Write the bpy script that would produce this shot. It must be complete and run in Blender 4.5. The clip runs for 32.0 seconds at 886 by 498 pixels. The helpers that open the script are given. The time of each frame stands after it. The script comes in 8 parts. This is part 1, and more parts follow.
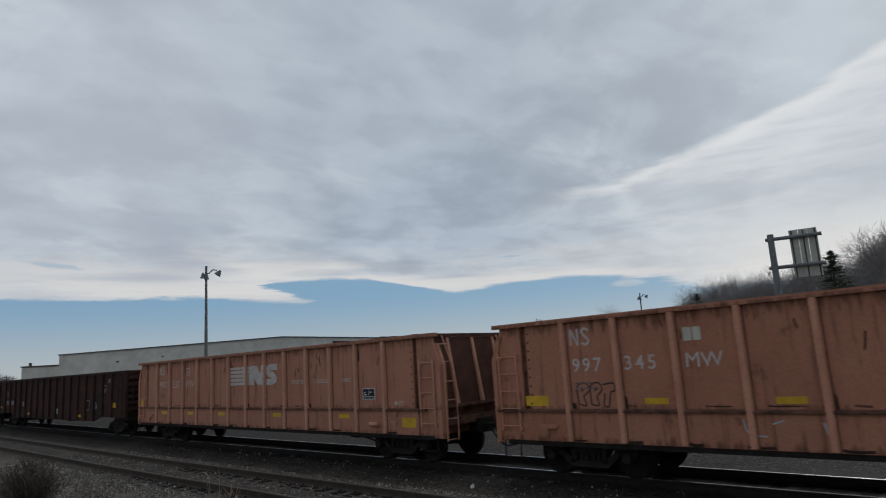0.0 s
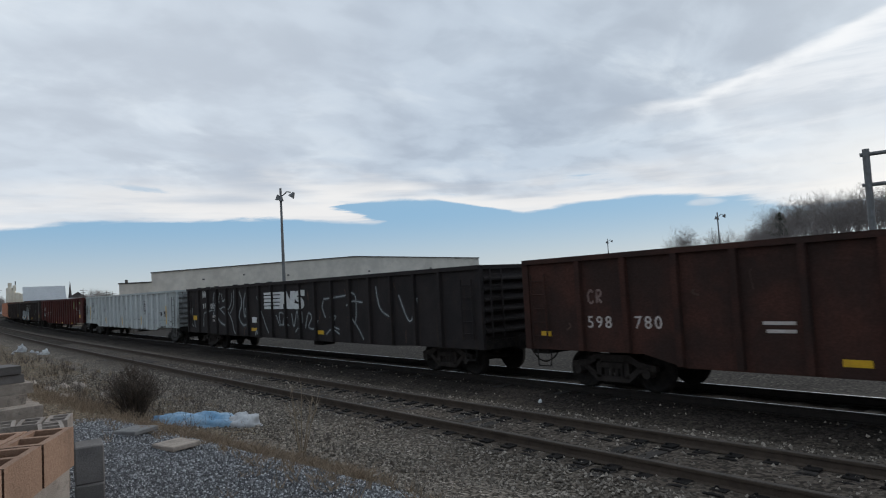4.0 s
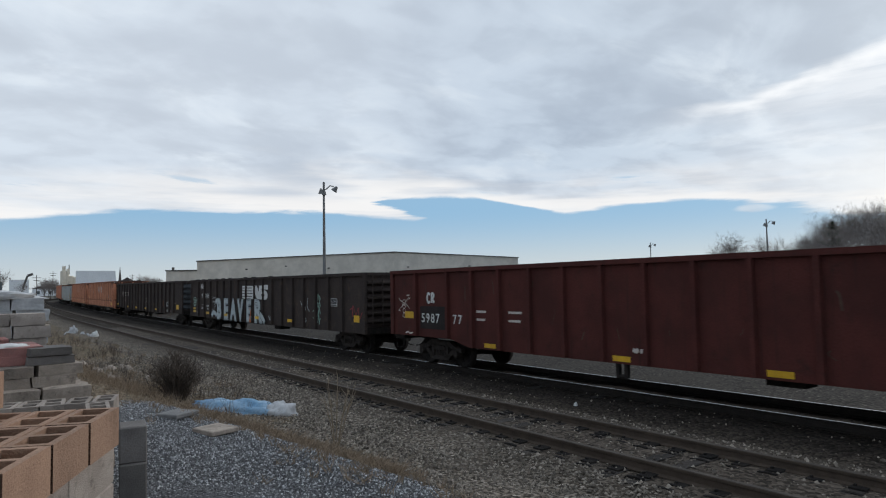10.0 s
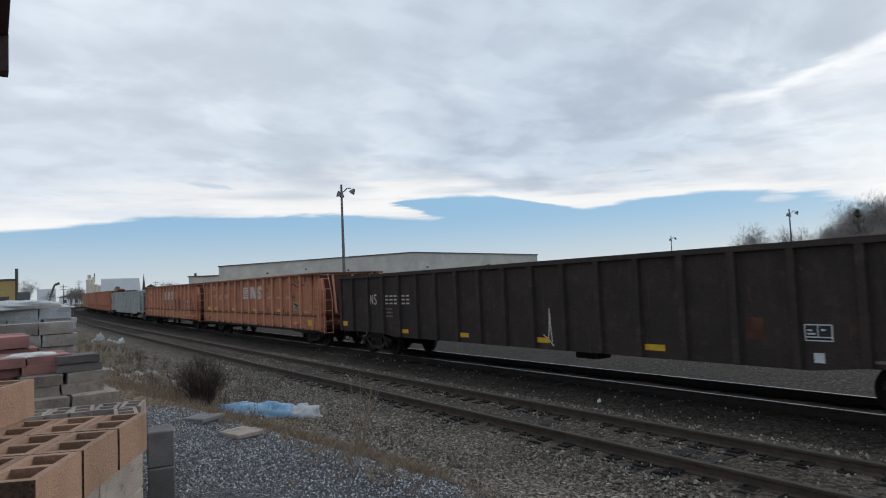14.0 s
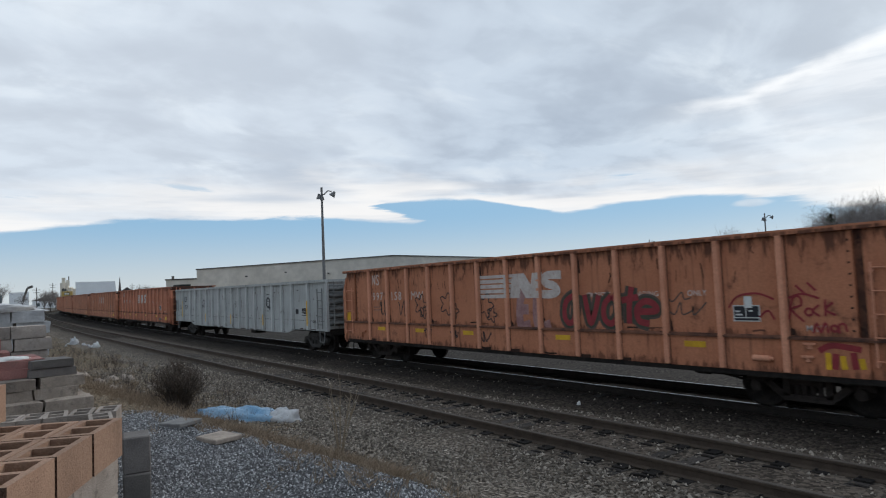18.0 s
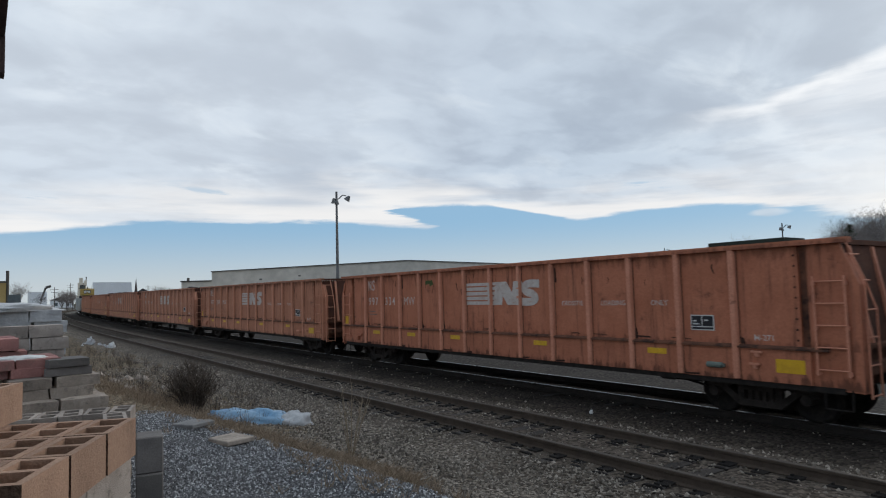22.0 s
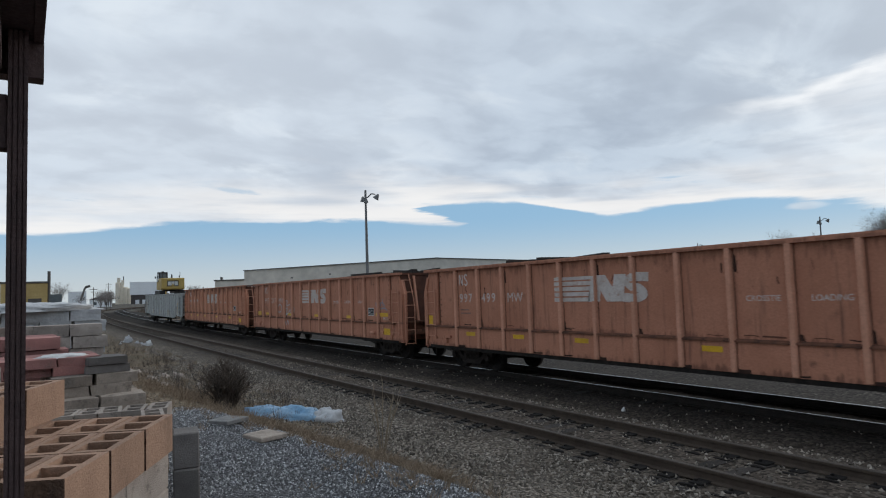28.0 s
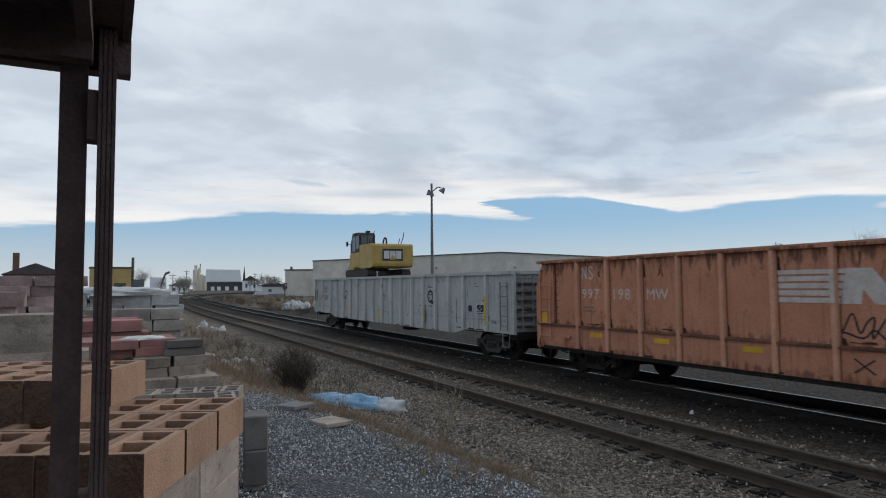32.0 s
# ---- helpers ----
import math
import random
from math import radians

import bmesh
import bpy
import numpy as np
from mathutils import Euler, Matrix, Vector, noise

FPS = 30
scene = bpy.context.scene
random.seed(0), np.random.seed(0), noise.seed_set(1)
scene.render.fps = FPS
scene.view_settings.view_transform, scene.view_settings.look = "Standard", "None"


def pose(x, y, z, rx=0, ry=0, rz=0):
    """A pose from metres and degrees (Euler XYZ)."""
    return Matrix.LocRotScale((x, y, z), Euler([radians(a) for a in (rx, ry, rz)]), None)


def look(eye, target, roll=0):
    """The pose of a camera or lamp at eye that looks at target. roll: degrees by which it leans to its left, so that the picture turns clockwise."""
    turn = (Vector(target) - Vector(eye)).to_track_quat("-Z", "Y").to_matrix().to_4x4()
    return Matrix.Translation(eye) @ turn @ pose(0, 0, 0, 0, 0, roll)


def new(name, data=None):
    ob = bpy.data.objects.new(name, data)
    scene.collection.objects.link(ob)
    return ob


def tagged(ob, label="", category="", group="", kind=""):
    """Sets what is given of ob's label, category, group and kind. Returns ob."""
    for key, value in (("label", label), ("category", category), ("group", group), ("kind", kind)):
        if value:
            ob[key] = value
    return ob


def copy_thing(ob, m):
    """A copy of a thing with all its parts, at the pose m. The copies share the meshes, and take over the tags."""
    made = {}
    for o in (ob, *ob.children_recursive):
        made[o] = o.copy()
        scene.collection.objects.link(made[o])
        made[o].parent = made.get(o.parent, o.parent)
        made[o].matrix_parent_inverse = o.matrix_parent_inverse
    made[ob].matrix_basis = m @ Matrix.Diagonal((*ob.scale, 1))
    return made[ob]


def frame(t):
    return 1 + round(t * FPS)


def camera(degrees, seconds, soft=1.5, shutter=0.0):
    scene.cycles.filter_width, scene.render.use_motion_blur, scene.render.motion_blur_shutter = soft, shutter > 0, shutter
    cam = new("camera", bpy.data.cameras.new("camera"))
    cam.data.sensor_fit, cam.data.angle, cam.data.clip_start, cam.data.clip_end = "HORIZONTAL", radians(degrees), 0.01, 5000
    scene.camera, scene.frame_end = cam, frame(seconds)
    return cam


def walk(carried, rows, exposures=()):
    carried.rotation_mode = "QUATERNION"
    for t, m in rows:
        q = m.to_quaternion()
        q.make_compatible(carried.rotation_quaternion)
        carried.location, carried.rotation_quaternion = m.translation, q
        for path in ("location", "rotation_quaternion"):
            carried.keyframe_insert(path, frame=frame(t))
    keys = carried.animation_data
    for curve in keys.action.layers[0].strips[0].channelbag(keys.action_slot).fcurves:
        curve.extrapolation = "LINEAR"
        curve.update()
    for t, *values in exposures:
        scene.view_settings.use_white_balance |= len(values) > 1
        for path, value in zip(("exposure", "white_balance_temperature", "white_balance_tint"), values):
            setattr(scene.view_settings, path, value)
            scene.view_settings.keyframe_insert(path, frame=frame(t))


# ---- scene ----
EYE = 2.5
cam = camera(69.27, 32.0, soft=1.1, shutter=0.12)
# seconds, yaw, pitch, lean of the hand-held camera, which stands in one spot
TURNS = [
    (0.0, 43.57, 10.05, 3.54),
    (0.5, 44.60, 8.75, 2.53),
    (1.0, 46.02, 7.42, 2.20),
    (1.5, 46.32, 6.87, 2.59),
    (2.0, 46.28, 6.26, 3.15),
    (2.5, 46.65, 5.25, 3.02),
    (3.0, 47.38, 4.29, 2.66),
    (3.5, 48.49, 3.59, 2.87),
    (5.5, 52.29, 3.30, 3.27),
    (6.0, 52.91, 3.38, 3.28),
    (6.5, 53.33, 3.51, 3.19),
    (7.0, 53.59, 3.60, 3.17),
    (7.5, 53.62, 3.69, 2.83),
    (8.0, 53.26, 3.64, 1.64),
    (8.5, 52.88, 3.45, 0.89),
    (9.0, 52.69, 3.25, 0.69),
    (9.5, 52.68, 3.23, 1.21),
    (10.0, 53.08, 3.23, 1.03),
    (10.5, 53.68, 3.18, 1.64),
    (11.0, 54.29, 3.22, 1.87),
    (11.5, 54.86, 3.38, 1.85),
    (12.0, 55.21, 3.55, 2.00),
    (12.5, 55.30, 3.60, 1.99),
    (13.0, 55.32, 3.49, 1.94),
    (13.5, 55.07, 3.39, 2.09),
    (14.0, 54.83, 3.22, 2.44),
    (14.5, 54.58, 3.07, 2.63),
    (16.5, 53.46, 3.24, 2.62),
    (17.0, 53.30, 3.17, 2.65),
    (17.5, 53.19, 3.28, 2.56),
    (18.0, 53.10, 3.43, 2.44),
    (18.5, 53.13, 3.50, 2.19),
    (19.0, 53.33, 3.49, 1.99),
    (19.5, 53.41, 3.53, 1.98),
    (20.0, 53.47, 3.71, 2.14),
    (20.5, 53.46, 3.84, 1.90),
    (21.0, 53.63, 3.88, 1.70),
    (21.5, 53.84, 3.92, 1.59),
    (22.0, 54.26, 3.97, 1.59),
    (22.5, 54.65, 4.09, 1.65),
    (23.0, 55.03, 4.12, 1.53),
    (23.5, 55.36, 4.21, 1.19),
    (24.0, 55.62, 4.21, 1.26),
    (24.5, 55.89, 4.17, 1.41),
    (25.0, 56.04, 4.11, 1.50),
    (25.5, 56.20, 4.00, 1.69),
    (27.5, 56.67, 3.84, 2.11),
    (28.0, 56.88, 3.82, 1.93),
    (28.5, 57.11, 3.87, 1.83),
    (29.0, 57.77, 3.85, 1.85),
    (29.5, 58.83, 3.92, 1.97),
    (30.0, 59.90, 3.98, 2.32),
    (30.5, 60.77, 3.97, 2.35),
    (31.0, 61.53, 3.85, 2.28),
    (31.5, 62.13, 3.65, 1.65),
    (32.0, 62.58, 3.38, 0.49),
]
EXPOSURES = [(0.0, -0.42), (1.0, -0.40), (2.0, -0.28), (3.0, -0.13), (4.5, 0.0), (6.0, 0.10), (7.0, 0.06), (8.0, 0.0), (10.0, 0.05), (12.0, 0.06), (13.0, 0.10), (14.5, 0.08), (17.0, 0.08), (19.0, 0.08), (20.5, 0.02), (22.0, 0.0), (32.0, 0.0)]
walk(cam, [(t, pose(0, 0, EYE, 90 + p, r, y)) for t, y, p, r in TURNS], EXPOSURES)

# ---- sky and light ----
def link(tree, a, b):
    tree.links.new(a, b)


def node(tree, kind, **inputs):
    n = tree.nodes.new(kind)
    for k, v in inputs.items():
        n.inputs[k.replace("_", " ")].default_value = v
    return n


def maths(tree, op, a, b=None, c=None):
    n = tree.nodes.new("ShaderNodeMath")
    n.operation = op
    for i, v in enumerate((a, b, c)):
        if v is None:
            continue
        if isinstance(v, (int, float)):
            n.inputs[i].default_value = v
        else:
            tree.links.new(v, n.inputs[i])
    return n.outputs[0]


def smooth(tree, value, lo, hi, a=0.0, b=1.0):
    n = tree.nodes.new("ShaderNodeMapRange")
    n.interpolation_type = "SMOOTHSTEP"
    tree.links.new(value, n.inputs[0])
    for i, v in enumerate((lo, hi, a, b)):
        n.inputs[i + 1].default_value = v
    return n.outputs[0]


def mixed(tree, fac, a, b, blend="MIX"):
    n = tree.nodes.new("ShaderNodeMix")
    n.data_type, n.blend_type = "RGBA", blend
    for sock, v in ((n.inputs[0], fac), (n.inputs[6], a), (n.inputs[7], b)):
        if isinstance(v, (int, float)):
            sock.default_value = v
        elif isinstance(v, tuple):
            sock.default_value = (*v, 1) if len(v) == 3 else v
        else:
            tree.links.new(v, sock)
    return n.outputs[2]


def way(az, el):
    a, e = radians(az), radians(el)
    return Vector((-math.sin(a) * math.cos(e), math.cos(a) * math.cos(e), math.sin(e)))


SUN_AZ, SUN_EL = 5.0, 24.0
LENS = (26.7, 5.75)
world = bpy.data.worlds.new("sky")
scene.world = world
world.use_nodes = True
w = world.node_tree
w.nodes.clear()
coord = w.nodes.new("ShaderNodeTexCoord").outputs["Generated"]
sep = w.nodes.new("ShaderNodeSeparateXYZ")
link(w, coord, sep.inputs[0])
up = sep.outputs[2]
lift = maths(w, "ADD", maths(w, "MAXIMUM", up, 0.0), 0.22)
flat = w.nodes.new("ShaderNodeCombineXYZ")
link(w, maths(w, "DIVIDE", sep.outputs[0], lift), flat.inputs[0])
link(w, maths(w, "DIVIDE", sep.outputs[1], lift), flat.inputs[1])


def cloud_noise(scale, detail, shift, rough=0.55, distort=0.0, stretch=0.8):
    m = w.nodes.new("ShaderNodeMapping")
    m.inputs[1].default_value = shift
    m.inputs[2].default_value = (0, 0, radians(-50))
    m.inputs[3].default_value = (1, stretch, 1)
    link(w, flat.outputs[0], m.inputs[0])
    n = node(w, "ShaderNodeTexNoise", Scale=scale, Detail=detail, Roughness=rough, Distortion=distort)
    link(w, m.outputs[0], n.inputs["Vector"])
    return n.outputs[0]


big = cloud_noise(1.1, 4, (3.1, 0.7, 0.0))
mid = cloud_noise(2.9, 6, (0.4, 5.2, 0.0), 0.52, 0.45)
small = cloud_noise(6.5, 4, (2.4, 1.2, 0.0), 0.5, 0.25)
body = maths(w, "ADD", maths(w, "ADD", maths(w, "MULTIPLY", big, 0.42), maths(w, "MULTIPLY", mid, 0.42)), maths(w, "MULTIPLY", small, 0.18))
cloud = mixed(w, smooth(w, body, 0.40, 0.585), (0.335, 0.415, 0.53), (0.57, 0.675, 0.795))
cloud = mixed(w, smooth(w, mid, 0.55, 0.70, 0.0, 0.6), cloud, (0.77, 0.855, 0.93))
cloud = mixed(w, smooth(w, small, 0.54, 0.38, 0.0, 0.26), cloud, (0.30, 0.37, 0.47))
dusk = w.nodes.new("ShaderNodeVectorMath")
dusk.operation = "DOT_PRODUCT"
link(w, coord, dusk.inputs[0])
dusk.inputs[1].default_value = way(46, 27)
cloud = mixed(w, smooth(w, dusk.outputs["Value"], 0.86, 1.0, 0.0, 0.28), cloud, (0.365, 0.445, 0.56))
side_glow = w.nodes.new("ShaderNodeVectorMath")
side_glow.operation = "DOT_PRODUCT"
link(w, coord, side_glow.inputs[0])
side_glow.inputs[1].default_value = way(-14, 19)
cloud = mixed(w, smooth(w, side_glow.outputs["Value"], 0.80, 1.0, 0.0, 0.5), cloud, (0.80, 0.87, 0.93))
# brighter cloud towards the hidden sun and in a rim above the clear gap
toward = w.nodes.new("ShaderNodeVectorMath")
toward.operation = "DOT_PRODUCT"
link(w, coord, toward.inputs[0])
toward.inputs[1].default_value = way(SUN_AZ, SUN_EL)
glow = smooth(w, toward.outputs["Value"], 0.70, 1.0)
cloud = mixed(w, maths(w, "MULTIPLY", glow, 0.35), cloud, (0.83, 0.87, 0.90))
thin = w.nodes.new("ShaderNodeVectorMath")
thin.operation = "DOT_PRODUCT"
link(w, coord, thin.inputs[0])
thin.inputs[1].default_value = way(88, 26)
cloud = mixed(w, smooth(w, thin.outputs["Value"], 0.62, 1.0, 0.0, 0.5), cloud, (0.76, 0.81, 0.87))
# azimuth (degrees, + to the left of the line's normal) and elevation in the sky
azim = maths(w, "MULTIPLY", maths(w, "ARCTAN2", maths(w, "MULTIPLY", sep.outputs[0], -1.0), sep.outputs[1]), 57.296)
elev = maths(w, "MULTIPLY", maths(w, "ARCSINE", up), 57.296)
# a bright curved streak where thin cloud parts, with paler cloud hanging below it
wisp_at = w.nodes.new("ShaderNodeCombineXYZ")
link(w, maths(w, "MULTIPLY", azim, 0.085), wisp_at.inputs[0])
link(w, maths(w, "MULTIPLY", elev, 0.62), wisp_at.inputs[1])
wisp_node = node(w, "ShaderNodeTexNoise", Scale=1.0, Detail=6.0, Roughness=0.58, Distortion=0.35)
link(w, wisp_at.outputs[0], wisp_node.inputs["Vector"])
wisp = maths(w, "SUBTRACT", wisp_node.outputs[0], 0.5)
bow = maths(w, "MULTIPLY", maths(w, "SUBTRACT", 33.0, azim), 1 / 16.5)
bow = maths(w, "MULTIPLY", maths(w, "POWER", maths(w, "MAXIMUM", bow, 0.0), 1.5), 3.3)
off_streak = maths(w, "SUBTRACT", elev, maths(w, "ADD", bow, 13.7))
off_streak = maths(w, "ADD", off_streak, maths(w, "ADD", maths(w, "MULTIPLY", maths(w, "SUBTRACT", mid, 0.5), 2.0), maths(w, "MULTIPLY", wisp, 1.6)))
line = maths(w, "MULTIPLY", smooth(w, off_streak, 0.75, -0.15), smooth(w, off_streak, -1.5, -0.1))
line = maths(w, "MULTIPLY", maths(w, "MULTIPLY", line, smooth(w, azim, 36.0, 25.0)), smooth(w, azim, -8.0, 8.0))
line = maths(w, "MULTIPLY", line, smooth(w, small, 0.30, 0.58, 0.45, 1.0))
veil = maths(w, "MULTIPLY", smooth(w, off_streak, -11.0, -2.5), smooth(w, off_streak, 0.5, -0.3))
veil = maths(w, "MULTIPLY", maths(w, "MULTIPLY", veil, smooth(w, azim, 34.0, 15.0)), smooth(w, azim, -30.0, 0.0))
veil = maths(w, "MULTIPLY", veil, smooth(w, wisp, -0.16, 0.10, 0.45, 1.0))
cloud = mixed(w, maths(w, "MULTIPLY", veil, 0.8), cloud, (0.92, 0.95, 0.985))
cloud = mixed(w, maths(w, "MULTIPLY", line, 0.92), cloud, (0.96, 0.98, 1.0))
# the clear gap above the horizon
edge_map = w.nodes.new("ShaderNodeMapping")
edge_map.inputs[3].default_value = (2.0, 2.0, 24)
link(w, coord, edge_map.inputs[0])
edge_noise = node(w, "ShaderNodeTexNoise", Scale=1.7, Detail=4.0, Roughness=0.5)
link(w, edge_map.outputs[0], edge_noise.inputs["Vector"])
# its upper bound climbs and falls round the horizon, and opens in one wide notch
bound = smooth(w, azim, 90.0, 77.0, 5.15, 6.65)
bound = maths(w, "ADD", bound, smooth(w, azim, 76.0, 64.0, 0.0, -0.42))
bound = maths(w, "ADD", bound, smooth(w, azim, 44.0, 34.0, 0.0, 0.40))
bound = maths(w, "ADD", bound, smooth(w, azim, 33.0, 18.0, 0.0, -1.65))
torn = maths(w, "ADD", azim, maths(w, "ADD", maths(w, "MULTIPLY", maths(w, "SUBTRACT", elev, 6.9), -2.6), maths(w, "MULTIPLY", wisp, 9.0)))
notch = maths(w, "MULTIPLY", smooth(w, torn, 44.5, 48.0), smooth(w, torn, 59.0, 55.0))
bound = maths(w, "ADD", bound, maths(w, "MULTIPLY", notch, 1.45))
edge = maths(w, "MULTIPLY", maths(w, "SUBTRACT", elev, bound), 0.01745)
edge = maths(w, "ADD", maths(w, "ADD", edge, 0.117), maths(w, "MULTIPLY", maths(w, "SUBTRACT", edge_noise.outputs[0], 0.5), 0.014))
edge = maths(w, "ADD", edge, maths(w, "MULTIPLY", wisp, 0.042))
rim = maths(w, "MULTIPLY", smooth(w, edge, 0.195, 0.125), smooth(w, edge_noise.outputs[0], 0.62, 0.38, 0.35, 1.0))
cloud = mixed(w, maths(w, "MULTIPLY", rim, 0.9), cloud, (0.92, 0.91, 0.90))
over = smooth(w, edge, 0.112, 0.121)
# the rim is whitest towards the hidden sun
cloud = mixed(w, maths(w, "MULTIPLY", maths(w, "MULTIPLY", smooth(w, azim, 27.0, 14.0), smooth(w, azim, -40.0, -5.0)), smooth(w, elev, 12.5, 7.0, 0.0, 0.75)), cloud, (1.0, 0.99, 0.96))
# small blue holes in the white rim
holes = maths(w, "MULTIPLY", smooth(w, wisp, -0.10, -0.19), smooth(w, edge, 0.175, 0.14, 0.0, 0.6))
over = maths(w, "MULTIPLY", over, maths(w, "SUBTRACT", 1.0, holes))
# a small lens of cloud that hangs in the gap
for laz, lel, half_w, half_h in ((LENS[0], LENS[1], 0.034, 0.0065),):
    offs = w.nodes.new("ShaderNodeVectorMath")
    offs.operation = "SUBTRACT"
    link(w, coord, offs.inputs[0])
    offs.inputs[1].default_value = way(laz, lel)
    sp_ = w.nodes.new("ShaderNodeSeparateXYZ")
    link(w, offs.outputs[0], sp_.inputs[0])
    across_ = maths(w, "ADD", maths(w, "MULTIPLY", sp_.outputs[0], math.cos(radians(laz)) / half_w), maths(w, "MULTIPLY", sp_.outputs[1], math.sin(radians(laz)) / half_w))
    high_ = maths(w, "MULTIPLY", sp_.outputs[2], 1 / half_h)
    ell = maths(w, "ADD", maths(w, "MULTIPLY", across_, across_), maths(w, "MULTIPLY", high_, high_))
    ell = maths(w, "ADD", ell, maths(w, "MULTIPLY", maths(w, "SUBTRACT", small, 0.5), 2.0))
    over = maths(w, "MAXIMUM", over, smooth(w, ell, 1.1, 0.0, 0.0, 0.5))
sky = w.nodes.new("ShaderNodeTexSky")
sky.sky_type, sky.sun_disc = "NISHITA", False
sky.sun_elevation, sky.sun_rotation = radians(SUN_EL), radians(-SUN_AZ)
sky.air_density, sky.dust_density, sky.ozone_density = 1.0, 0.6, 2.0
clear = w.nodes.new("ShaderNodeBackground")
clear.inputs[1].default_value = 0.062
blue = mixed(w, smooth(w, up, 0.0, 0.12), (9.8, 10.9, 11.6), (4.7, 8.2, 11.8))
link(w, mixed(w, 0.85, sky.outputs[0], blue), clear.inputs[0])
grey = w.nodes.new("ShaderNodeBackground")
grey.inputs[1].default_value = 1.0
link(w, cloud, grey.inputs[0])
both = w.nodes.new("ShaderNodeMixShader")
link(w, over, both.inputs[0])
link(w, clear.outputs[0], both.inputs[1])
link(w, grey.outputs[0], both.inputs[2])
link(w, both.outputs[0], w.nodes.new("ShaderNodeOutputWorld").inputs[0])

sun_data = bpy.data.lights.new("sun", "SUN")
sun_data.energy, sun_data.angle, sun_data.color = 1.0, radians(18), (1.0, 0.96, 0.9)
sun = new("sun", sun_data)
sun.matrix_world = look(way(SUN_AZ, SUN_EL) * 100, (0, 0, 0))

# ---- materials ----
MATS = {}


def surface(name, base, other=None, rough=0.75, metal=0.0, scale=3.0, fine=40.0, bump=0.2, vary=0.0, streaks=0.0, stain=None, stain_at=(0.55, 0.75), depth=0.02, spec=0.35, drips=None):
    """A worn surface: two colours in patches, fine grain, optional streaks that run down it and stains."""
    if name in MATS:
        return MATS[name]
    m = bpy.data.materials.new(name)
    m.use_nodes = True
    t = m.node_tree
    b = t.nodes["Principled BSDF"]
    other = other or tuple(c * 0.72 for c in base)
    tc = t.nodes.new("ShaderNodeTexCoord").outputs["Object"]
    info = t.nodes.new("ShaderNodeObjectInfo")
    at = t.nodes.new("ShaderNodeVectorMath")
    at.operation = "MULTIPLY_ADD"
    link(t, info.outputs["Random"], at.inputs[0])
    at.inputs[1].default_value = (37.0, 23.0, 11.0)
    link(t, tc, at.inputs[2])
    n1 = node(t, "ShaderNodeTexNoise", Scale=scale, Detail=6.0, Roughness=0.6)
    n2 = node(t, "ShaderNodeTexNoise", Scale=fine, Detail=4.0, Roughness=0.6)
    link(t, at.outputs[0], n1.inputs["Vector"])
    link(t, at.outputs[0], n2.inputs["Vector"])
    colour = mixed(t, smooth(t, n1.outputs[0], 0.35, 0.68), base, other)
    colour = mixed(t, smooth(t, n2.outputs[0], 0.25, 0.75, 0.0, 0.5), colour, tuple(c * 0.55 for c in base))
    if streaks:
        mp = t.nodes.new("ShaderNodeMapping")
        mp.inputs[3].default_value = (7.0, 7.0, 0.45)
        link(t, at.outputs[0], mp.inputs[0])
        n3 = node(t, "ShaderNodeTexNoise", Scale=1.4, Detail=5.0, Roughness=0.6)
        link(t, mp.outputs[0], n3.inputs["Vector"])
        colour = mixed(t, smooth(t, n3.outputs[0], 0.52, 0.78, 0.0, streaks), colour, stain or tuple(c * 0.3 for c in base))
    if stain:
        n4 = node(t, "ShaderNodeTexNoise", Scale=scale * 2.3, Detail=8.0, Roughness=0.7)
        link(t, at.outputs[0], n4.inputs["Vector"])
        colour = mixed(t, smooth(t, n4.outputs[0], stain_at[0], stain_at[1], 0.0, 0.85), colour, stain)
    # streaks of darkened stain colour, densest at height z0, thinning out by z1
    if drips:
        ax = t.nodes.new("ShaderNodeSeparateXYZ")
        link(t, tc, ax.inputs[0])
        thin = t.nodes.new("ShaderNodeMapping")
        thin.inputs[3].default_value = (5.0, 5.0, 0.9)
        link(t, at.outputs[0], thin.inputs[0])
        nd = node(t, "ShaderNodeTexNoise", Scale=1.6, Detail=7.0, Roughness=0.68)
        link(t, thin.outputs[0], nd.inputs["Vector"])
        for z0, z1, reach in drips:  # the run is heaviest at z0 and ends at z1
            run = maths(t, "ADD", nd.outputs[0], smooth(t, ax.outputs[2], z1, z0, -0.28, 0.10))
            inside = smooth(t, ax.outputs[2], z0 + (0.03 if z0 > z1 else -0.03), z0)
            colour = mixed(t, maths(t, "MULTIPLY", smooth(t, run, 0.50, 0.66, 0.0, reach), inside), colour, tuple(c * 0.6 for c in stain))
    if vary:
        hsv = t.nodes.new("ShaderNodeHueSaturation")
        link(t, colour, hsv.inputs["Color"])
        link(t, maths(t, "MULTIPLY_ADD", info.outputs["Random"], vary * 2, 1 - vary), hsv.inputs["Value"])
        colour = hsv.outputs[0]
    link(t, colour, b.inputs["Base Color"])
    link(t, smooth(t, n2.outputs[0], 0.2, 0.8, max(0.05, rough - 0.12), min(1.0, rough + 0.12)), b.inputs["Roughness"])
    b.inputs["Metallic"].default_value = metal
    b.inputs["Specular IOR Level"].default_value = spec
    if bump:
        bp = node(t, "ShaderNodeBump", Strength=bump, Distance=depth)
        link(t, maths(t, "ADD", n2.outputs[0], maths(t, "MULTIPLY", n1.outputs[0], 0.6)), bp.inputs["Height"])
        link(t, bp.outputs[0], b.inputs["Normal"])
    MATS[name] = m
    return m


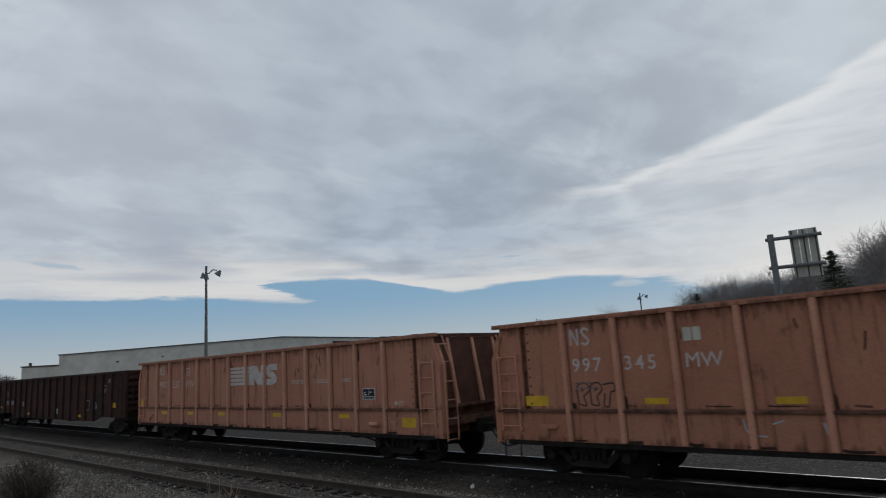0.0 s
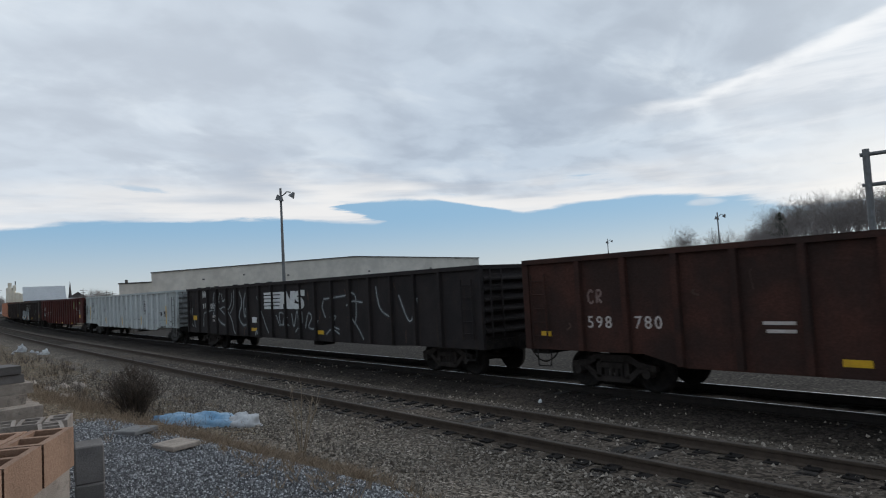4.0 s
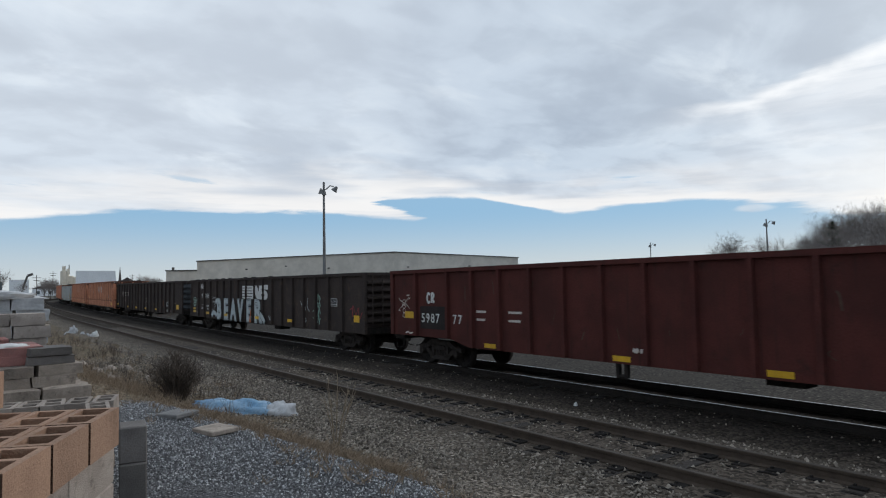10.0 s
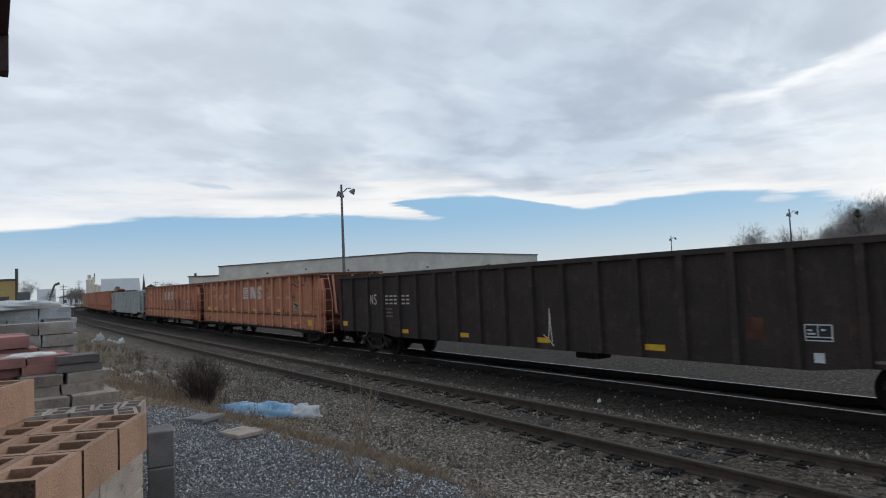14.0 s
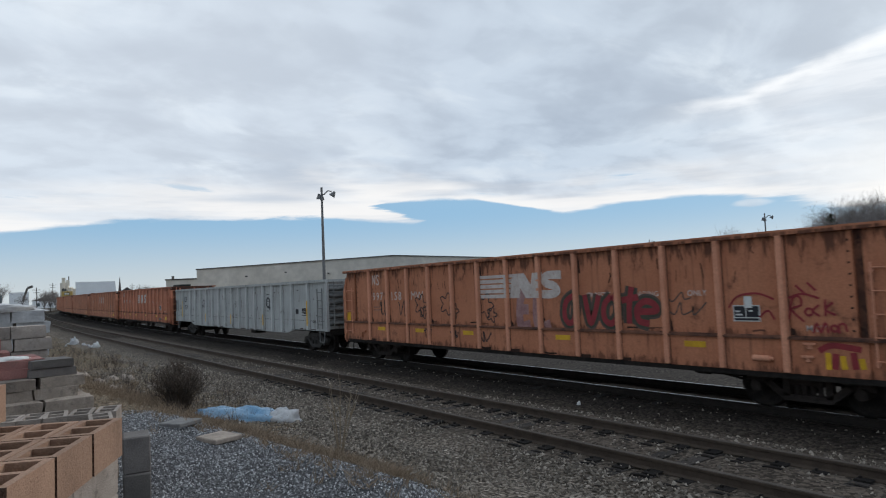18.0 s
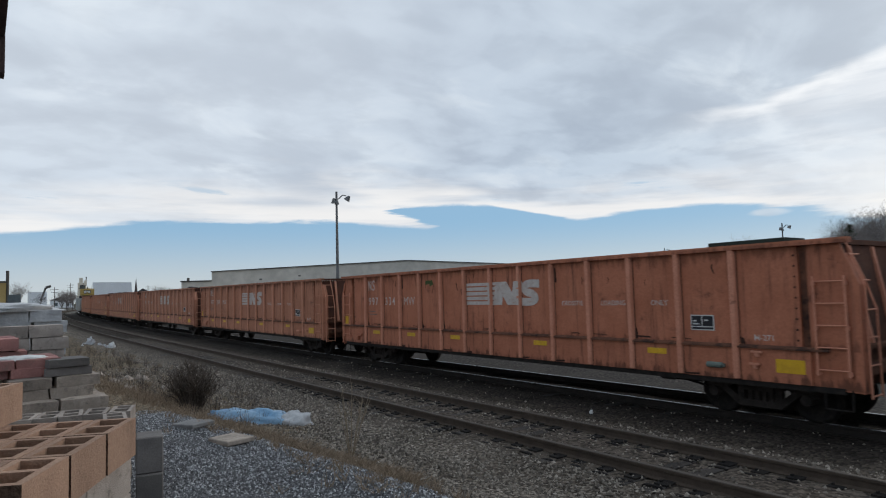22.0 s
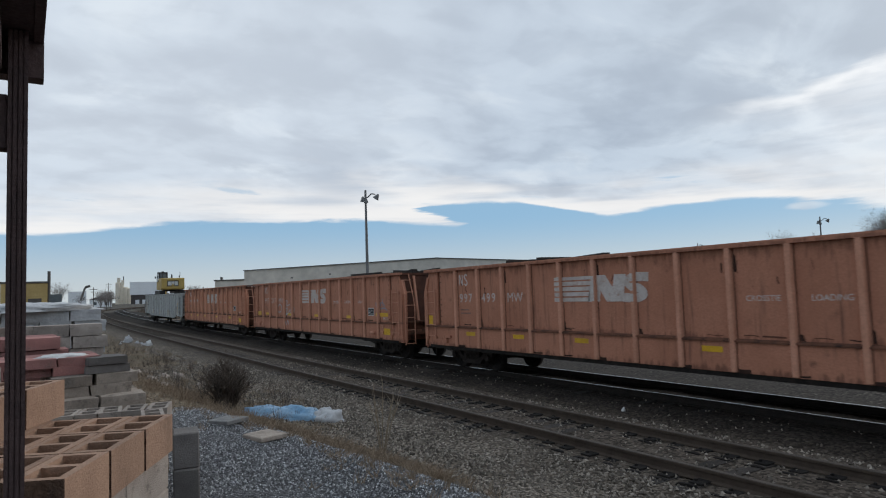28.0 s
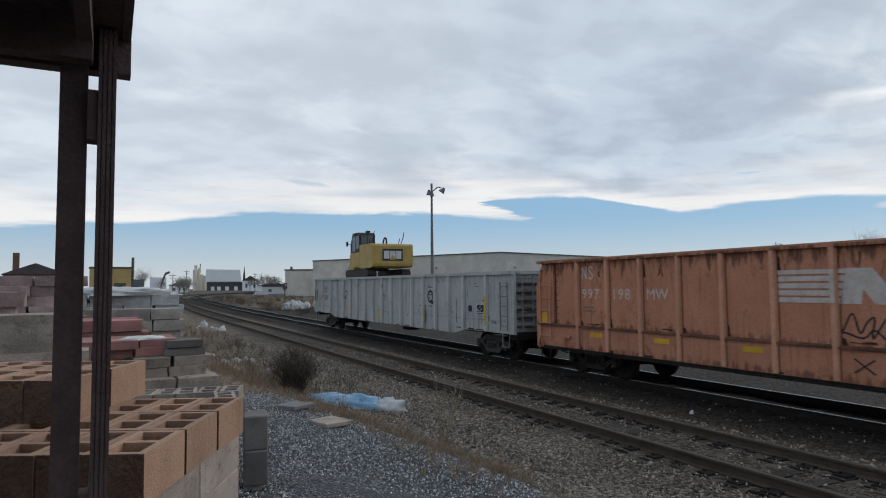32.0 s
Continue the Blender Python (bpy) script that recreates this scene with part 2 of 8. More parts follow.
def gravel(name, colours, size, bump=1.0, patch=None, depth=0.03, track_tints=()):
    """Loose stones: a cell of its own colour each, with dark gaps."""
    m = bpy.data.materials.new(name)
    m.use_nodes = True
    t = m.node_tree
    b = t.nodes["Principled BSDF"]
    tc = t.nodes.new("ShaderNodeTexCoord").outputs["Object"]
    v = node(t, "ShaderNodeTexVoronoi", Scale=1.0 / size, Randomness=1.0)
    link(t, tc, v.inputs["Vector"])
    sp = t.nodes.new("ShaderNodeSeparateColor")
    link(t, v.outputs["Color"], sp.inputs[0])
    colour = mixed(t, smooth(t, sp.outputs[0], 0.05, 0.95), colours[0], colours[1])
    colour = mixed(t, smooth(t, sp.outputs[1], 0.86, 1.0), colour, colours[2])
    colour = mixed(t, smooth(t, v.outputs["Distance"], 0.35, 0.75), colour, tuple(c * 0.3 for c in colours[0]))
    if patch:
        n = node(t, "ShaderNodeTexNoise", Scale=0.55, Detail=7.0, Roughness=0.65)
        link(t, tc, n.inputs["Vector"])
        colour = mixed(t, smooth(t, n.outputs[0], 0.48, 0.66, 0.0, 0.75), colour, patch)
    for centre, inner, outer, tint, most in track_tints:  # oil and silt along a track, and the train's shade on the main bed
        ax = t.nodes.new("ShaderNodeSeparateXYZ")
        link(t, tc, ax.inputs[0])
        wob = node(t, "ShaderNodeTexNoise", Scale=1.1, Detail=5.0, Roughness=0.65)
        link(t, tc, wob.inputs["Vector"])
        away = maths(t, "ABSOLUTE", maths(t, "SUBTRACT", ax.outputs[1], centre))
        away = maths(t, "ADD", away, maths(t, "MULTIPLY", maths(t, "SUBTRACT", wob.outputs[0], 0.5), 1.3))
        speck = smooth(t, sp.outputs[2], 0.0, 1.0, 0.40, 1.75)
        tone = mixed(t, 1.0, tint, speck, "MULTIPLY")
        colour = mixed(t, smooth(t, away, outer, inner, 0.0, most), colour, tone)
    link(t, colour, b.inputs["Base Color"])
    b.inputs["Roughness"].default_value = 0.95
    b.inputs["Specular IOR Level"].default_value = 0.12
    bp = node(t, "ShaderNodeBump", Strength=bump, Distance=depth)
    link(t, maths(t, "SUBTRACT", 1.0, v.outputs["Distance"]), bp.inputs["Height"])
    link(t, bp.outputs[0], b.inputs["Normal"])
    return m


def island(name, a, b_, rough=0.9, power=1.0):
    """For joined small pieces: each loose piece takes a shade of its own."""
    m = bpy.data.materials.new(name)
    m.use_nodes = True
    t = m.node_tree
    b = t.nodes["Principled BSDF"]
    g = t.nodes.new("ShaderNodeNewGeometry")
    link(t, mixed(t, maths(t, "POWER", g.outputs["Random Per Island"], power), a, b_), b.inputs["Base Color"])
    b.inputs["Roughness"].default_value = rough
    return m


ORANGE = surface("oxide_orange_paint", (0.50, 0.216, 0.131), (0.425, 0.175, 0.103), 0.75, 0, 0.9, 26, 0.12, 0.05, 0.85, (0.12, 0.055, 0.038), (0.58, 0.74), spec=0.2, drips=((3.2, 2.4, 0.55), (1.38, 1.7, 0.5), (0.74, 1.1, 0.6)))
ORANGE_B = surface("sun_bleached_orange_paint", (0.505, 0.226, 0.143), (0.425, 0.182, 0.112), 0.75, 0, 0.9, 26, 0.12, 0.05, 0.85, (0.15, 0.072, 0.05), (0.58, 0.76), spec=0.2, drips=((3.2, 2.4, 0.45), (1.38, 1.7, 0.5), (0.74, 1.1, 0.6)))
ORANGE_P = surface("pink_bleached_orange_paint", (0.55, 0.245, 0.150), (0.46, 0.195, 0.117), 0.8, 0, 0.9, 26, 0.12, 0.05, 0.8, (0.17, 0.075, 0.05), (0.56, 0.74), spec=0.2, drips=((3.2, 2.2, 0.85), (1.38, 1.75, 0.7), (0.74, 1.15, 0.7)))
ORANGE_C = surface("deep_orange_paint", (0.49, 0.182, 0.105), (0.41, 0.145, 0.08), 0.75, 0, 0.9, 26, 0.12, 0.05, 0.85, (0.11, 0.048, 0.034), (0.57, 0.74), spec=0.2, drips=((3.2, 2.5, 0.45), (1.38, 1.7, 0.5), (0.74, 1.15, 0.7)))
# grime, darkened further for the shade at ledges and in recesses
GRIMESHADE = surface("grime_and_shade_paint", (0.21, 0.095, 0.06), (0.07, 0.038, 0.03), 0.9, 0, 2.2, 26, 0.2, 0, 0, (0.035, 0.024, 0.02), (0.5, 0.65), spec=0.15)
# chalky post greys, brightened to paint in the posts' lit fronts
GREYPOST = surface("lit_chalky_grey_paint", (0.70, 0.72, 0.705), (0.60, 0.615, 0.60), 0.75, 0, 1.4, 26, 0.1, 0.05, 0.4, (0.16, 0.12, 0.095), (0.62, 0.72), spec=0.2)
DULLPOST = surface("dull_chalky_grey_paint", (0.57, 0.58, 0.565), (0.48, 0.49, 0.475), 0.75, 0, 1.4, 26, 0.1, 0.05, 0.6, (0.15, 0.115, 0.09), (0.58, 0.72), spec=0.2)
# darker copy of the grey paint, with the end ribs' shade in it
GREYEND = surface("shaded_grey_paint", (0.25, 0.255, 0.25), (0.16, 0.16, 0.155), 0.8, 0, 1.4, 26, 0.1, 0.05, 0.5, (0.08, 0.065, 0.055), (0.55, 0.7), spec=0.2)
GREYWORN = surface("peeling_grey_paint", (0.475, 0.485, 0.47), (0.40, 0.408, 0.395), 0.75, 0, 1.3, 26, 0.1, 0.04, 0.85, (0.13, 0.105, 0.085), (0.60, 0.76), spec=0.2)
GREYPAINT = surface("pale_grey_paint", (0.465, 0.49, 0.475), (0.40, 0.423, 0.41), 0.7, 0, 1.0, 26, 0.1, 0.04, 0.8, (0.11, 0.075, 0.055), (0.615, 0.70), spec=0.2)
BLACKPAINT = surface("faded_black_paint", (0.028, 0.0242, 0.0240), (0.041, 0.0335, 0.0318), 0.8, 0, 1.2, 30, 0.12, 0.06, 0.5, (0.055, 0.038, 0.028), (0.58, 0.8), spec=0.12)
BLACKFADED = surface("chalky_black_paint", (0.048, 0.0380, 0.0350), (0.064, 0.0490, 0.0435), 0.85, 0, 1.2, 30, 0.12, 0.06, 0.5, (0.085, 0.060, 0.045), (0.52, 0.74), spec=0.12)
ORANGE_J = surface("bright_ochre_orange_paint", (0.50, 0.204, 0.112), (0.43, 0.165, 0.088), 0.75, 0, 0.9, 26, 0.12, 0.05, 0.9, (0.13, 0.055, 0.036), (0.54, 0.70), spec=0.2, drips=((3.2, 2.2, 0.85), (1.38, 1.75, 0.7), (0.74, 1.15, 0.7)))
# chalky post paint, with the sky light on the posts added in colour
POSTLIT = {}
for _p, _a, _b in ((ORANGE, (0.64, 0.30, 0.195), (0.55, 0.25, 0.155)), (ORANGE_B, (0.64, 0.32, 0.215), (0.55, 0.265, 0.17)), (ORANGE_C, (0.68, 0.30, 0.195), (0.58, 0.24, 0.15)), (ORANGE_P, (0.66, 0.33, 0.215), (0.56, 0.27, 0.17)), (ORANGE_J, (0.69, 0.32, 0.20), (0.60, 0.265, 0.16))):
    POSTLIT[_p.name] = surface("chalky_" + _p.name, _a, _b, 0.8, 0, 1.6, 26, 0.12, 0.06, 0.35, (0.15, 0.065, 0.045), (0.62, 0.8), spec=0.2)
BROWNBLACK = surface("brown_black_paint", (0.040, 0.024, 0.020), (0.080, 0.034, 0.025), 0.8, 0, 0.9, 30, 0.12, 0.06, 0.5, (0.022, 0.017, 0.016), (0.55, 0.8), spec=0.12)
REDPAINT = surface("oxide_red_paint", (0.102, 0.0315, 0.0265), (0.066, 0.0235, 0.0205), 0.8, 0, 1.0, 30, 0.12, 0.05, 0.55, (0.035, 0.020, 0.017), (0.55, 0.78), spec=0.12)
UNDER = surface("grimy_steel", (0.016, 0.014, 0.013), (0.034, 0.028, 0.024), 0.85, 0, 6, 60, 0.3, spec=0.15)
RUSTY = surface("rust_brown_steel", (0.11, 0.062, 0.042), (0.07, 0.042, 0.032), 0.85, 0.1, 5, 60, 0.3)
SHINY = surface("polished_rail_head", (0.42, 0.42, 0.44), (0.32, 0.32, 0.33), 0.30, 1.0, 3, 80, 0.05)
WORNTOP = surface("rusted_rail_head", (0.125, 0.100, 0.081), (0.09, 0.073, 0.06), 0.8, 0.0, 3, 80, 0.1)
RAILDARK = surface("dark_main_rail", (0.035, 0.029, 0.025), (0.024, 0.021, 0.019), 0.9, 0, 4, 60, 0.25, spec=0.12)
RAILSIDE = surface("rusted_rail", (0.100, 0.076, 0.059), (0.070, 0.054, 0.043), 0.9, 0, 4, 60, 0.25, spec=0.12)
# main-line ties near black: oil plus the train's shade in the colour
TIES = [None, surface("oil_and_shade_tie_wood", (0.028, 0.024, 0.021), (0.018, 0.016, 0.015), 0.9, 0, 4, 50, 0.5, 0.25)]
TIES[0] = surface("weathered_tie_wood", (0.075, 0.062, 0.052), (0.045, 0.038, 0.034), 0.9, 0, 4, 50, 0.5, 0.25)
WHITE = surface("stencil_white", (0.70, 0.70, 0.68), (0.55, 0.54, 0.52), 0.7, 0, 6, 60, 0.05, 0, 0.0, (0.34, 0.24, 0.19), (0.60, 0.85))
FADEDWHITE = surface("worn_white_paint", (0.62, 0.56, 0.52), (0.5, 0.42, 0.37), 0.75, 0, 5, 60, 0.05, 0, 0.3, (0.36, 0.17, 0.11), (0.52, 0.75))
BLACKINK = surface("black_marking", (0.02, 0.02, 0.025), (0.035, 0.03, 0.03), 0.7, 0, 6, 60, 0.05)
YELLOW = surface("yellow_reflective_tape", (0.72, 0.42, 0.02), (0.6, 0.33, 0.02), 0.5, 0, 6, 60, 0.05, 0.1, 0.2, (0.25, 0.15, 0.05), (0.62, 0.85))
CHALK = surface("pale_spray_paint", (0.50, 0.55, 0.56), (0.36, 0.41, 0.43), 0.7, 0, 5, 60, 0.05, 0, 0.5, (0.16, 0.16, 0.155), (0.58, 0.75))
SPRAYGREEN = surface("mint_spray_paint", (0.32, 0.50, 0.42), (0.25, 0.40, 0.34), 0.7, 0, 5, 60, 0.05)
SPRAYRED = surface("dark_red_spray_paint", (0.30, 0.035, 0.042), (0.22, 0.028, 0.033), 0.7, 0, 5, 60, 0.05)

# the darkest tint, on the main line, is oil plus painted shade
BALLAST = gravel("ballast_stone", ((0.168, 0.135, 0.105), (0.335, 0.282, 0.226), (0.58, 0.50, 0.42)), 0.055, 1.0, (0.115, 0.090, 0.069), track_tints=((8.49, 0.9, 2.3, (0.076, 0.060, 0.047), 0.88), (13.03, 4.4, 5.2, (0.098, 0.079, 0.063), 0.66), (13.03, 1.5, 3.2, (0.021, 0.0166, 0.0137), 0.96)))
# main bed farther off: oil, darkened further for shade under the train
GRIMYSHADE = gravel("oil_stained_shaded_ballast", ((0.030, 0.024, 0.019), (0.052, 0.041, 0.033), (0.11, 0.092, 0.075)), 0.055, 0.9, (0.022, 0.017, 0.014))
OILSHADE = gravel("oil_and_shade_ballast", ((0.016, 0.014, 0.013), (0.028, 0.025, 0.022), (0.06, 0.054, 0.048)), 0.055, 0.9, (0.014, 0.012, 0.011))
SILTED = gravel("silted_ballast", ((0.052, 0.040, 0.030), (0.088, 0.069, 0.053), (0.24, 0.20, 0.16)), 0.05, 0.9, (0.044, 0.033, 0.024))
LAND = gravel("packed_ground", ((0.11, 0.10, 0.088), (0.16, 0.145, 0.12), (0.25, 0.24, 0.22)), 0.09, 0.7, (0.12, 0.10, 0.07))


class Form:
    """Collects corners and faces of one mesh."""

    def __init__(self):
        self.v, self.f = [], []

    def add(self, vs, fs):
        n = len(self.v)
        self.v.extend(vs)
        self.f.extend([tuple(i + n for i in q) for q in fs])
        return self

    def box(self, x0, x1, y0, y1, z0, z1, m=None):
        vs = [(x, y, z) for x in (x0, x1) for y in (y0, y1) for z in (z0, z1)]
        if m is not None:
            vs = [tuple(m @ Vector(p)) for p in vs]
        return self.add(vs, [(0, 1, 3, 2), (4, 6, 7, 5), (0, 4, 5, 1), (2, 3, 7, 6), (0, 2, 6, 4), (1, 5, 7, 3)])

    def bar(self, a, b, r, n=6, r2=None):
        a, b = Vector(a), Vector(b)
        q = (b - a).to_track_quat("Z", "Y")
        r2 = r if r2 is None else r2
        vs = []
        for p, rr in ((a, r), (b, r2)):
            vs += [tuple(p + q @ Vector((rr * math.cos(2 * math.pi * i / n), rr * math.sin(2 * math.pi * i / n), 0))) for i in range(n)]
        fs = [(i, (i + 1) % n, n + (i + 1) % n, n + i) for i in range(n)]
        return self.add(vs, fs + [tuple(reversed(range(n))), tuple(range(n, 2 * n))])

    def tube(self, pts, r, n=6):
        """One hollow-free hose through points, closed at both ends."""
        pts = [Vector(p) for p in pts]
        vs = []
        for i, p in enumerate(pts):
            q = (pts[min(i + 1, len(pts) - 1)] - pts[max(i - 1, 0)]).to_track_quat("Z", "Y")
            vs += [tuple(p + q @ Vector((r * math.cos(2 * math.pi * k / n), r * math.sin(2 * math.pi * k / n), 0))) for k in range(n)]
        fs = [(j * n + k, j * n + (k + 1) % n, (j + 1) * n + (k + 1) % n, (j + 1) * n + k) for j in range(len(pts) - 1) for k in range(n)]
        m = (len(pts) - 1) * n
        return self.add(vs, fs + [tuple(reversed(range(n))), tuple(range(m, m + n))])

    def prism(self, outline, lo, hi, axis="y"):
        """An outline in the plane across the axis, carried from lo to hi along it."""
        n = len(outline)
        put = {"y": lambda a, b, c: (a, c, b), "x": lambda a, b, c: (c, a, b), "z": lambda a, b, c: (a, b, c)}[axis]
        vs = [put(a, b, lo) for a, b in outline] + [put(a, b, hi) for a, b in outline]
        fs = [(i, (i + 1) % n, n + (i + 1) % n, n + i) for i in range(n)]
        return self.add(vs, fs + [tuple(reversed(range(n))), tuple(range(n, 2 * n))])

    def lathe(self, profile, n, m=None):
        """A profile of (radius, height) turned round z."""
        k = len(profile)
        vs = [(r * math.cos(2 * math.pi * i / n), r * math.sin(2 * math.pi * i / n), z) for i in range(n) for r, z in profile]
        if m is not None:
            vs = [tuple(m @ Vector(p)) for p in vs]
        fs = [(i * k + j, ((i + 1) % n) * k + j, ((i + 1) % n) * k + j + 1, i * k + j + 1) for i in range(n) for j in range(k - 1)]
        return self.add(vs, fs)

    def ribbon(self, pts, width, y, push=-1):
        """A painted stroke on a plane y, through points (x, z)."""
        pts = smooth_line(pts)
        left, right = [], []
        for i, p in enumerate(pts):
            d = Vector(pts[min(i + 1, len(pts) - 1)]) - Vector(pts[max(i - 1, 0)])
            d = d.normalized() if d.length > 1e-6 else Vector((1, 0))
            nx, nz = -d.y * width / 2, d.x * width / 2
            left.append((p[0] + nx, y, p[1] + nz))
            right.append((p[0] - nx, y, p[1] - nz))
        n = len(pts)
        return self.add(left + right, [(i, i + 1, n + i + 1, n + i) for i in range(n - 1)])

    def mesh(self, name, material, fix=True):
        me = bpy.data.meshes.new(name)
        me.from_pydata([tuple(p) for p in self.v], [], self.f)
        if fix:
            bm = bmesh.new()
            bm.from_mesh(me)
            bmesh.ops.recalc_face_normals(bm, faces=bm.faces)
            bm.to_mesh(me)
            bm.free()
        me.materials.append(material)
        return me


def smooth_line(pts, steps=5):
    if len(pts) < 3:
        return list(pts)
    out = []
    for i in range(len(pts) - 1):
        p0, p1, p2, p3 = (pts[max(0, min(len(pts) - 1, i + k))] for k in (-1, 0, 1, 2))
        for s in range(steps):
            u = s / steps
            out.append(tuple(0.5 * (2 * b + (c - a) * u + (2 * a - 5 * b + 4 * c - d) * u * u + (3 * b - a - 3 * c + d) * u ** 3) for a, b, c, d in zip(p0, p1, p2, p3)))
    return out + [pts[-1]]


def part(name, form, material, parent, label=""):
    """Links a form, or a mesh that is ready, as one mesh object under its thing."""
    me = form.mesh(name, material) if isinstance(form, Form) else form
    ob = new(name, me)
    ob.parent = parent
    return tagged(ob, label) if label else ob


def thing(name, label, category, m=None, group="", kind=""):
    ob = new(name)
    ob.empty_display_size = 0.2
    if m is not None:
        ob.matrix_basis = m
    return tagged(ob, label, category, group, kind)


def solid(name, form, material, label="", category="", kind="", group="", m=None, shade=False):
    ob = new(name, form.mesh(name, material))
    if m is not None:
        ob.matrix_basis = m
    if shade:
        for p in ob.data.polygons:
            p.use_smooth = True
    return tagged(ob, label, category, group, kind)


# ---- the line of the tracks ----
MAIN_Y, SIDING_Y, GAUGE = 13.03, 8.49, 1.505


def grade(s):
    d = max(0.0, -s - 15.0)
    return 0.0045 * d * d / (d + 12.0)


def line_table():
    pts, x, y, a, step = [], 0.0, MAIN_Y, 0.0, 1.0
    s = 0.0
    while s > -420.0:
        pts.append((s, x, y, a))
        bend = 0.0 if s > -50 else (1 / 1200 if s > -165 else 1 / 190)
        if s < -420 + 60:
            bend = 0.0
        a += bend * step
        x -= math.cos(a) * step
        y += math.sin(a) * step
        s -= step
    return pts


LINE = line_table()


def rail_at(s, side=0.0):
    """Place and heading of the line at s metres along it; s is x on the straight. side: metres across, + is away from the camera."""
    if s >= 0:
        return Vector((s, MAIN_Y + side, 0.0)), 0.0
    i = min(int(-s), len(LINE) - 2)
    u = -s - i
    (_, x0, y0, a0), (_, x1, y1, a1) = LINE[i], LINE[i + 1]
    a = a0 + (a1 - a0) * u
    return Vector((x0 + (x1 - x0) * u + math.sin(a) * side, y0 + (y1 - y0) * u + math.cos(a) * side, grade(s))), a


# ---- ground ----
def across(x, y):
    """Metres along and across the main line, nearest to (x, y)."""
    if x >= -50:
        return x, y - MAIN_Y
    best = min(range(50, len(LINE)), key=lambda i: (LINE[i][1] - x) ** 2 + (LINE[i][2] - y) ** 2)
    s, lx, ly, a = LINE[best]
    return s, (x - lx) * math.sin(a) + (y - ly) * math.cos(a)


def ease(v, lo, hi):
    u = min(1.0, max(0.0, (v - lo) / (hi - lo)))
    return u * u * (3 - 2 * u)


def yard_height(x, y):
    """The bank on which the camera and the pallets stand, above the tracks."""
    edge = 3.5 + 0.12 * (x + 6.0) if x < -6 else 3.5
    edge = max(edge, 1.9)
    return 0.85 - 0.35 * ease(y, edge - 4.0, edge - 0.3) - 0.62 * ease(y, edge - 0.3, edge + 2.2)


def yard_border(x):
    """Where the crushed stone of the yard gives way to dry grass."""
    return 4.15 + 0.18 * min(0.0, x + 7.0)


def ground_height(x, y):
    if y > 60 or x < -130:
        s, o = x, 40.0
    else:
        s, o = across(x, y)
    g = grade(max(s, -420.0))
    z = g - 0.16
    if -13 < o < 4.0:
        bed = 0.0
        for c in (0.0, SIDING_Y - MAIN_Y):
            bed = max(bed, 1.0 - ease(abs(o - c), 1.45, 2.6))
        z = g - 0.34 + 0.172 * bed
    elif o >= 4.0:
        z = g - 0.34 + 0.16 * ease(o, 4, 9)
    if y > 60:
        a = math.degrees(math.atan2(-x, y))
        d = math.hypot(x, y)
        z += 4.4 * ease(d, 78, 135) * ease(a, 27, 17) if a < 27 else 0.0
    if o <= -6.0:
        z = max(z, g * 0.6 + yard_height(x, y)) if o < -7.6 else z + (max(z, g * 0.6 + yard_height(x, y)) - z) * ease(-o, 6.0, 7.6)
    return z


def ticks(parts):
    out = []
    for lo, hi, step in parts:
        n = max(1, round((hi - lo) / step))
        out += [lo + (hi - lo) * i / n for i in range(n)]
    return out + [parts[-1][1]]


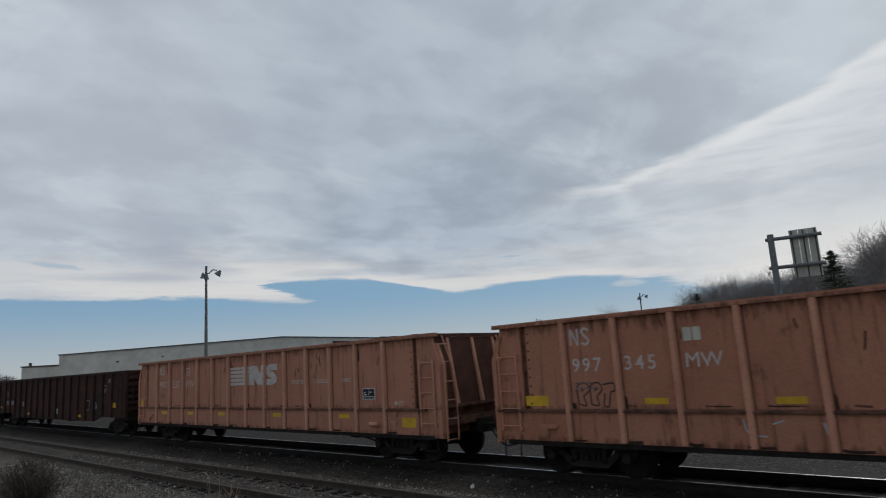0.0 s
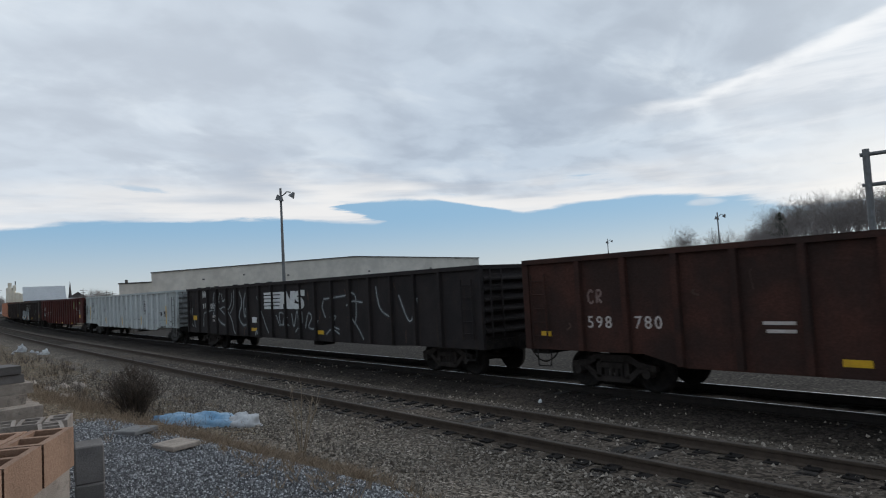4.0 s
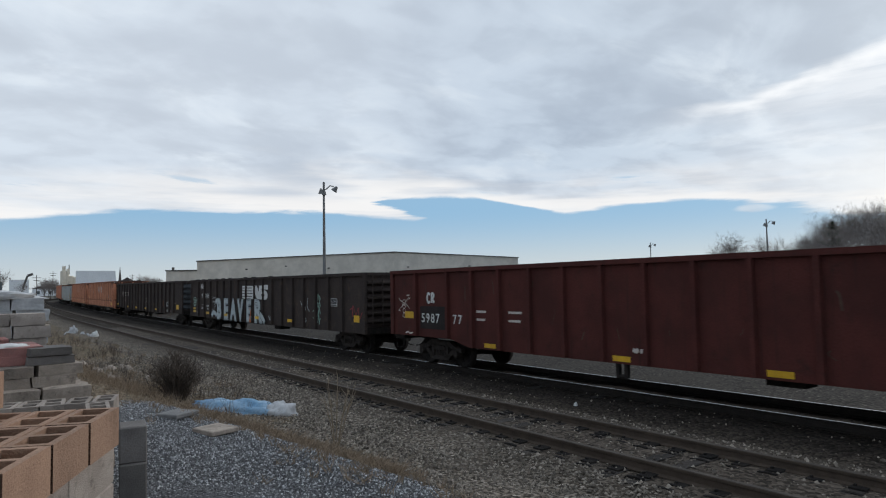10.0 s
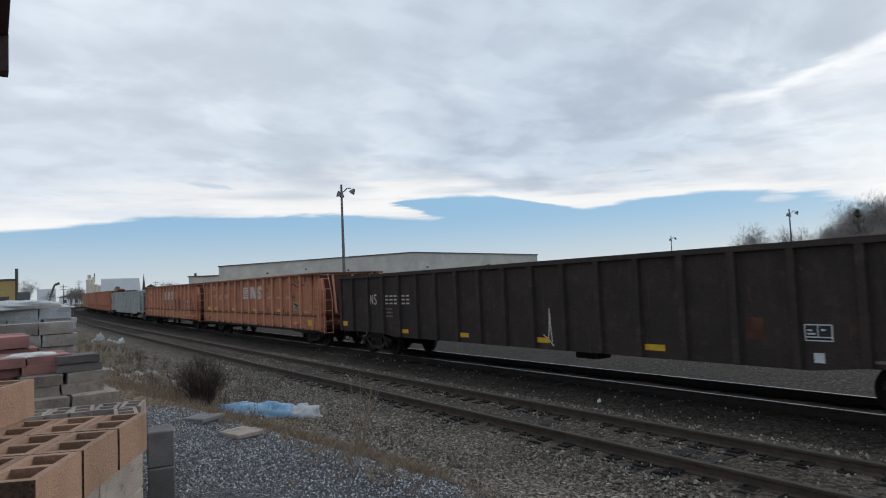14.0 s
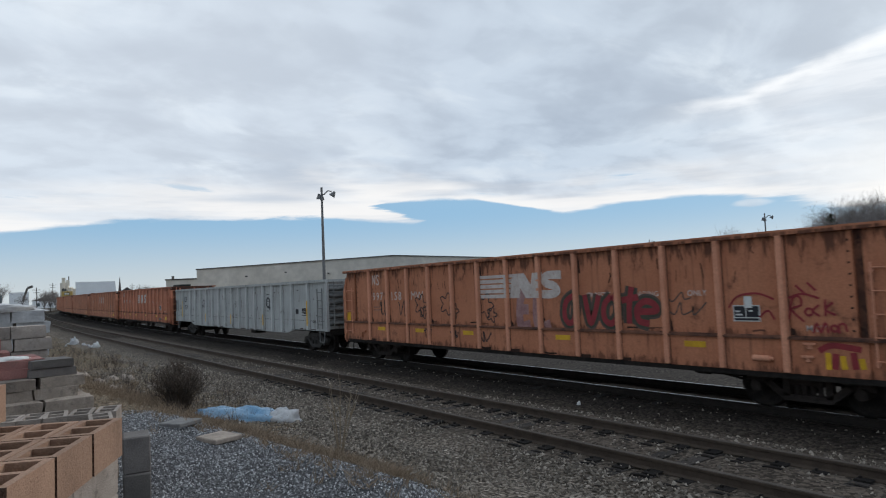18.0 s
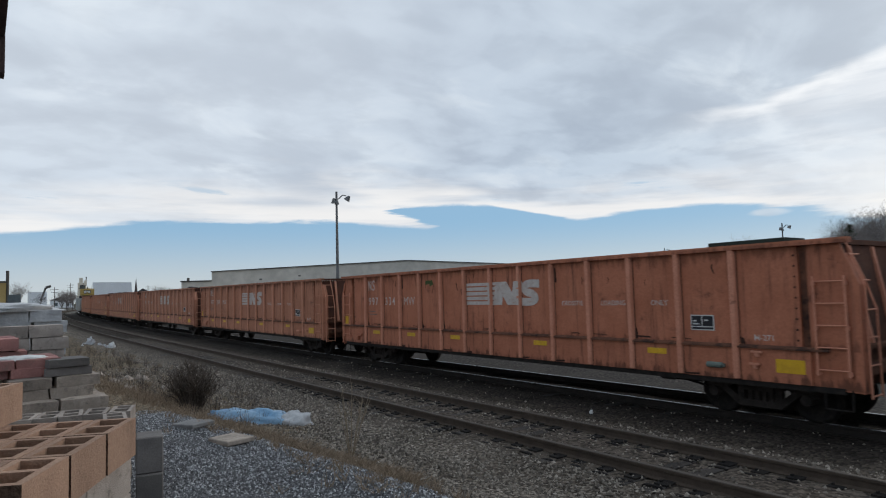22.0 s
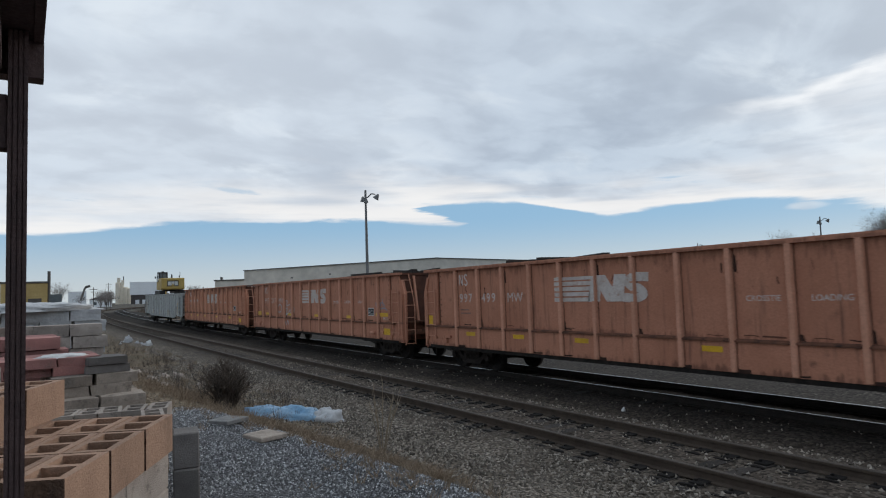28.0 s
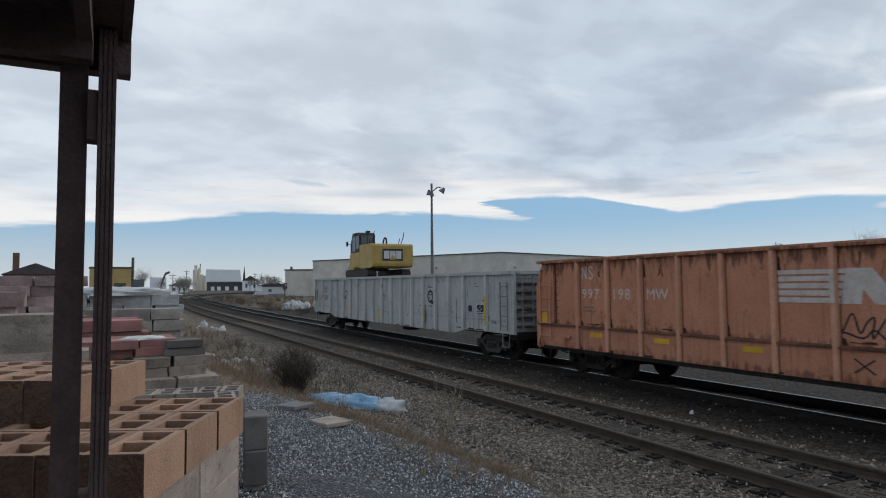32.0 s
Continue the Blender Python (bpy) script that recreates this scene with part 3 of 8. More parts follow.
def build_ground():
    xs = ticks([(-3000, -600, 400), (-600, -170, 40), (-170, -60, 3), (-60, -22, 1.0), (-22, 8, 0.35), (8, 60, 4), (60, 200, 30), (200, 3000, 500)])
    ys = ticks([(-3000, -200, 500), (-200, -20, 30), (-20, -4, 2), (-4, 16, 0.35), (16, 40, 1.5), (40, 200, 6), (200, 600, 60), (600, 3000, 400)])
    vs = []
    for x in xs:
        for y in ys:
            z = ground_height(x, y)
            if -40 < x < 20 and -6 < y < 25:
                z += 0.035 * (noise.noise((x * 0.8, y * 0.8, 0)) + 0.5 * noise.noise((x * 2.6, y * 2.6, 4)))
            vs.append((x, y, z))
    n = len(ys)
    fs = [(i * n + j, (i + 1) * n + j, (i + 1) * n + j + 1, i * n + j + 1) for i in range(len(xs) - 1) for j in range(n - 1)]
    me = bpy.data.meshes.new("ground")
    me.from_pydata(vs, [], fs)
    for m in (LAND, BALLAST, YARDSTONE, DRYGRASS, LOT, SNOW, LAWN, GRIMYSHADE, SILTED, OILSHADE):
        me.materials.append(m)
    for p in me.polygons:
        p.use_smooth = True
        c = p.center
        if c.y > 60 or c.x < -160:
            p.material_index = 0 if c.y < 20 or c.x < -160 else 4
            if c.y > 60 and c.x > -60:
                p.material_index = 6 if math.hypot(c.x, c.y) < 80 else 5
            continue
        s, o = across(c.x, c.y)
        wob = noise.noise((c.x * 0.5, c.y * 0.5, 9.0))
        border = yard_border(c.x) + 0.25 * wob
        if o > 1.9 + 0.3 * wob:
            p.material_index = 3 if c.x < -78 and o > 4 + 2 * wob else 4
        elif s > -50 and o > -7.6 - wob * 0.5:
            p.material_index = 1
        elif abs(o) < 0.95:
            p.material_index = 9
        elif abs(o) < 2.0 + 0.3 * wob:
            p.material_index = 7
        elif abs(o - SIDING_Y + MAIN_Y) < 0.95 + 0.3 * wob:
            p.material_index = 8
        elif o > -7.3 - wob * 0.5:
            p.material_index = 1
        elif c.y > border + 0.55 or c.x > -6.0 and c.y > border:
            p.material_index = 1 if c.x > -11.5 + wob else 3
        elif c.y > border or c.x < -12.5 + wob:
            p.material_index = 3
        else:
            p.material_index = 2
    ob = new("ground", me)
    tagged(ob, "gravel, ballast and dry grass beside the railway tracks", "ground", kind="structure")


YARDSTONE = gravel("blue_grey_crushed_stone", ((0.105, 0.104, 0.108), (0.215, 0.215, 0.222), (0.52, 0.52, 0.525)), 0.023, 1.0, (0.10, 0.103, 0.112))
DRYGRASS = gravel("dry_grass_earth", ((0.185, 0.140, 0.095), (0.26, 0.20, 0.14), (0.36, 0.29, 0.21)), 0.06, 0.7, (0.12, 0.10, 0.065))
LOT = gravel("pale_gravel_lot", ((0.038, 0.033, 0.028), (0.058, 0.051, 0.044), (0.12, 0.108, 0.094)), 0.07, 0.25, (0.043, 0.037, 0.031), 0.008)
SNOW = gravel("patchy_snow", ((0.62, 0.64, 0.68), (0.74, 0.76, 0.79), (0.80, 0.81, 0.83)), 0.8, 0.2, (0.16, 0.14, 0.11), 0.05)
LAWN = gravel("winter_lawn", ((0.10, 0.15, 0.045), (0.13, 0.18, 0.06), (0.17, 0.19, 0.08)), 0.15, 0.4, (0.14, 0.14, 0.07))
build_ground()


# ---- rails and ties ----
def rail_form(side, lo, hi, step, head):
    """head: True for the worn top alone, False for web and foot."""
    if head == "band":
        prof = [(-0.027, -0.003), (-0.025, 0.0015), (0.025, 0.0015), (0.027, -0.003)]
    elif head:
        prof = [(-0.036, -0.012), (-0.034, 0.0), (0.034, 0.0), (0.036, -0.012)]
    else:
        prof = [(-0.036, -0.012), (0.036, -0.012), (0.034, -0.045), (0.009, -0.055), (0.009, -0.14), (0.07, -0.158), (0.07, -0.172), (-0.07, -0.172), (-0.07, -0.158), (-0.009, -0.14), (-0.009, -0.055), (-0.034, -0.045)]
    fm = Form()
    ss = ticks([(lo, -50, step), (-50, hi, 25)])
    k = len(prof)
    for s in ss:
        for a, b in prof:
            p, _ = rail_at(s, side + a)
            fm.v.append((p.x, p.y, p.z + b))
    for i in range(len(ss) - 1):
        for j in range(k):
            fm.f.append((i * k + j, (i + 1) * k + j, (i + 1) * k + (j + 1) % k, i * k + (j + 1) % k))
    return fm


def build_track(name, offset, top, label):
    root = thing(name, label, "railway track", kind="structure")
    for side in (offset - GAUGE / 2, offset + GAUGE / 2):
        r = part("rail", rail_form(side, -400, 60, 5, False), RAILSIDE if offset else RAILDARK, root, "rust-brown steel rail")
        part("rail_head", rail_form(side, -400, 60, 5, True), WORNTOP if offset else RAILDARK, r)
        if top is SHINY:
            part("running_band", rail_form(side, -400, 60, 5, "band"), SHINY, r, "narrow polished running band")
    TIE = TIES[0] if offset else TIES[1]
    tie = Form().box(-0.115, 0.115, -1.3, 1.3, -0.34, -0.172).mesh("tie", TIE)
    # short dark bumps in a row on the near side of each rail
    dash = Form().prism([(-0.15, -0.19), (0.15, -0.19), (0.13, -0.148), (0.02, -0.138), (-0.12, -0.15)], -0.03, 0.03).mesh("rail_anchor", UNDER)
    plate = Form().box(-0.10, 0.10, -0.21, 0.21, -0.18, -0.146).box(-0.07, -0.04, -0.13, -0.09, -0.146, -0.12).box(0.04, 0.07, 0.09, 0.13, -0.146, -0.12).mesh("tie_plate", UNDER)
    rest = Form()
    s, i = 40.0, 0
    while s > -330:
        p, a = rail_at(s, offset + random.uniform(-0.06, 0.06))
        m = Matrix.Translation(p + Vector((0, 0, random.uniform(-0.012, 0.006)))) @ Matrix.Rotation(-a + random.uniform(-0.02, 0.02), 4, "Z")
        if -58 < s < 8:
            ob = part("tie", tie, TIE, root)
            ob.matrix_basis = m
            if offset and s > -20:
                for sd in (-1, 1):
                    part("tie_plate", plate, UNDER, ob, "dark steel tie plate").matrix_basis = Matrix.Translation((random.uniform(-0.03, 0.03), sd * GAUGE / 2, 0))
                    part("rail_anchor", dash, UNDER, ob, "short dark dash beside a rail").matrix_basis = pose(random.uniform(-0.05, 0.05), sd * GAUGE / 2 - 0.34 + random.uniform(-0.04, 0.04), random.uniform(-0.02, 0.004), 0, 0, random.uniform(-8, 8))
        else:
            rest.box(-0.115, 0.115, -1.3, 1.3, -0.34, -0.172, m)
        s -= 0.5
    tagged(part("far_ties", rest, TIE, root), kind="stuff")


build_track("track_main", 0.0, SHINY, "main railway track with shiny worn rail heads")
build_track("track_siding", SIDING_Y - MAIN_Y, WORNTOP, "rusty siding track half sunk in ballast")


# ---- the train ----
TEXTS = {}


def text_mesh(words, size, material, bold=0.0, spread=1.0):
    key = (words, size, material.name, bold, spread)
    if key not in TEXTS:
        cu = bpy.data.curves.new("lettering", "FONT")
        cu.body, cu.size, cu.extrude, cu.offset = words, size, 0.0, bold
        cu.resolution_u, cu.space_character = 3, spread
        ob = new("lettering", cu)
        me = bpy.data.meshes.new_from_object(ob.evaluated_get(bpy.context.evaluated_depsgraph_get()))
        bpy.data.objects.remove(ob)
        me.materials.clear()
        me.materials.append(material)
        TEXTS[key] = me
    return TEXTS[key]


def lettering(words, x, z, size, material, parent, y, bold=0.008, name="lettering"):
    spread = 1.28 if words.isdigit() and len(words) < 5 else 1.0
    ob = part(name, text_mesh(words, size, material, bold, spread), material, parent)
    ob.matrix_basis = Matrix.Translation((x, y, z)) @ Matrix.Rotation(radians(90), 4, "X")
    return ob


def plates(boxes, y, thick=0.006):
    fm = Form()
    for x0, x1, z0, z1 in boxes:
        fm.box(x0, x1, y - thick, y, z0, z1)
    return fm


WHEEL_R = 0.43


def wheel_mesh():
    prof = [(0.0, 0.075), (0.11, 0.075), (0.12, 0.03), (0.33, 0.02), (0.36, 0.06), (0.43, 0.065), (0.435, -0.04), (0.462, -0.055), (0.458, -0.075), (0.36, -0.075), (0.33, -0.02), (0.12, -0.04), (0.0, -0.06)]
    fm = Form()
    for sgn in (1, -1):
        m = Matrix.Translation((0, sgn * GAUGE / 2, 0)) @ Matrix.Rotation(radians(-90 * sgn), 4, "X")
        fm.lathe(prof, 28, m)
        for k in range(3):  # chalked marks and casting lugs on the plate
            a = k * 2.1
            fm.box(-0.02, 0.02, sgn * GAUGE / 2 + sgn * 0.02 - 0.012, sgn * GAUGE / 2 + sgn * 0.02 + 0.012, 0.16, 0.30, Matrix.Rotation(a, 4, "Y"))
    fm.bar((0, -1.0, 0), (0, 1.0, 0), 0.075, 12)
    me = fm.mesh("wheelset", UNDER)
    for p in me.polygons:
        p.use_smooth = True
    return me


DUSTY = surface("dusty_grey_steel", (0.085, 0.08, 0.075), (0.05, 0.047, 0.044), 0.9, 0, 5, 40, 0.3, 0, 0.4, (0.05, 0.045, 0.04), (0.5, 0.7), spec=0.15)


def frame_mesh(sgn, material):
    """Cast side frame of a truck, with its two windows, springs and bearing caps."""
    y0, y1 = sgn * 0.93, sgn * 1.07
    y0, y1 = min(y0, y1), max(y0, y1)
    fm = Form()
    top = [(-1.08, 0.60), (-0.70, 0.66), (-0.45, 0.80), (0.45, 0.80), (0.70, 0.66), (1.08, 0.60), (1.08, 0.47), (0.72, 0.50), (0.42, 0.64), (-0.42, 0.64), (-0.72, 0.50), (-1.08, 0.47)]
    fm.prism(top, y0, y1)
    low = [(-0.78, 0.50), (-0.40, 0.20), (0.40, 0.20), (0.78, 0.50), (0.66, 0.56), (0.34, 0.32), (-0.34, 0.32), (-0.66, 0.56)]
    fm.prism(low, y0, y1)
    for x in (-0.36, 0.36):
        fm.box(x - 0.06, x + 0.06, y0, y1, 0.28, 0.68)
    for x in (-0.2, -0.07, 0.07, 0.2):
        fm.bar((x, (y0 + y1) / 2, 0.30), (x, (y0 + y1) / 2, 0.50), 0.05, 8)
    fm.box(-0.28, 0.28, y0 - 0.02, y1 + 0.02, 0.50, 0.62)
    for x in (-0.88, 0.88):
        fm.bar((x, y0 - 0.02, WHEEL_R), (x, y1 + (0.08 if sgn > 0 else 0), WHEEL_R), 0.11, 12)
        fm.bar((x, y0 - (0.08 if sgn < 0 else 0), WHEEL_R), (x, y1, WHEEL_R), 0.10, 12)
    return fm.mesh("side_frame", material)


WHEELSET = wheel_mesh()
TRUCKSTEEL = surface("brown_grimed_steel", (0.052, 0.043, 0.038), (0.028, 0.023, 0.021), 0.9, 0, 5, 40, 0.3, 0, 0.4, (0.085, 0.072, 0.062), (0.55, 0.75), spec=0.12)
FRAMES = [frame_mesh(-1, TRUCKSTEEL), frame_mesh(1, TRUCKSTEEL)]
DUSTYFRAMES = [frame_mesh(-1, DUSTY), frame_mesh(1, DUSTY)]
BOLSTER = Form().box(-0.22, 0.22, -1.0, 1.0, 0.46, 0.72).box(-0.14, 0.14, -0.35, 0.35, 0.72, 0.82).box(-0.86, 0.86, -0.06, 0.06, 0.50, 0.62).mesh("truck", UNDER)
COUPLER = Form().box(-0.1, 0.66, -0.07, 0.07, 0.80, 0.93).prism([(0.5, -0.16), (0.74, -0.13), (0.80, 0.02), (0.70, 0.05), (0.66, -0.02), (0.58, 0.13), (0.5, 0.15)], 0.74, 0.99, "z").box(-0.06, 0.12, -0.26, 0.26, 0.70, 1.06).mesh("coupler", UNDER)


def hose_mesh():
    pts = smooth_line([(0.42, 0.76), (0.50, 0.64), (0.62, 0.48), (0.76, 0.40), (0.88, 0.39)], 4)
    return Form().tube([(a, -0.30 + 0.30 * a, b) for a, b in pts], 0.021).mesh("air_hose", UNDER)


HOSE = hose_mesh()
WHEELS = []  # (wheelset, its car's place in the train)


def running_gear(car, length, place, frames=FRAMES):
    for sgn in (-1, 1):
        tr = part("truck", BOLSTER, UNDER, car)
        tr.matrix_basis = Matrix.Translation((sgn * (length / 2 - 2.0), 0, 0))
        for fmesh in frames:
            part("side_frame", fmesh, UNDER, tr)
        for x in (-0.88, 0.88):
            ws = part("wheelset", WHEELSET, UNDER, tr)
            ws.matrix_basis = Matrix.Translation((x, 0, WHEEL_R))
            WHEELS.append((ws, x, place))
        turn = Matrix.Rotation(0 if sgn > 0 else math.pi, 4, "Z")
        for nm, me in (("coupler", COUPLER), ("air_hose", HOSE)):
            ob = part(nm, me, UNDER, car)
            ob.matrix_basis = Matrix.Translation((sgn * length / 2, 0, 0)) @ turn


def ladder_form(x, y, z0, z1, width, n, along="x", lean=0.0, r=0.016):
    fm = Form()
    dx, dy = (width / 2, 0) if along == "x" else (0, width / 2)
    for s in (-1, 1):
        fm.bar((x + s * dx, y + s * dy, z0), (x + s * dx + lean, y + s * dy, z1), r * 1.4, 6)
    for i in range(n):
        u = (i + 0.5) / n
        z, o = z0 + (z1 - z0) * u, lean * u
        fm.bar((x - dx + o, y - dy, z), (x + dx + o, y + dy, z), r, 6)
    return fm


def emblem(parent, x, z, w_, h_, y, material):
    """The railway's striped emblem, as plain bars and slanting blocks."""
    root = part("emblem", Form().box(x, x + w_ * 0.43, y - 0.006, y, z + h_ * 0.86, z + h_ * 0.99), material, parent, "worn white striped emblem")
    for i in range(4):
        z0 = z + h_ * (0.01 + 0.212 * i)
        part("stripe", Form().box(x, x + w_ * (0.40 + 0.006 * i), y - 0.006, y, z0, z0 + h_ * 0.155), material, root)
    a, b = x + w_ * 0.385, x + w_ * 0.765
    d = b - a
    bend = Form()
    for p0, p1 in ((0.0, 0.16), (0.62, 0.78)):
        bend.prism([(a + p0 * d, z), (a + (p0 + 0.32) * d, z), (a + (p1 + 0.25) * d, z + h_), (a + (p1 - 0.04) * d, z + h_)], y - 0.006, y)
    bend.prism([(a + 0.12 * d, z + h_), (a + 0.49 * d, z + h_), (a + 0.90 * d, z), (a + 0.52 * d, z)], y - 0.0075, y - 0.0015)
    part("slant_block", bend, material, root)
    c0, k = x + w_ * 0.735, w_ * 0.25
    curl = [(c0 + 0.02 * k, z + 0.15 * h_), (c0 + 0.55 * k, z + 0.13 * h_), (c0 + 0.82 * k, z + 0.26 * h_), (c0 + 0.66 * k, z + 0.46 * h_), (c0 + 0.38 * k, z + 0.54 * h_), (c0 + 0.22 * k, z + 0.72 * h_), (c0 + 0.45 * k, z + 0.87 * h_), (c0 + 1.0 * k, z + 0.86 * h_)]
    part("curl_block", Form().ribbon(curl, h_ * 0.325, y - 0.0085), material, root)
    return root


STROKES = {
    "zig": [(0.0, 0.0), (0.02, 1.0), (0.5, 0.0), (0.52, 1.0)],
    "curl": [(0.50, 0.86), (0.26, 1.0), (0.04, 0.80), (0.26, 0.52), (0.50, 0.24), (0.26, 0.0), (0.02, 0.14)],
    "teeth": [(0.0, 1.0), (0.17, 0.0), (0.34, 0.8), (0.51, 0.0), (0.68, 1.0)],
    "hook": [(0.50, 0.84), (0.26, 1.0), (0.03, 0.72), (0.03, 0.28), (0.26, 0.0), (0.50, 0.16)],
    "flag": [(0.04, 0.0), (0.04, 1.0), (0.42, 0.95), (0.44, 0.58), (0.08, 0.50), (0.5, 0.0)],
}


def emblem_on_posts(parent, posts_, half_post, x, z, w_, h_, y, material):
    """The emblem goes on over the faces of the posts that cross it."""
    for px in posts_:
        u = (px - x) / w_
        if 0.02 < u < 0.36:
            bars = [(0.01 + 0.212 * i, 0.165 + 0.212 * i) for i in range(5)]
        elif 0.36 <= u < 0.74:
            bars = [(0.02, 0.98)] if abs(u - 0.57) > 0.05 else [(0.3, 0.98)]
        elif 0.74 <= u < 0.98:
            bars = [(0.0, 0.28), (0.38, 0.66), (0.72, 1.0)]
        else:
            continue
        part("emblem_patch", plates([(px - half_post, px + half_post, z + a * h_, z + b * h_) for a, b in bars], y, 0.003), material, parent)


def initial_shapes(parent, kinds_, x, z, h, y, material, thick=0.05):
    """The owner's two initials as plain painted strokes; angular ones are mitred bars, round ones bend."""
    for kind in kinds_:
        pts = [(x + a * h, z + b * h) for a, b in STROKES[kind]]
        fm = Form()
        if kind in ("curl", "hook"):
            fm.ribbon(pts, thick, y)
        else:
            for i, (p, q) in enumerate(zip(pts, pts[1:])):
                fm.ribbon([p, q], thick, y - 0.0004 * i)
        part("initial_shape", fm, material, parent, "worn painted initial")
        x += (0.95 if kind == "teeth" else 0.78) * h


def data_panel(parent, x, z, y, w_=0.5, h_=0.3):
    p = part("data_panel", plates([(x, x + w_, z, z + h_)], y), WHITE, parent, "white-framed black data panel")
    part("panel_field", plates([(x + 0.02, x + w_ * 0.47, z + 0.08, z + h_ - 0.02), (x + w_ * 0.51, x + w_ - 0.02, z + 0.08, z + h_ - 0.02), (x + 0.02, x + w_ - 0.02, z + 0.02, z + 0.06)], y - 0.006, 0.003), BLACKINK, p)
    for bx in ((x + 0.05, x + 0.13, z + 0.17, z + 0.20), (x + 0.05, x + 0.18, z + 0.11, z + 0.14), (x + w_ * 0.6, x + w_ * 0.75, z + 0.18, z + 0.21)):
        part("panel_writing", plates([bx], y - 0.009, 0.003), WHITE, p)


# for rust marks and for the shade lines painted beside posts
STAINSHADE = surface("rust_stain_and_shade", (0.17, 0.075, 0.05), (0.11, 0.05, 0.036), 0.9, 0, 6, 60, 0.1, spec=0.1)
RUSTWHITE = surface("rust_stained_white", (0.28, 0.20, 0.175), (0.15, 0.09, 0.075), 0.8, 0, 7, 60, 0.05, 0, 0.3, (0.08, 0.04, 0.032), (0.45, 0.65))
SCUFF = surface("bare_rust_scuff", (0.105, 0.066, 0.050), (0.065, 0.042, 0.034), 0.9, 0, 6, 60, 0.1, spec=0.1)
SAGE = surface("grey_green_paint", (0.19, 0.23, 0.20), (0.13, 0.16, 0.14), 0.7, 0, 5, 40, 0.1)
SCRAPE = surface("rust_scrape", (0.06, 0.034, 0.026), (0.035, 0.023, 0.02), 0.9, 0, 6, 60, 0.1, spec=0.1)


# darker and browner than the side paint
ENDBROWN = surface("dark_brown_end_paint", (0.125, 0.054, 0.035), (0.065, 0.031, 0.023), 0.85, 0, 1.5, 26, 0.15, 0, 0.6, (0.06, 0.035, 0.028), (0.5, 0.72), spec=0.15)


def orange_gondola(place, length, paint, number, label, rnd, emblem_at=8.0, high=False):
    car = thing("gondola_car", label, "rail car", group="train of gondola cars")
    half, top, ledge, low = length / 2, 3.25, 1.38, 0.76
    lit_chalk = POSTLIT[paint.name]
    inner = half - 0.95
    for s in (-1, 1):
        y0, y1 = min(s * 1.44, s * 1.50), max(s * 1.44, s * 1.50)
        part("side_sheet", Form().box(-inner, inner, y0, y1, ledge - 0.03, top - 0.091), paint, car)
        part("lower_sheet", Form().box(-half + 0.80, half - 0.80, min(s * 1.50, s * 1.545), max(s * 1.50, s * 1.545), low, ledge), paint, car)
        for e in (-1, 1):
            xr = sorted((e * (half - 0.955), e * (half - 0.79)))
            # the slot's shade is in the colour of this strip
            part("recess_sheet", Form().box(xr[0], xr[1], min(s * 1.39, s * 1.42), max(s * 1.39, s * 1.42), low, top - 0.091), GRIMESHADE, car, "recessed strip painted dark for its shade")
            panel = [(half - 0.80, low - 0.04), (half - 0.02, low - 0.06), (half, 2.46), (half - 0.20, 2.98), (half - 0.26, top - 0.091), (half - 0.80, top - 0.091)]
            part("corner_panel", Form().prism([(e * x, z) for x, z in panel], y0, y1), paint, car)
            strip = [(half - 0.13, low - 0.04), (half - 0.005, low - 0.06), (half + 0.012, 2.46), (half - 0.19, 2.99), (half - 0.30, 2.99), (half - 0.12, 2.44)]
            part("corner_post", Form().prism([(e * x, z) for x, z in strip], min(s * 1.30, s * 1.535), max(s * 1.30, s * 1.535)), paint, car)
    # each end sheet leans back towards its top, behind three stakes
    for e in (-1, 1):
        lean = [(half - 0.20, 1.46), (half - 0.44, top - 0.10), (half - 0.50, top - 0.10), (half - 0.26, 1.46)]
        part("end_sheet", Form().prism([(e * x, z) for x, z in lean], -1.389, 1.389), ENDBROWN, car, "dark brown leaning end sheet")
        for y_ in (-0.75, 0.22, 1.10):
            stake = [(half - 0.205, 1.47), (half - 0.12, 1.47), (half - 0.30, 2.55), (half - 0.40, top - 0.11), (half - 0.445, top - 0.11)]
            part("end_stake", Form().prism([(e * x, z) for x, z in stake], y_ - 0.045, y_ + 0.045), lit_chalk, car)
        part("end_shelf", Form().box(min(e * (half - 0.26), e * (half - 0.04)), max(e * (half - 0.26), e * (half - 0.04)), -1.29, 1.29, 1.40, 1.459), GRIMESHADE, car, "dark end shelf")
        part("end_wall", Form().box(min(e * (half - 0.28), e * (half - 0.24)), max(e * (half - 0.28), e * (half - 0.24)), -1.38, 1.38, low, 1.399), GRIMESHADE, car)
        part("end_sill", Form().box(min(e * (half - 0.23), e * (half - 0.01)), max(e * (half - 0.23), e * (half - 0.01)), -1.29, 1.29, 0.98, 1.16), GRIMESHADE, car, "dark end sill")
        for y_ in (-1.22, 0.98):
            lad = Form()
            way_up = [(half + 0.05, 0.62), (half + 0.05, 2.46), (half - 0.15, 2.99)]
            back = [(half + 0.05, 0.62), (half + 0.05, 2.05), (half - 0.10, 2.55), (half - 0.35, top - 0.06)]
            for yy, line_ in ((y_ - 0.2, way_up), (y_ + 0.2, back)):
                for (xa, za), (xb, zb) in zip(line_, line_[1:]):
                    lad.bar((e * xa, yy, za), (e * xb, yy, zb), 0.018, 6)
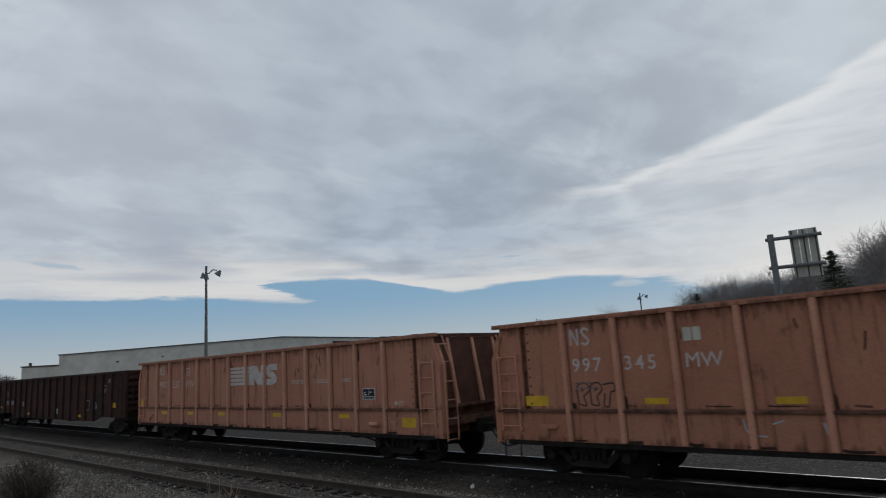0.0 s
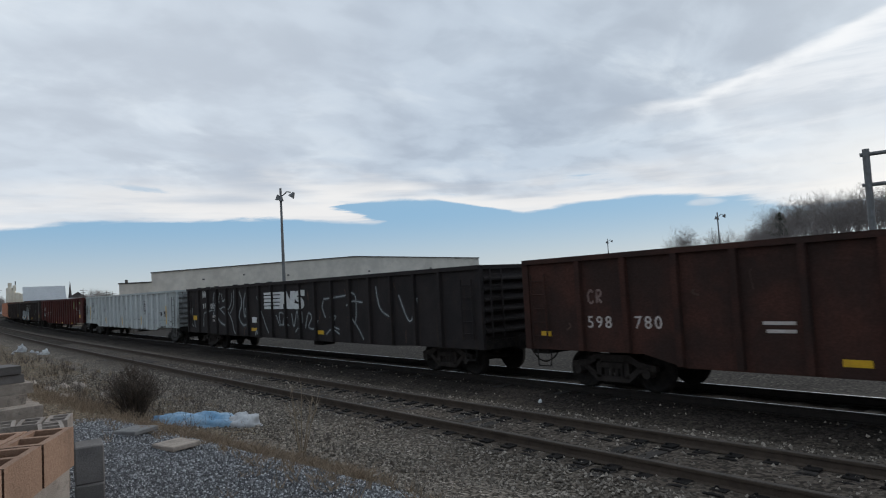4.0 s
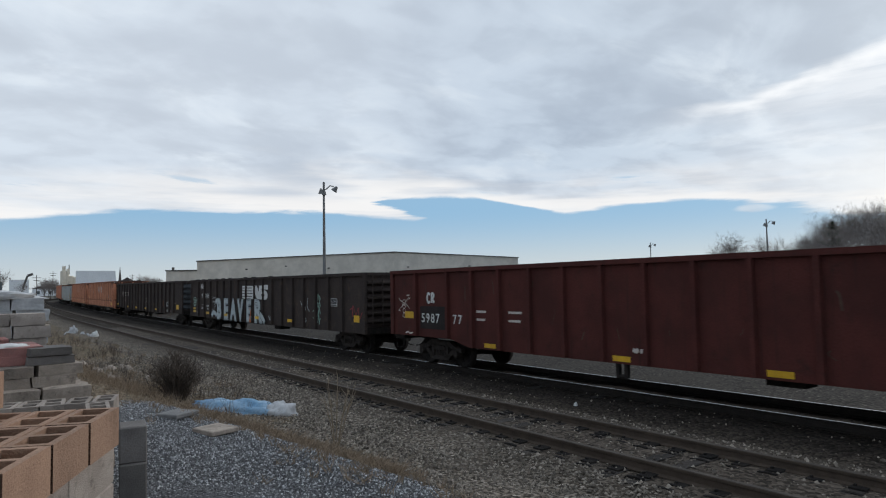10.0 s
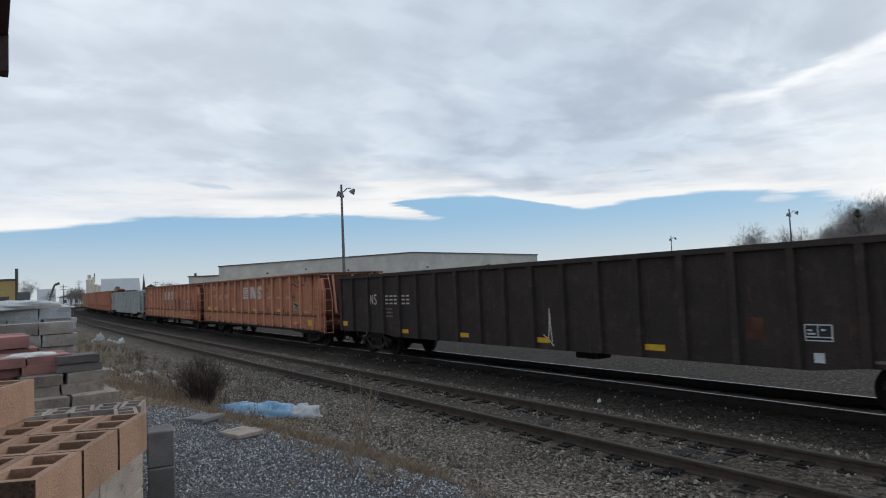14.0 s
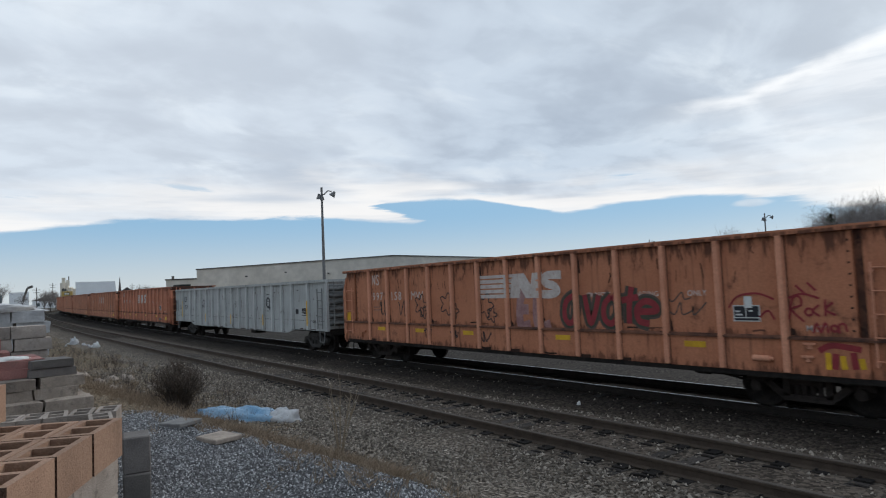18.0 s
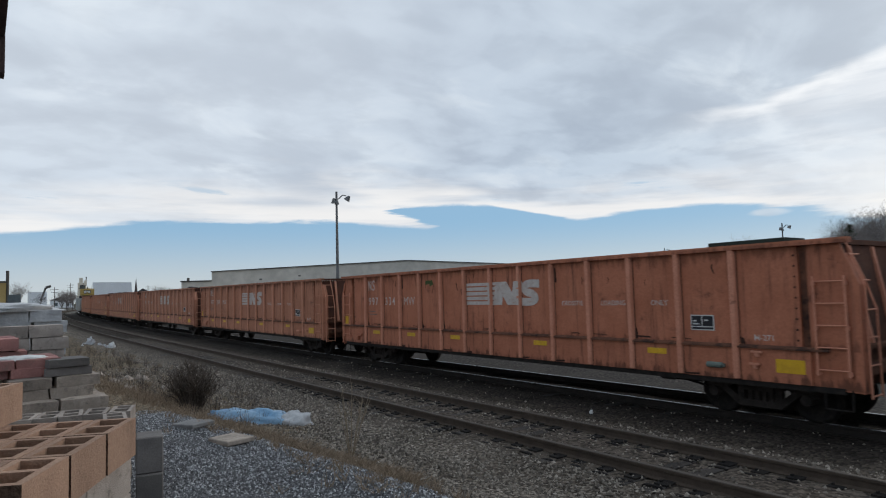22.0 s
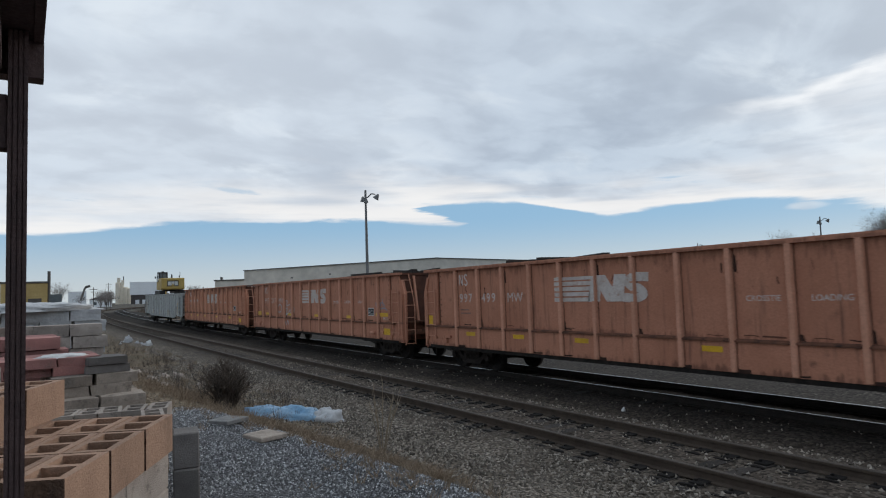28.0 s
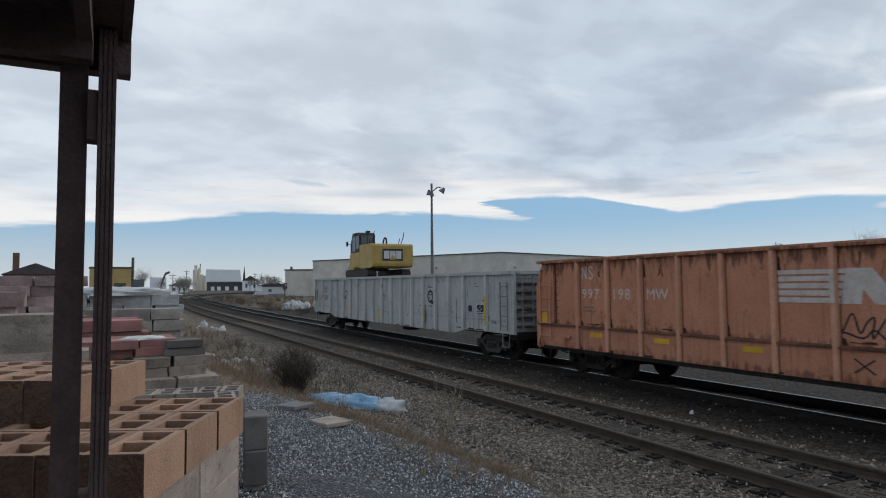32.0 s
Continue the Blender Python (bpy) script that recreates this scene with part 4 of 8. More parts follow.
            for zz, xx in ((0.66, half + 0.05), (1.15, half + 0.05), (1.60, half + 0.05), (2.05, half + 0.05), (2.53, half - 0.03), (2.97, half - 0.17)):
                lad.bar((e * xx, y_ - 0.2, zz), (e * xx, y_ + 0.2, zz), 0.014, 6)
            part("end_ladder", lad, lit_chalk, car, "bent steel end ladder")
        side = Form()
        for xx in (half - 0.69, half - 0.20):
            side.bar((e * xx, -1.56, 0.95), (e * xx, -1.56, 2.62), 0.020, 6)
            for zz in (1.0, 1.75, 2.5):
                side.box(e * xx - 0.03, e * xx + 0.03, -1.57, -1.50, zz - 0.035, zz + 0.035)
        for zz in (1.05, 1.42, 1.79, 2.16, 2.53):
            side.bar((e * (half - 0.69), -1.57, zz), (e * (half - 0.20), -1.57, zz), 0.013, 6)
        part("side_ladder", side, lit_chalk, car)
        step = Form()
        for xx in (half - 0.62, half - 0.2):
            step.bar((e * xx, -1.50, 0.74), (e * xx, -1.52, 0.40), 0.016)
        part("sill_step", step.bar((e * (half - 0.62), -1.52, 0.40), (e * (half - 0.2), -1.52, 0.40), 0.016), UNDER, car)
        studs = Form()
        for k in range(9):
            studs.box(e * (inner - 0.06) - 0.016, e * (inner - 0.06) + 0.016, -1.514, -1.50, 1.50 + k * 0.185, 1.532 + k * 0.185)
        tagged(part("rivets", studs, SCRAPE, car), kind="stuff")
    part("floor", Form().box(-half + 0.29, half - 0.29, -1.38, 1.38, 1.02, 1.10), RUSTY, car)
    part("centre_sill", Form().box(-half + 0.2, half - 0.2, -0.3, 0.3, 0.72, 1.018), UNDER, car)
    for s in (-1, 1):
        rail = Form().box(-half + 0.10, half - 0.10, min(s * 1.42, s * 1.60), max(s * 1.42, s * 1.60), top - 0.09, top)
        part("top_rail", rail, paint, car)
        # ledge colour carries grime and the shadow line under the ledge
        part("side_ledge", Form().prism([(s * 1.50, ledge + 0.03), (s * 1.585, ledge), (s * 1.585, ledge - 0.035), (s * 1.546, ledge - 0.035)], -half + 0.1, half - 0.5, "x"), GRIMESHADE, car)
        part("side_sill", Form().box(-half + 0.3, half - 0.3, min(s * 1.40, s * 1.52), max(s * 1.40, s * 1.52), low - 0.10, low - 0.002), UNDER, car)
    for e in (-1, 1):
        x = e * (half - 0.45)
        part("end_rail", Form().box(x - 0.06, x + 0.06, -1.42, 1.42, top - 0.09, top - 0.003), ENDBROWN, car)
    post = Form().prism([(-0.068, -1.501), (0.068, -1.501), (0.060, -1.570), (0.040, -1.60), (-0.040, -1.60), (-0.060, -1.570)], low + 0.02, top - 0.09, "z").mesh("side_post", lit_chalk)
    # dark strips beside each post paint the shade of its flanks
    flank = Form().box(0.070, 0.090, -1.506, -1.501, ledge + 0.03, top - 0.10).box(0.070, 0.088, -1.551, -1.546, low + 0.02, ledge - 0.05).box(-0.084, -0.070, -1.506, -1.501, ledge + 0.03, top - 0.10).mesh("weld_seam", STAINSHADE)
    smear = [Form().prism([(0.090, z_), (0.090 + w_, z_ - 0.01), (0.090 + w_ * 0.7, z_ + h_), (0.090, z_ + h_ * 1.2)], -1.505, -1.501).mesh("rust_smear", SCRAPE) for z_, w_, h_ in ((1.42, 0.09, 0.10), (1.42, 0.05, 0.20), (2.7, 0.06, 0.30))]
    n = 13
    for k in range(n):
        for s in (0, 1):
            ob = part("side_post", post, lit_chalk, car)
            ob.matrix_basis = Matrix.Translation((-half + 1.93 + k * 1.182, 0, 0)) @ Matrix.Rotation(s * math.pi, 4, "Z")
            part("weld_seam", flank, STAINSHADE, ob, "dark line for the shaded post flank")
            if not s and rnd.random() < 0.75:
                part("rust_smear", smear[k % 3], SCRAPE, ob, "dark rust smear")
    part("air_reservoir", Form().bar((-half + 15.55, -1.60, 1.0), (-half + 15.85, -1.60, 1.0), 0.055, 12).bar((-half + 15.85, -1.60, 1.0), (-half + 15.90, -1.60, 1.0), 0.035, 10), SAGE if paint is ORANGE_C else lit_chalk, car, "small painted cylinder")
    for gx, gz_a in ((-half + 16.42, 1.27), (-half + 16.38, 1.05)):
        part("grab_iron", Form().box(gx, gx + 0.2, -1.60, -1.546, gz_a, gz_a + 0.035).box(gx + 0.06, gx + 0.14, -1.58, -1.546, gz_a - 0.07, gz_a), lit_chalk, car)
    lettering("M-271", -half + 16.45, 1.49, 0.15, FADEDWHITE, car, -1.503, 0.001, "car_code")
    for k in range(13):
        if rnd.random() < 0.7:
            fx = -half + 1.93 + k * 1.182 + rnd.uniform(-0.1, 0.1)
            part("scrape_mark", Form().ribbon([(fx, 0.81), (fx + 0.15, 0.79), (fx + rnd.uniform(0.25, 0.45), 0.80)], rnd.uniform(0.03, 0.08), -1.549), SCRAPE, car)
    part("placard_board", Form().box(-half + 1.25, -half + 1.62, -1.60, -1.55, 1.02, 1.10).box(-half + 1.30, -half + 1.42, -1.62, -1.55, 0.86, 1.02), paint, car)
    part("brake_gear", Form().bar((half - 4.2, -1.0, 0.58), (half - 3.2, -1.0, 0.58), 0.03).box(half - 4.1, half - 3.8, -1.1, -0.8, 0.55, 0.78).bar((half - 4.1, -1.1, 0.7), (half - 3.0, -1.1, 0.5), 0.025), UNDER, car)
    running_gear(car, length, place)
    y = -1.503
    for i, wds in enumerate(number.split()):
        lettering(wds, -half + (2.08, 3.24, 4.45)[i], 2.15, 0.38, FADEDWHITE, car, y, 0.0 if i == 2 else 0.003)
    for k in range(2):
        part("weight_writing", plates([(-half + 2.12, -half + 2.55 + 0.1 * k, 1.90 - 0.10 * k, 1.93 - 0.10 * k)], y, 0.004), RUSTWHITE, car)
    initial_shapes(car, ("zig", "curl"), -half + 2.10, 2.68, 0.33, y, FADEDWHITE, 0.045)
    emblem(car, -half + emblem_at - 0.08, 2.14, 3.06, 0.63, y, FADEDWHITE)
    emblem_on_posts(car, [-half + 1.93 + k * 1.182 for k in range(13)], 0.04, -half + emblem_at - 0.08, 2.14, 3.06, 0.63, -1.6005, FADEDWHITE)
    for i, wds in enumerate(("CROSSTIE", "LOADING", "ONLY")):
        lettering(wds, -half + (11.68, 12.90, 14.25)[i], 2.13, 0.155, FADEDWHITE, car, y, 0.001)
    data_panel(car, -half + 15.18, 1.64, y)
    zr, yr = (1.50, y) if high else (1.13, -1.548)
    for x in ((2.3 if place else 3.6, 5.9, 9.5, 13.1) if high else (2.45, 4.72, 7.12, 10.70, 14.15)):
        part("reflector", plates([(-half + x, -half + x + 0.46, zr, zr + 0.115)], yr), YELLOW, car, "yellow reflector strip")
    part("reflector", plates([(-half + 0.85, -half + 1.42, 1.47, 1.68)] if high else [(-half + 0.22, -half + 0.46, 1.42, 1.72)], y), YELLOW, car)
    if high or paint is not ORANGE_J:
        part("reflector", plates([(half - 1.40, half - 0.90, 0.94, 1.18)], -1.548), YELLOW, car)
    # scrapes and rust runs below the top rail, dents' dark edges along the ledge
    for k in range(rnd.randint(40, 50) if paint is ORANGE_J else rnd.randint(16, 24)):
        x, z = rnd.uniform(-half + 2, half - 2), rnd.uniform(2.55, 3.1)
        run = [(x, z), (x + rnd.uniform(-0.03, 0.03), z - 0.07), (x + rnd.uniform(-0.06, 0.06), z - rnd.uniform(0.12, 0.3))]
        part("scrape_mark", Form().ribbon(run, rnd.uniform(0.012, 0.04), y), STAINSHADE if k % 2 else SCRAPE, car)
    for k in range(rnd.randint(8, 12)):
        x = rnd.uniform(-half + 2, half - 2.5)
        part("scrape_mark", Form().ribbon([(x, 1.47), (x + 0.2, 1.44 + rnd.uniform(0, 0.05)), (x + rnd.uniform(0.2, 0.5), 1.46)], rnd.uniform(0.012, 0.035), y), STAINSHADE if k % 3 else SCRAPE, car)
    return car


def mill_gondola(place, length, paint, label, posts, wide, bottom=0.82, end_low=0.97, top=3.0, end_paint=None, ribs=6, ends=None, flare=0.015, flank=None, post_paint=None, at=None):
    car = thing("gondola_car", label, "rail car", group="train of gondola cars")
    half = length / 2
    side = [(-half + 0.05, end_low), (-half + 3.1, end_low), (-half + 4.0, bottom), (half - 4.0, bottom), (half - 3.1, end_low), (half - 0.05, end_low), (half - 0.05, top - 0.112), (-half + 0.05, top - 0.112)]
    part("side_sheet", Form().prism(side, -1.50, -1.45), paint, car)
    part("side_sheet", Form().prism(side, 1.45, 1.50), paint, car)
    part("end_sheet", Form().box(-half + 0.05, -half + 0.11, -1.449, 1.449, end_low, top - 0.11), paint, car)
    part("end_sheet", Form().box(half - 0.11, half - 0.05, -1.449, 1.449, end_low, top - 0.11), paint, car)
    part("floor", Form().box(-half + 0.12, half - 0.12, -1.448, 1.448, 1.05, 1.12), RUSTY, car)
    part("centre_sill", Form().box(-half + 0.3, half - 0.3, -0.3, 0.3, 0.74, 1.048), UNDER, car)
    for s in (-1, 1):
        part("top_rail", Form().box(-half - 0.02, half + 0.02, min(s * 1.43, s * 1.59), max(s * 1.43, s * 1.59), top - 0.11, top), paint, car)
    for s in (-1, 1):
        part("end_rail", Form().box(min(s * half - s * 0.12, s * half + s * 0.06), max(s * half - s * 0.12, s * half + s * 0.06), -1.43, 1.43, top - 0.10, top - 0.003), paint, car)
        for i in range(ribs):
            step = (top - 1.35) / ribs
            z = 1.15 + i * step
            a, b = s * (half - 0.05), s * (half + 0.10)
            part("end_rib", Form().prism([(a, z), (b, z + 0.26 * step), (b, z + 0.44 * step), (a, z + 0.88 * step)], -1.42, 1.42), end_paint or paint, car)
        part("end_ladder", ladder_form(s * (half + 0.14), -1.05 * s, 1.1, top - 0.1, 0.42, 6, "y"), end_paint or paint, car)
        if paint not in (BLACKFADED, REDPAINT):
            part("side_ladder", ladder_form(s * (half - 0.45), -1.60, 1.62, 2.32, 0.44, 2) if post_paint and s < 0 else ladder_form(s * (half - 0.45), -1.60, 1.05, top - 0.35, 0.42, 5), end_paint if post_paint else paint, car)
        part("sill_step", Form().bar((s * (half - 0.25), -1.5, end_low), (s * (half - 0.28), -1.52, 0.52), 0.017).bar((s * (half - 0.68), -1.5, end_low), (s * (half - 0.65), -1.52, 0.52), 0.017).bar((s * (half - 0.28), -1.52, 0.52), (s * (half - 0.65), -1.52, 0.52), 0.017), end_paint if post_paint else UNDER, car)
        part("end_sill", Form().box(min(s * (half - 0.5), s * half), max(s * (half - 0.5), s * half), -1.4, 1.4, 0.78, 1.02), UNDER, car)
        for ys in (-1, 1):
            part("corner_post", Form().box(min(s * (half - 0.12), s * (half + 0.06)), max(s * (half - 0.12), s * (half + 0.06)), min(ys * 1.44, ys * 1.55), max(ys * 1.44, ys * 1.55), end_low, top - 0.1), paint, car)
    mesh_mid = Form().prism([(-wide / 2 - flare, -1.501), (wide / 2 + flare, -1.501), (wide / 2, -1.60), (-wide / 2, -1.60)], bottom + 0.03, top - 0.11, "z").mesh("side_post", post_paint or paint)
    mesh_end = Form().prism([(-wide / 2 - flare, -1.501), (wide / 2 + flare, -1.501), (wide / 2, -1.60), (-wide / 2, -1.60)], end_low + 0.02, top - 0.11, "z").mesh("side_post", post_paint or paint)
    if at:
        places = at
    elif ends:
        places = [-half + ends[0], half - ends[0]] + [-half + ends[1] + k * (length - 2 * ends[1]) / (posts - 1) for k in range(posts)]
    else:
        places = [-half + 1.6 + k * (length - 3.2) / (posts - 1) for k in range(posts)]
    for x in places:
        me = mesh_mid if abs(x) < half - 3.9 else mesh_end
        for s in (0, 1):
            ob = part("side_post", me, post_paint or paint, car)
            ob.matrix_basis = Matrix.Translation((x, 0, 0)) @ Matrix.Rotation(s * math.pi, 4, "Z")
            # thin dark strips put the shade at a post's foot into colour
            if flank and s == 0:
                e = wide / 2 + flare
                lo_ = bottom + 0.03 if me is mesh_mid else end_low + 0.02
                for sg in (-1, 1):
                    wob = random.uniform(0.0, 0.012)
                    part("weld_seam", Form().prism([(sg * (e + 0.002), lo_), (sg * (e + 0.026 + wob), lo_), (sg * (e + 0.010), 1.9 + wob * 20), (sg * (e + 0.018), top - 0.115), (sg * (e + 0.004), top - 0.115)], -1.505, -1.5015), flank, ob, "dark line for the shaded post flank")
    if not post_paint:
        mark = random.Random(place)
        for k in range(22):
            x, z = mark.uniform(-half + 0.8, half - 0.8), mark.uniform(1.1, top - 0.3)
            run = [(x, z), (x + mark.uniform(-0.05, 0.08), z - 0.06), (x + mark.uniform(-0.1, 0.1), z - mark.uniform(0.1, 0.4))]
            part("scuff_mark", Form().ribbon(run, mark.uniform(0.012, 0.05), -1.503), SCUFF, car)
    part("brake_wheel", Form().lathe([(0.20, -0.015), (0.23, 0), (0.20, 0.015), (0.20, -0.015)], 16, Matrix.Translation((half + 0.18, 0.5, 2.1)) @ Matrix.Rotation(radians(90), 4, "Y")).bar((half + 0.05, 0.5, 2.1), (half + 0.2, 0.5, 2.1), 0.025), UNDER, car)
    part("brake_gear", Form().box(1.0, 1.7, -0.9, -0.4, 0.52, 0.78).bar((-3, -0.7, 0.66), (4, -0.7, 0.66), 0.025), UNDER, car)
    running_gear(car, length, place, DUSTYFRAMES if post_paint else FRAMES)
    return car


def reflectors(car, xs, z, y=-1.503, w_=0.42, h_=0.12):
    for x in xs:
        part("reflector", plates([(x, x + w_, z, z + h_)], y), YELLOW, car, "yellow reflector strip")


def strokes(car, lines, width, y, material, label):
    for i, pts in enumerate(lines):
        part("graffiti_line", Form().ribbon(pts, width, y - 0.0005 * (i % 5)), material, car, label)


def scribble(rnd, x, z, w_, h_, n):
    """A looping sprayed line inside a field."""
    pts = []
    for i in range(n):
        u = i / (n - 1)
        pts.append((x + w_ * u + rnd.uniform(-0.5, 0.5) * w_ / n * 2.2, z + h_ * (0.5 + 0.5 * math.sin(i * 2.4 + rnd.random()))))
    return pts


SMOKE = surface("smoky_spray_paint", (0.12, 0.085, 0.07), (0.08, 0.06, 0.05), 0.8)
rnd = random.Random(5)
TRAIN = []  # car, left end and right end on the line at the start


def put(car, left, right):
    TRAIN.append((car, left, right))
    return car


SPEED = 10.5
SIDE = -1.504

SIGNWHITE = surface("weathered_paper", (0.62, 0.60, 0.47), (0.50, 0.48, 0.38), 0.8)

# A and B: orange tie cars
c = put(orange_gondola(0, 18.2, ORANGE, "997 345 MW", "orange steel gondola car with white lettering and rust marks", rnd, high=True), -9.4, 8.8)
tag = [[(-6.92, 1.50), (-6.95, 1.84), (-6.76, 1.92), (-6.66, 1.78), (-6.80, 1.66), (-6.76, 1.48), (-6.92, 1.50)],
       [(-6.64, 1.50), (-6.64, 1.84), (-6.46, 1.92), (-6.38, 1.78), (-6.50, 1.66), (-6.48, 1.48), (-6.64, 1.50)],
       [(-6.36, 1.88), (-6.12, 1.90), (-6.10, 1.76), (-6.20, 1.72), (-6.26, 1.46), (-6.36, 1.50), (-6.32, 1.72)],
       [(-6.86, 1.76), (-6.80, 1.80)], [(-6.56, 1.76), (-6.50, 1.80)]]
strokes(c, tag, 0.028, SIDE, BLACKINK, "dark outlined tag")
strokes(c, [[(-3.75, 1.25), (-3.68, 1.02), (-3.40, 0.98)], [(-3.30, 1.18), (-3.12, 1.24)], [(-2.55, 1.22), (-2.50, 1.02)], [(-1.60, 0.95), (-1.40, 1.10), (-1.35, 0.98)], [(0.30, 1.15), (0.52, 1.24), (0.40, 1.02)]], 0.025, -1.549, CHALK, "pale chalk marks")
part("door_patch", plates([(-4.62, -4.47, 2.62, 2.86), (-4.44, -4.30, 2.62, 2.86)], SIDE), SIGNWHITE, c, "torn pale paper placard")
c = put(orange_gondola(1, 18.17, ORANGE_B, "997 237 MW", "orange steel gondola car loaded with dark cross-ties", rnd), -29.25, -11.08)
for bx in ((-4.62, -4.30, 2.60, 2.625), (-4.62, -4.30, 2.86, 2.885), (-4.62, -4.597, 2.626, 2.859), (-4.323, -4.30, 2.626, 2.859), (-4.52, -4.40, 2.70, 2.73)):
    part("stencil_frame", plates([bx], SIDE), FADEDWHITE, c)

# C: brown gondola with a beam that sticks out
c = put(mill_gondola(2, 21.8, BROWNBLACK, "dark brown weathered long gondola car with a timber end up", 17, 0.12, 0.67, 0.90), -52.5, -30.7)
lettering("598", -9.16, 1.42, 0.36, FADEDWHITE, c, SIDE, 0.003)
lettering("780", -7.98, 1.42, 0.36, FADEDWHITE, c, SIDE, 0.003)
initial_shapes(c, ("hook", "flag"), -9.1, 1.95, 0.28, SIDE, RUSTWHITE)
part("weight_writing", plates([(-5.4, -4.85, 1.52, 1.58)], SIDE), FADEDWHITE, c)
part("weight_writing", plates([(-5.35, -4.85, 1.38, 1.44)], SIDE), FADEDWHITE, c)
data_panel(c, 6.65, 1.27, SIDE, 0.62, 0.30)
for bx in ((5.8, 6.25, 1.66, 1.685), (5.8, 6.25, 1.2, 1.225), (5.8, 5.82, 1.23, 1.655), (6.23, 6.25, 1.23, 1.655)):
    part("stencil_frame", plates([bx], SIDE), FADEDWHITE, c)
reflectors(c, [-4.2, -0.35, 4.65], 0.86)
reflectors(c, [-10.5], 1.2, w_=0.3, h_=0.12)
reflectors(c, [9.2], 1.35, w_=0.5, h_=0.22)
part("repair_patch", plates([(8.75, 9.3, 2.5, 2.68)], SIDE), SAGE, c)
for bx in ((7.9, 8.5, 2.32, 2.40), (8.2, 8.36, 2.02, 2.2), (8.36, 8.52, 2.1, 2.24), (7.95, 8.3, 1.78, 1.85), (8.15, 8.3, 1.55, 1.66)):
    part("faded_emblem", plates([bx], SIDE), RUSTWHITE, c, "mostly worn-off pale emblem")
part("worn_patch", plates([(1.2, 1.4, 0.97, 1.25)], SIDE), FADEDWHITE, c)

# D: black gondola with sprayed loops
c = put(mill_gondola(3, 21.95, BLACKPAINT, "black gondola car with white sprayed loops on its side", 17, 0.10, 0.76, 0.80), -76.05, -54.1)
lettering("97", -8.95, 1.98, 0.36, WHITE, c, SIDE)
lettering("086", -7.92, 1.98, 0.36, WHITE, c, SIDE)
initial_shapes(c, ("zig", "teeth"), -8.92, 2.52, 0.33, SIDE, WHITE)
emblem(c, -1.95, 1.92, 3.55, 0.68, SIDE, WHITE)
emblem_on_posts(c, [-9.375 + k * 18.75 / 16 for k in range(17)], 0.048, -1.95, 1.92, 3.55, 0.68, -1.6005, WHITE)
reflectors(c, [-10.3], 1.42, w_=0.5, h_=0.22)
reflectors(c, [-3.26, 2.33], 1.0, w_=0.5, h_=0.14)
lettering("184300", -7.72, 1.55, 0.13, FADEDWHITE, c, SIDE - 0.008, 0.001, "weight_writing")
lettering("79700", -7.68, 1.37, 0.13, FADEDWHITE, c, SIDE - 0.008, 0.001, "weight_writing")
part("white_patch", plates([(-3.17, -2.72, 1.36, 1.59)], SIDE - 0.003), WHITE, c)
HAZE = surface("spray_haze", (0.060, 0.062, 0.064), (0.042, 0.043, 0.045), 0.8, 0, 6, 60, 0.05, 0, 0, (0.027, 0.024, 0.023), (0.42, 0.62))
THINSPRAY = surface("thin_white_spray", (0.34, 0.355, 0.36), (0.17, 0.178, 0.18), 0.7, 0, 3, 60, 0.05, 0, 0, (0.06, 0.06, 0.06), (0.5, 0.75))


def sprayed(car, lines, wide=1.0):
    """A soft-edged sprayed line: a wide grey haze under a thin pale core."""
    strokes(car, lines, 0.13 * wide, SIDE, HAZE, "grey spray haze")
    strokes(car, lines, 0.045 * wide, SIDE - 0.004, THINSPRAY, "thin white sprayed line")


sprayed(c, [
    [(-8.9, 1.1), (-8.79, 1.72), (-8.51, 1.79), (-8.15, 1.85), (-7.67, 1.91)],
    [(-7.35, 2.74), (-7.49, 2.56), (-7.54, 2.20), (-7.38, 1.94)],
    [(-6.65, 2.72), (-6.78, 2.58), (-6.83, 2.37), (-6.80, 2.21)],
    [(-6.51, 2.69), (-6.45, 2.51), (-6.39, 2.32), (-6.17, 2.37), (-6.04, 2.58), (-6.03, 2.68)],
    [(-5.31, 2.65), (-5.30, 2.39), (-5.45, 2.14), (-5.70, 1.95), (-5.90, 1.95), (-6.30, 2.05), (-6.72, 1.93)],
    [(-5.08, 2.78), (-5.08, 2.52), (-5.09, 2.30), (-5.21, 2.02), (-5.52, 1.74)],
    [(-6.79, 1.99), (-6.40, 1.81), (-6.00, 1.63)],
    [(-5.78, 1.83), (-5.47, 1.57), (-5.27, 1.29), (-5.17, 1.01), (-4.98, 0.84)],
    [(-7.18, 1.94), (-7.03, 1.87), (-7.01, 1.72), (-7.13, 1.69)],
    [(-7.62, 1.59), (-7.47, 1.88), (-7.29, 2.13)]])
sprayed(c, [
    [(-7.62, 1.59), (-7.41, 1.65), (-7.06, 1.53), (-6.70, 1.35), (-6.31, 1.23), (-6.03, 1.24), (-5.97, 1.34)],
    [(-4.46, 2.73), (-4.31, 2.51), (-4.22, 2.32), (-4.29, 2.03), (-4.48, 1.79), (-4.53, 1.60), (-4.38, 1.39), (-4.09, 1.24), (-3.77, 1.27)],
    [(-3.72, 2.71), (-3.90, 2.46), (-4.01, 2.20), (-4.01, 1.89), (-3.95, 1.63), (-3.79, 1.66), (-3.76, 1.79), (-3.84, 1.99)],
    [(-2.90, 0.84), (-2.77, 1.02), (-2.69, 0.88)]], 1.5)
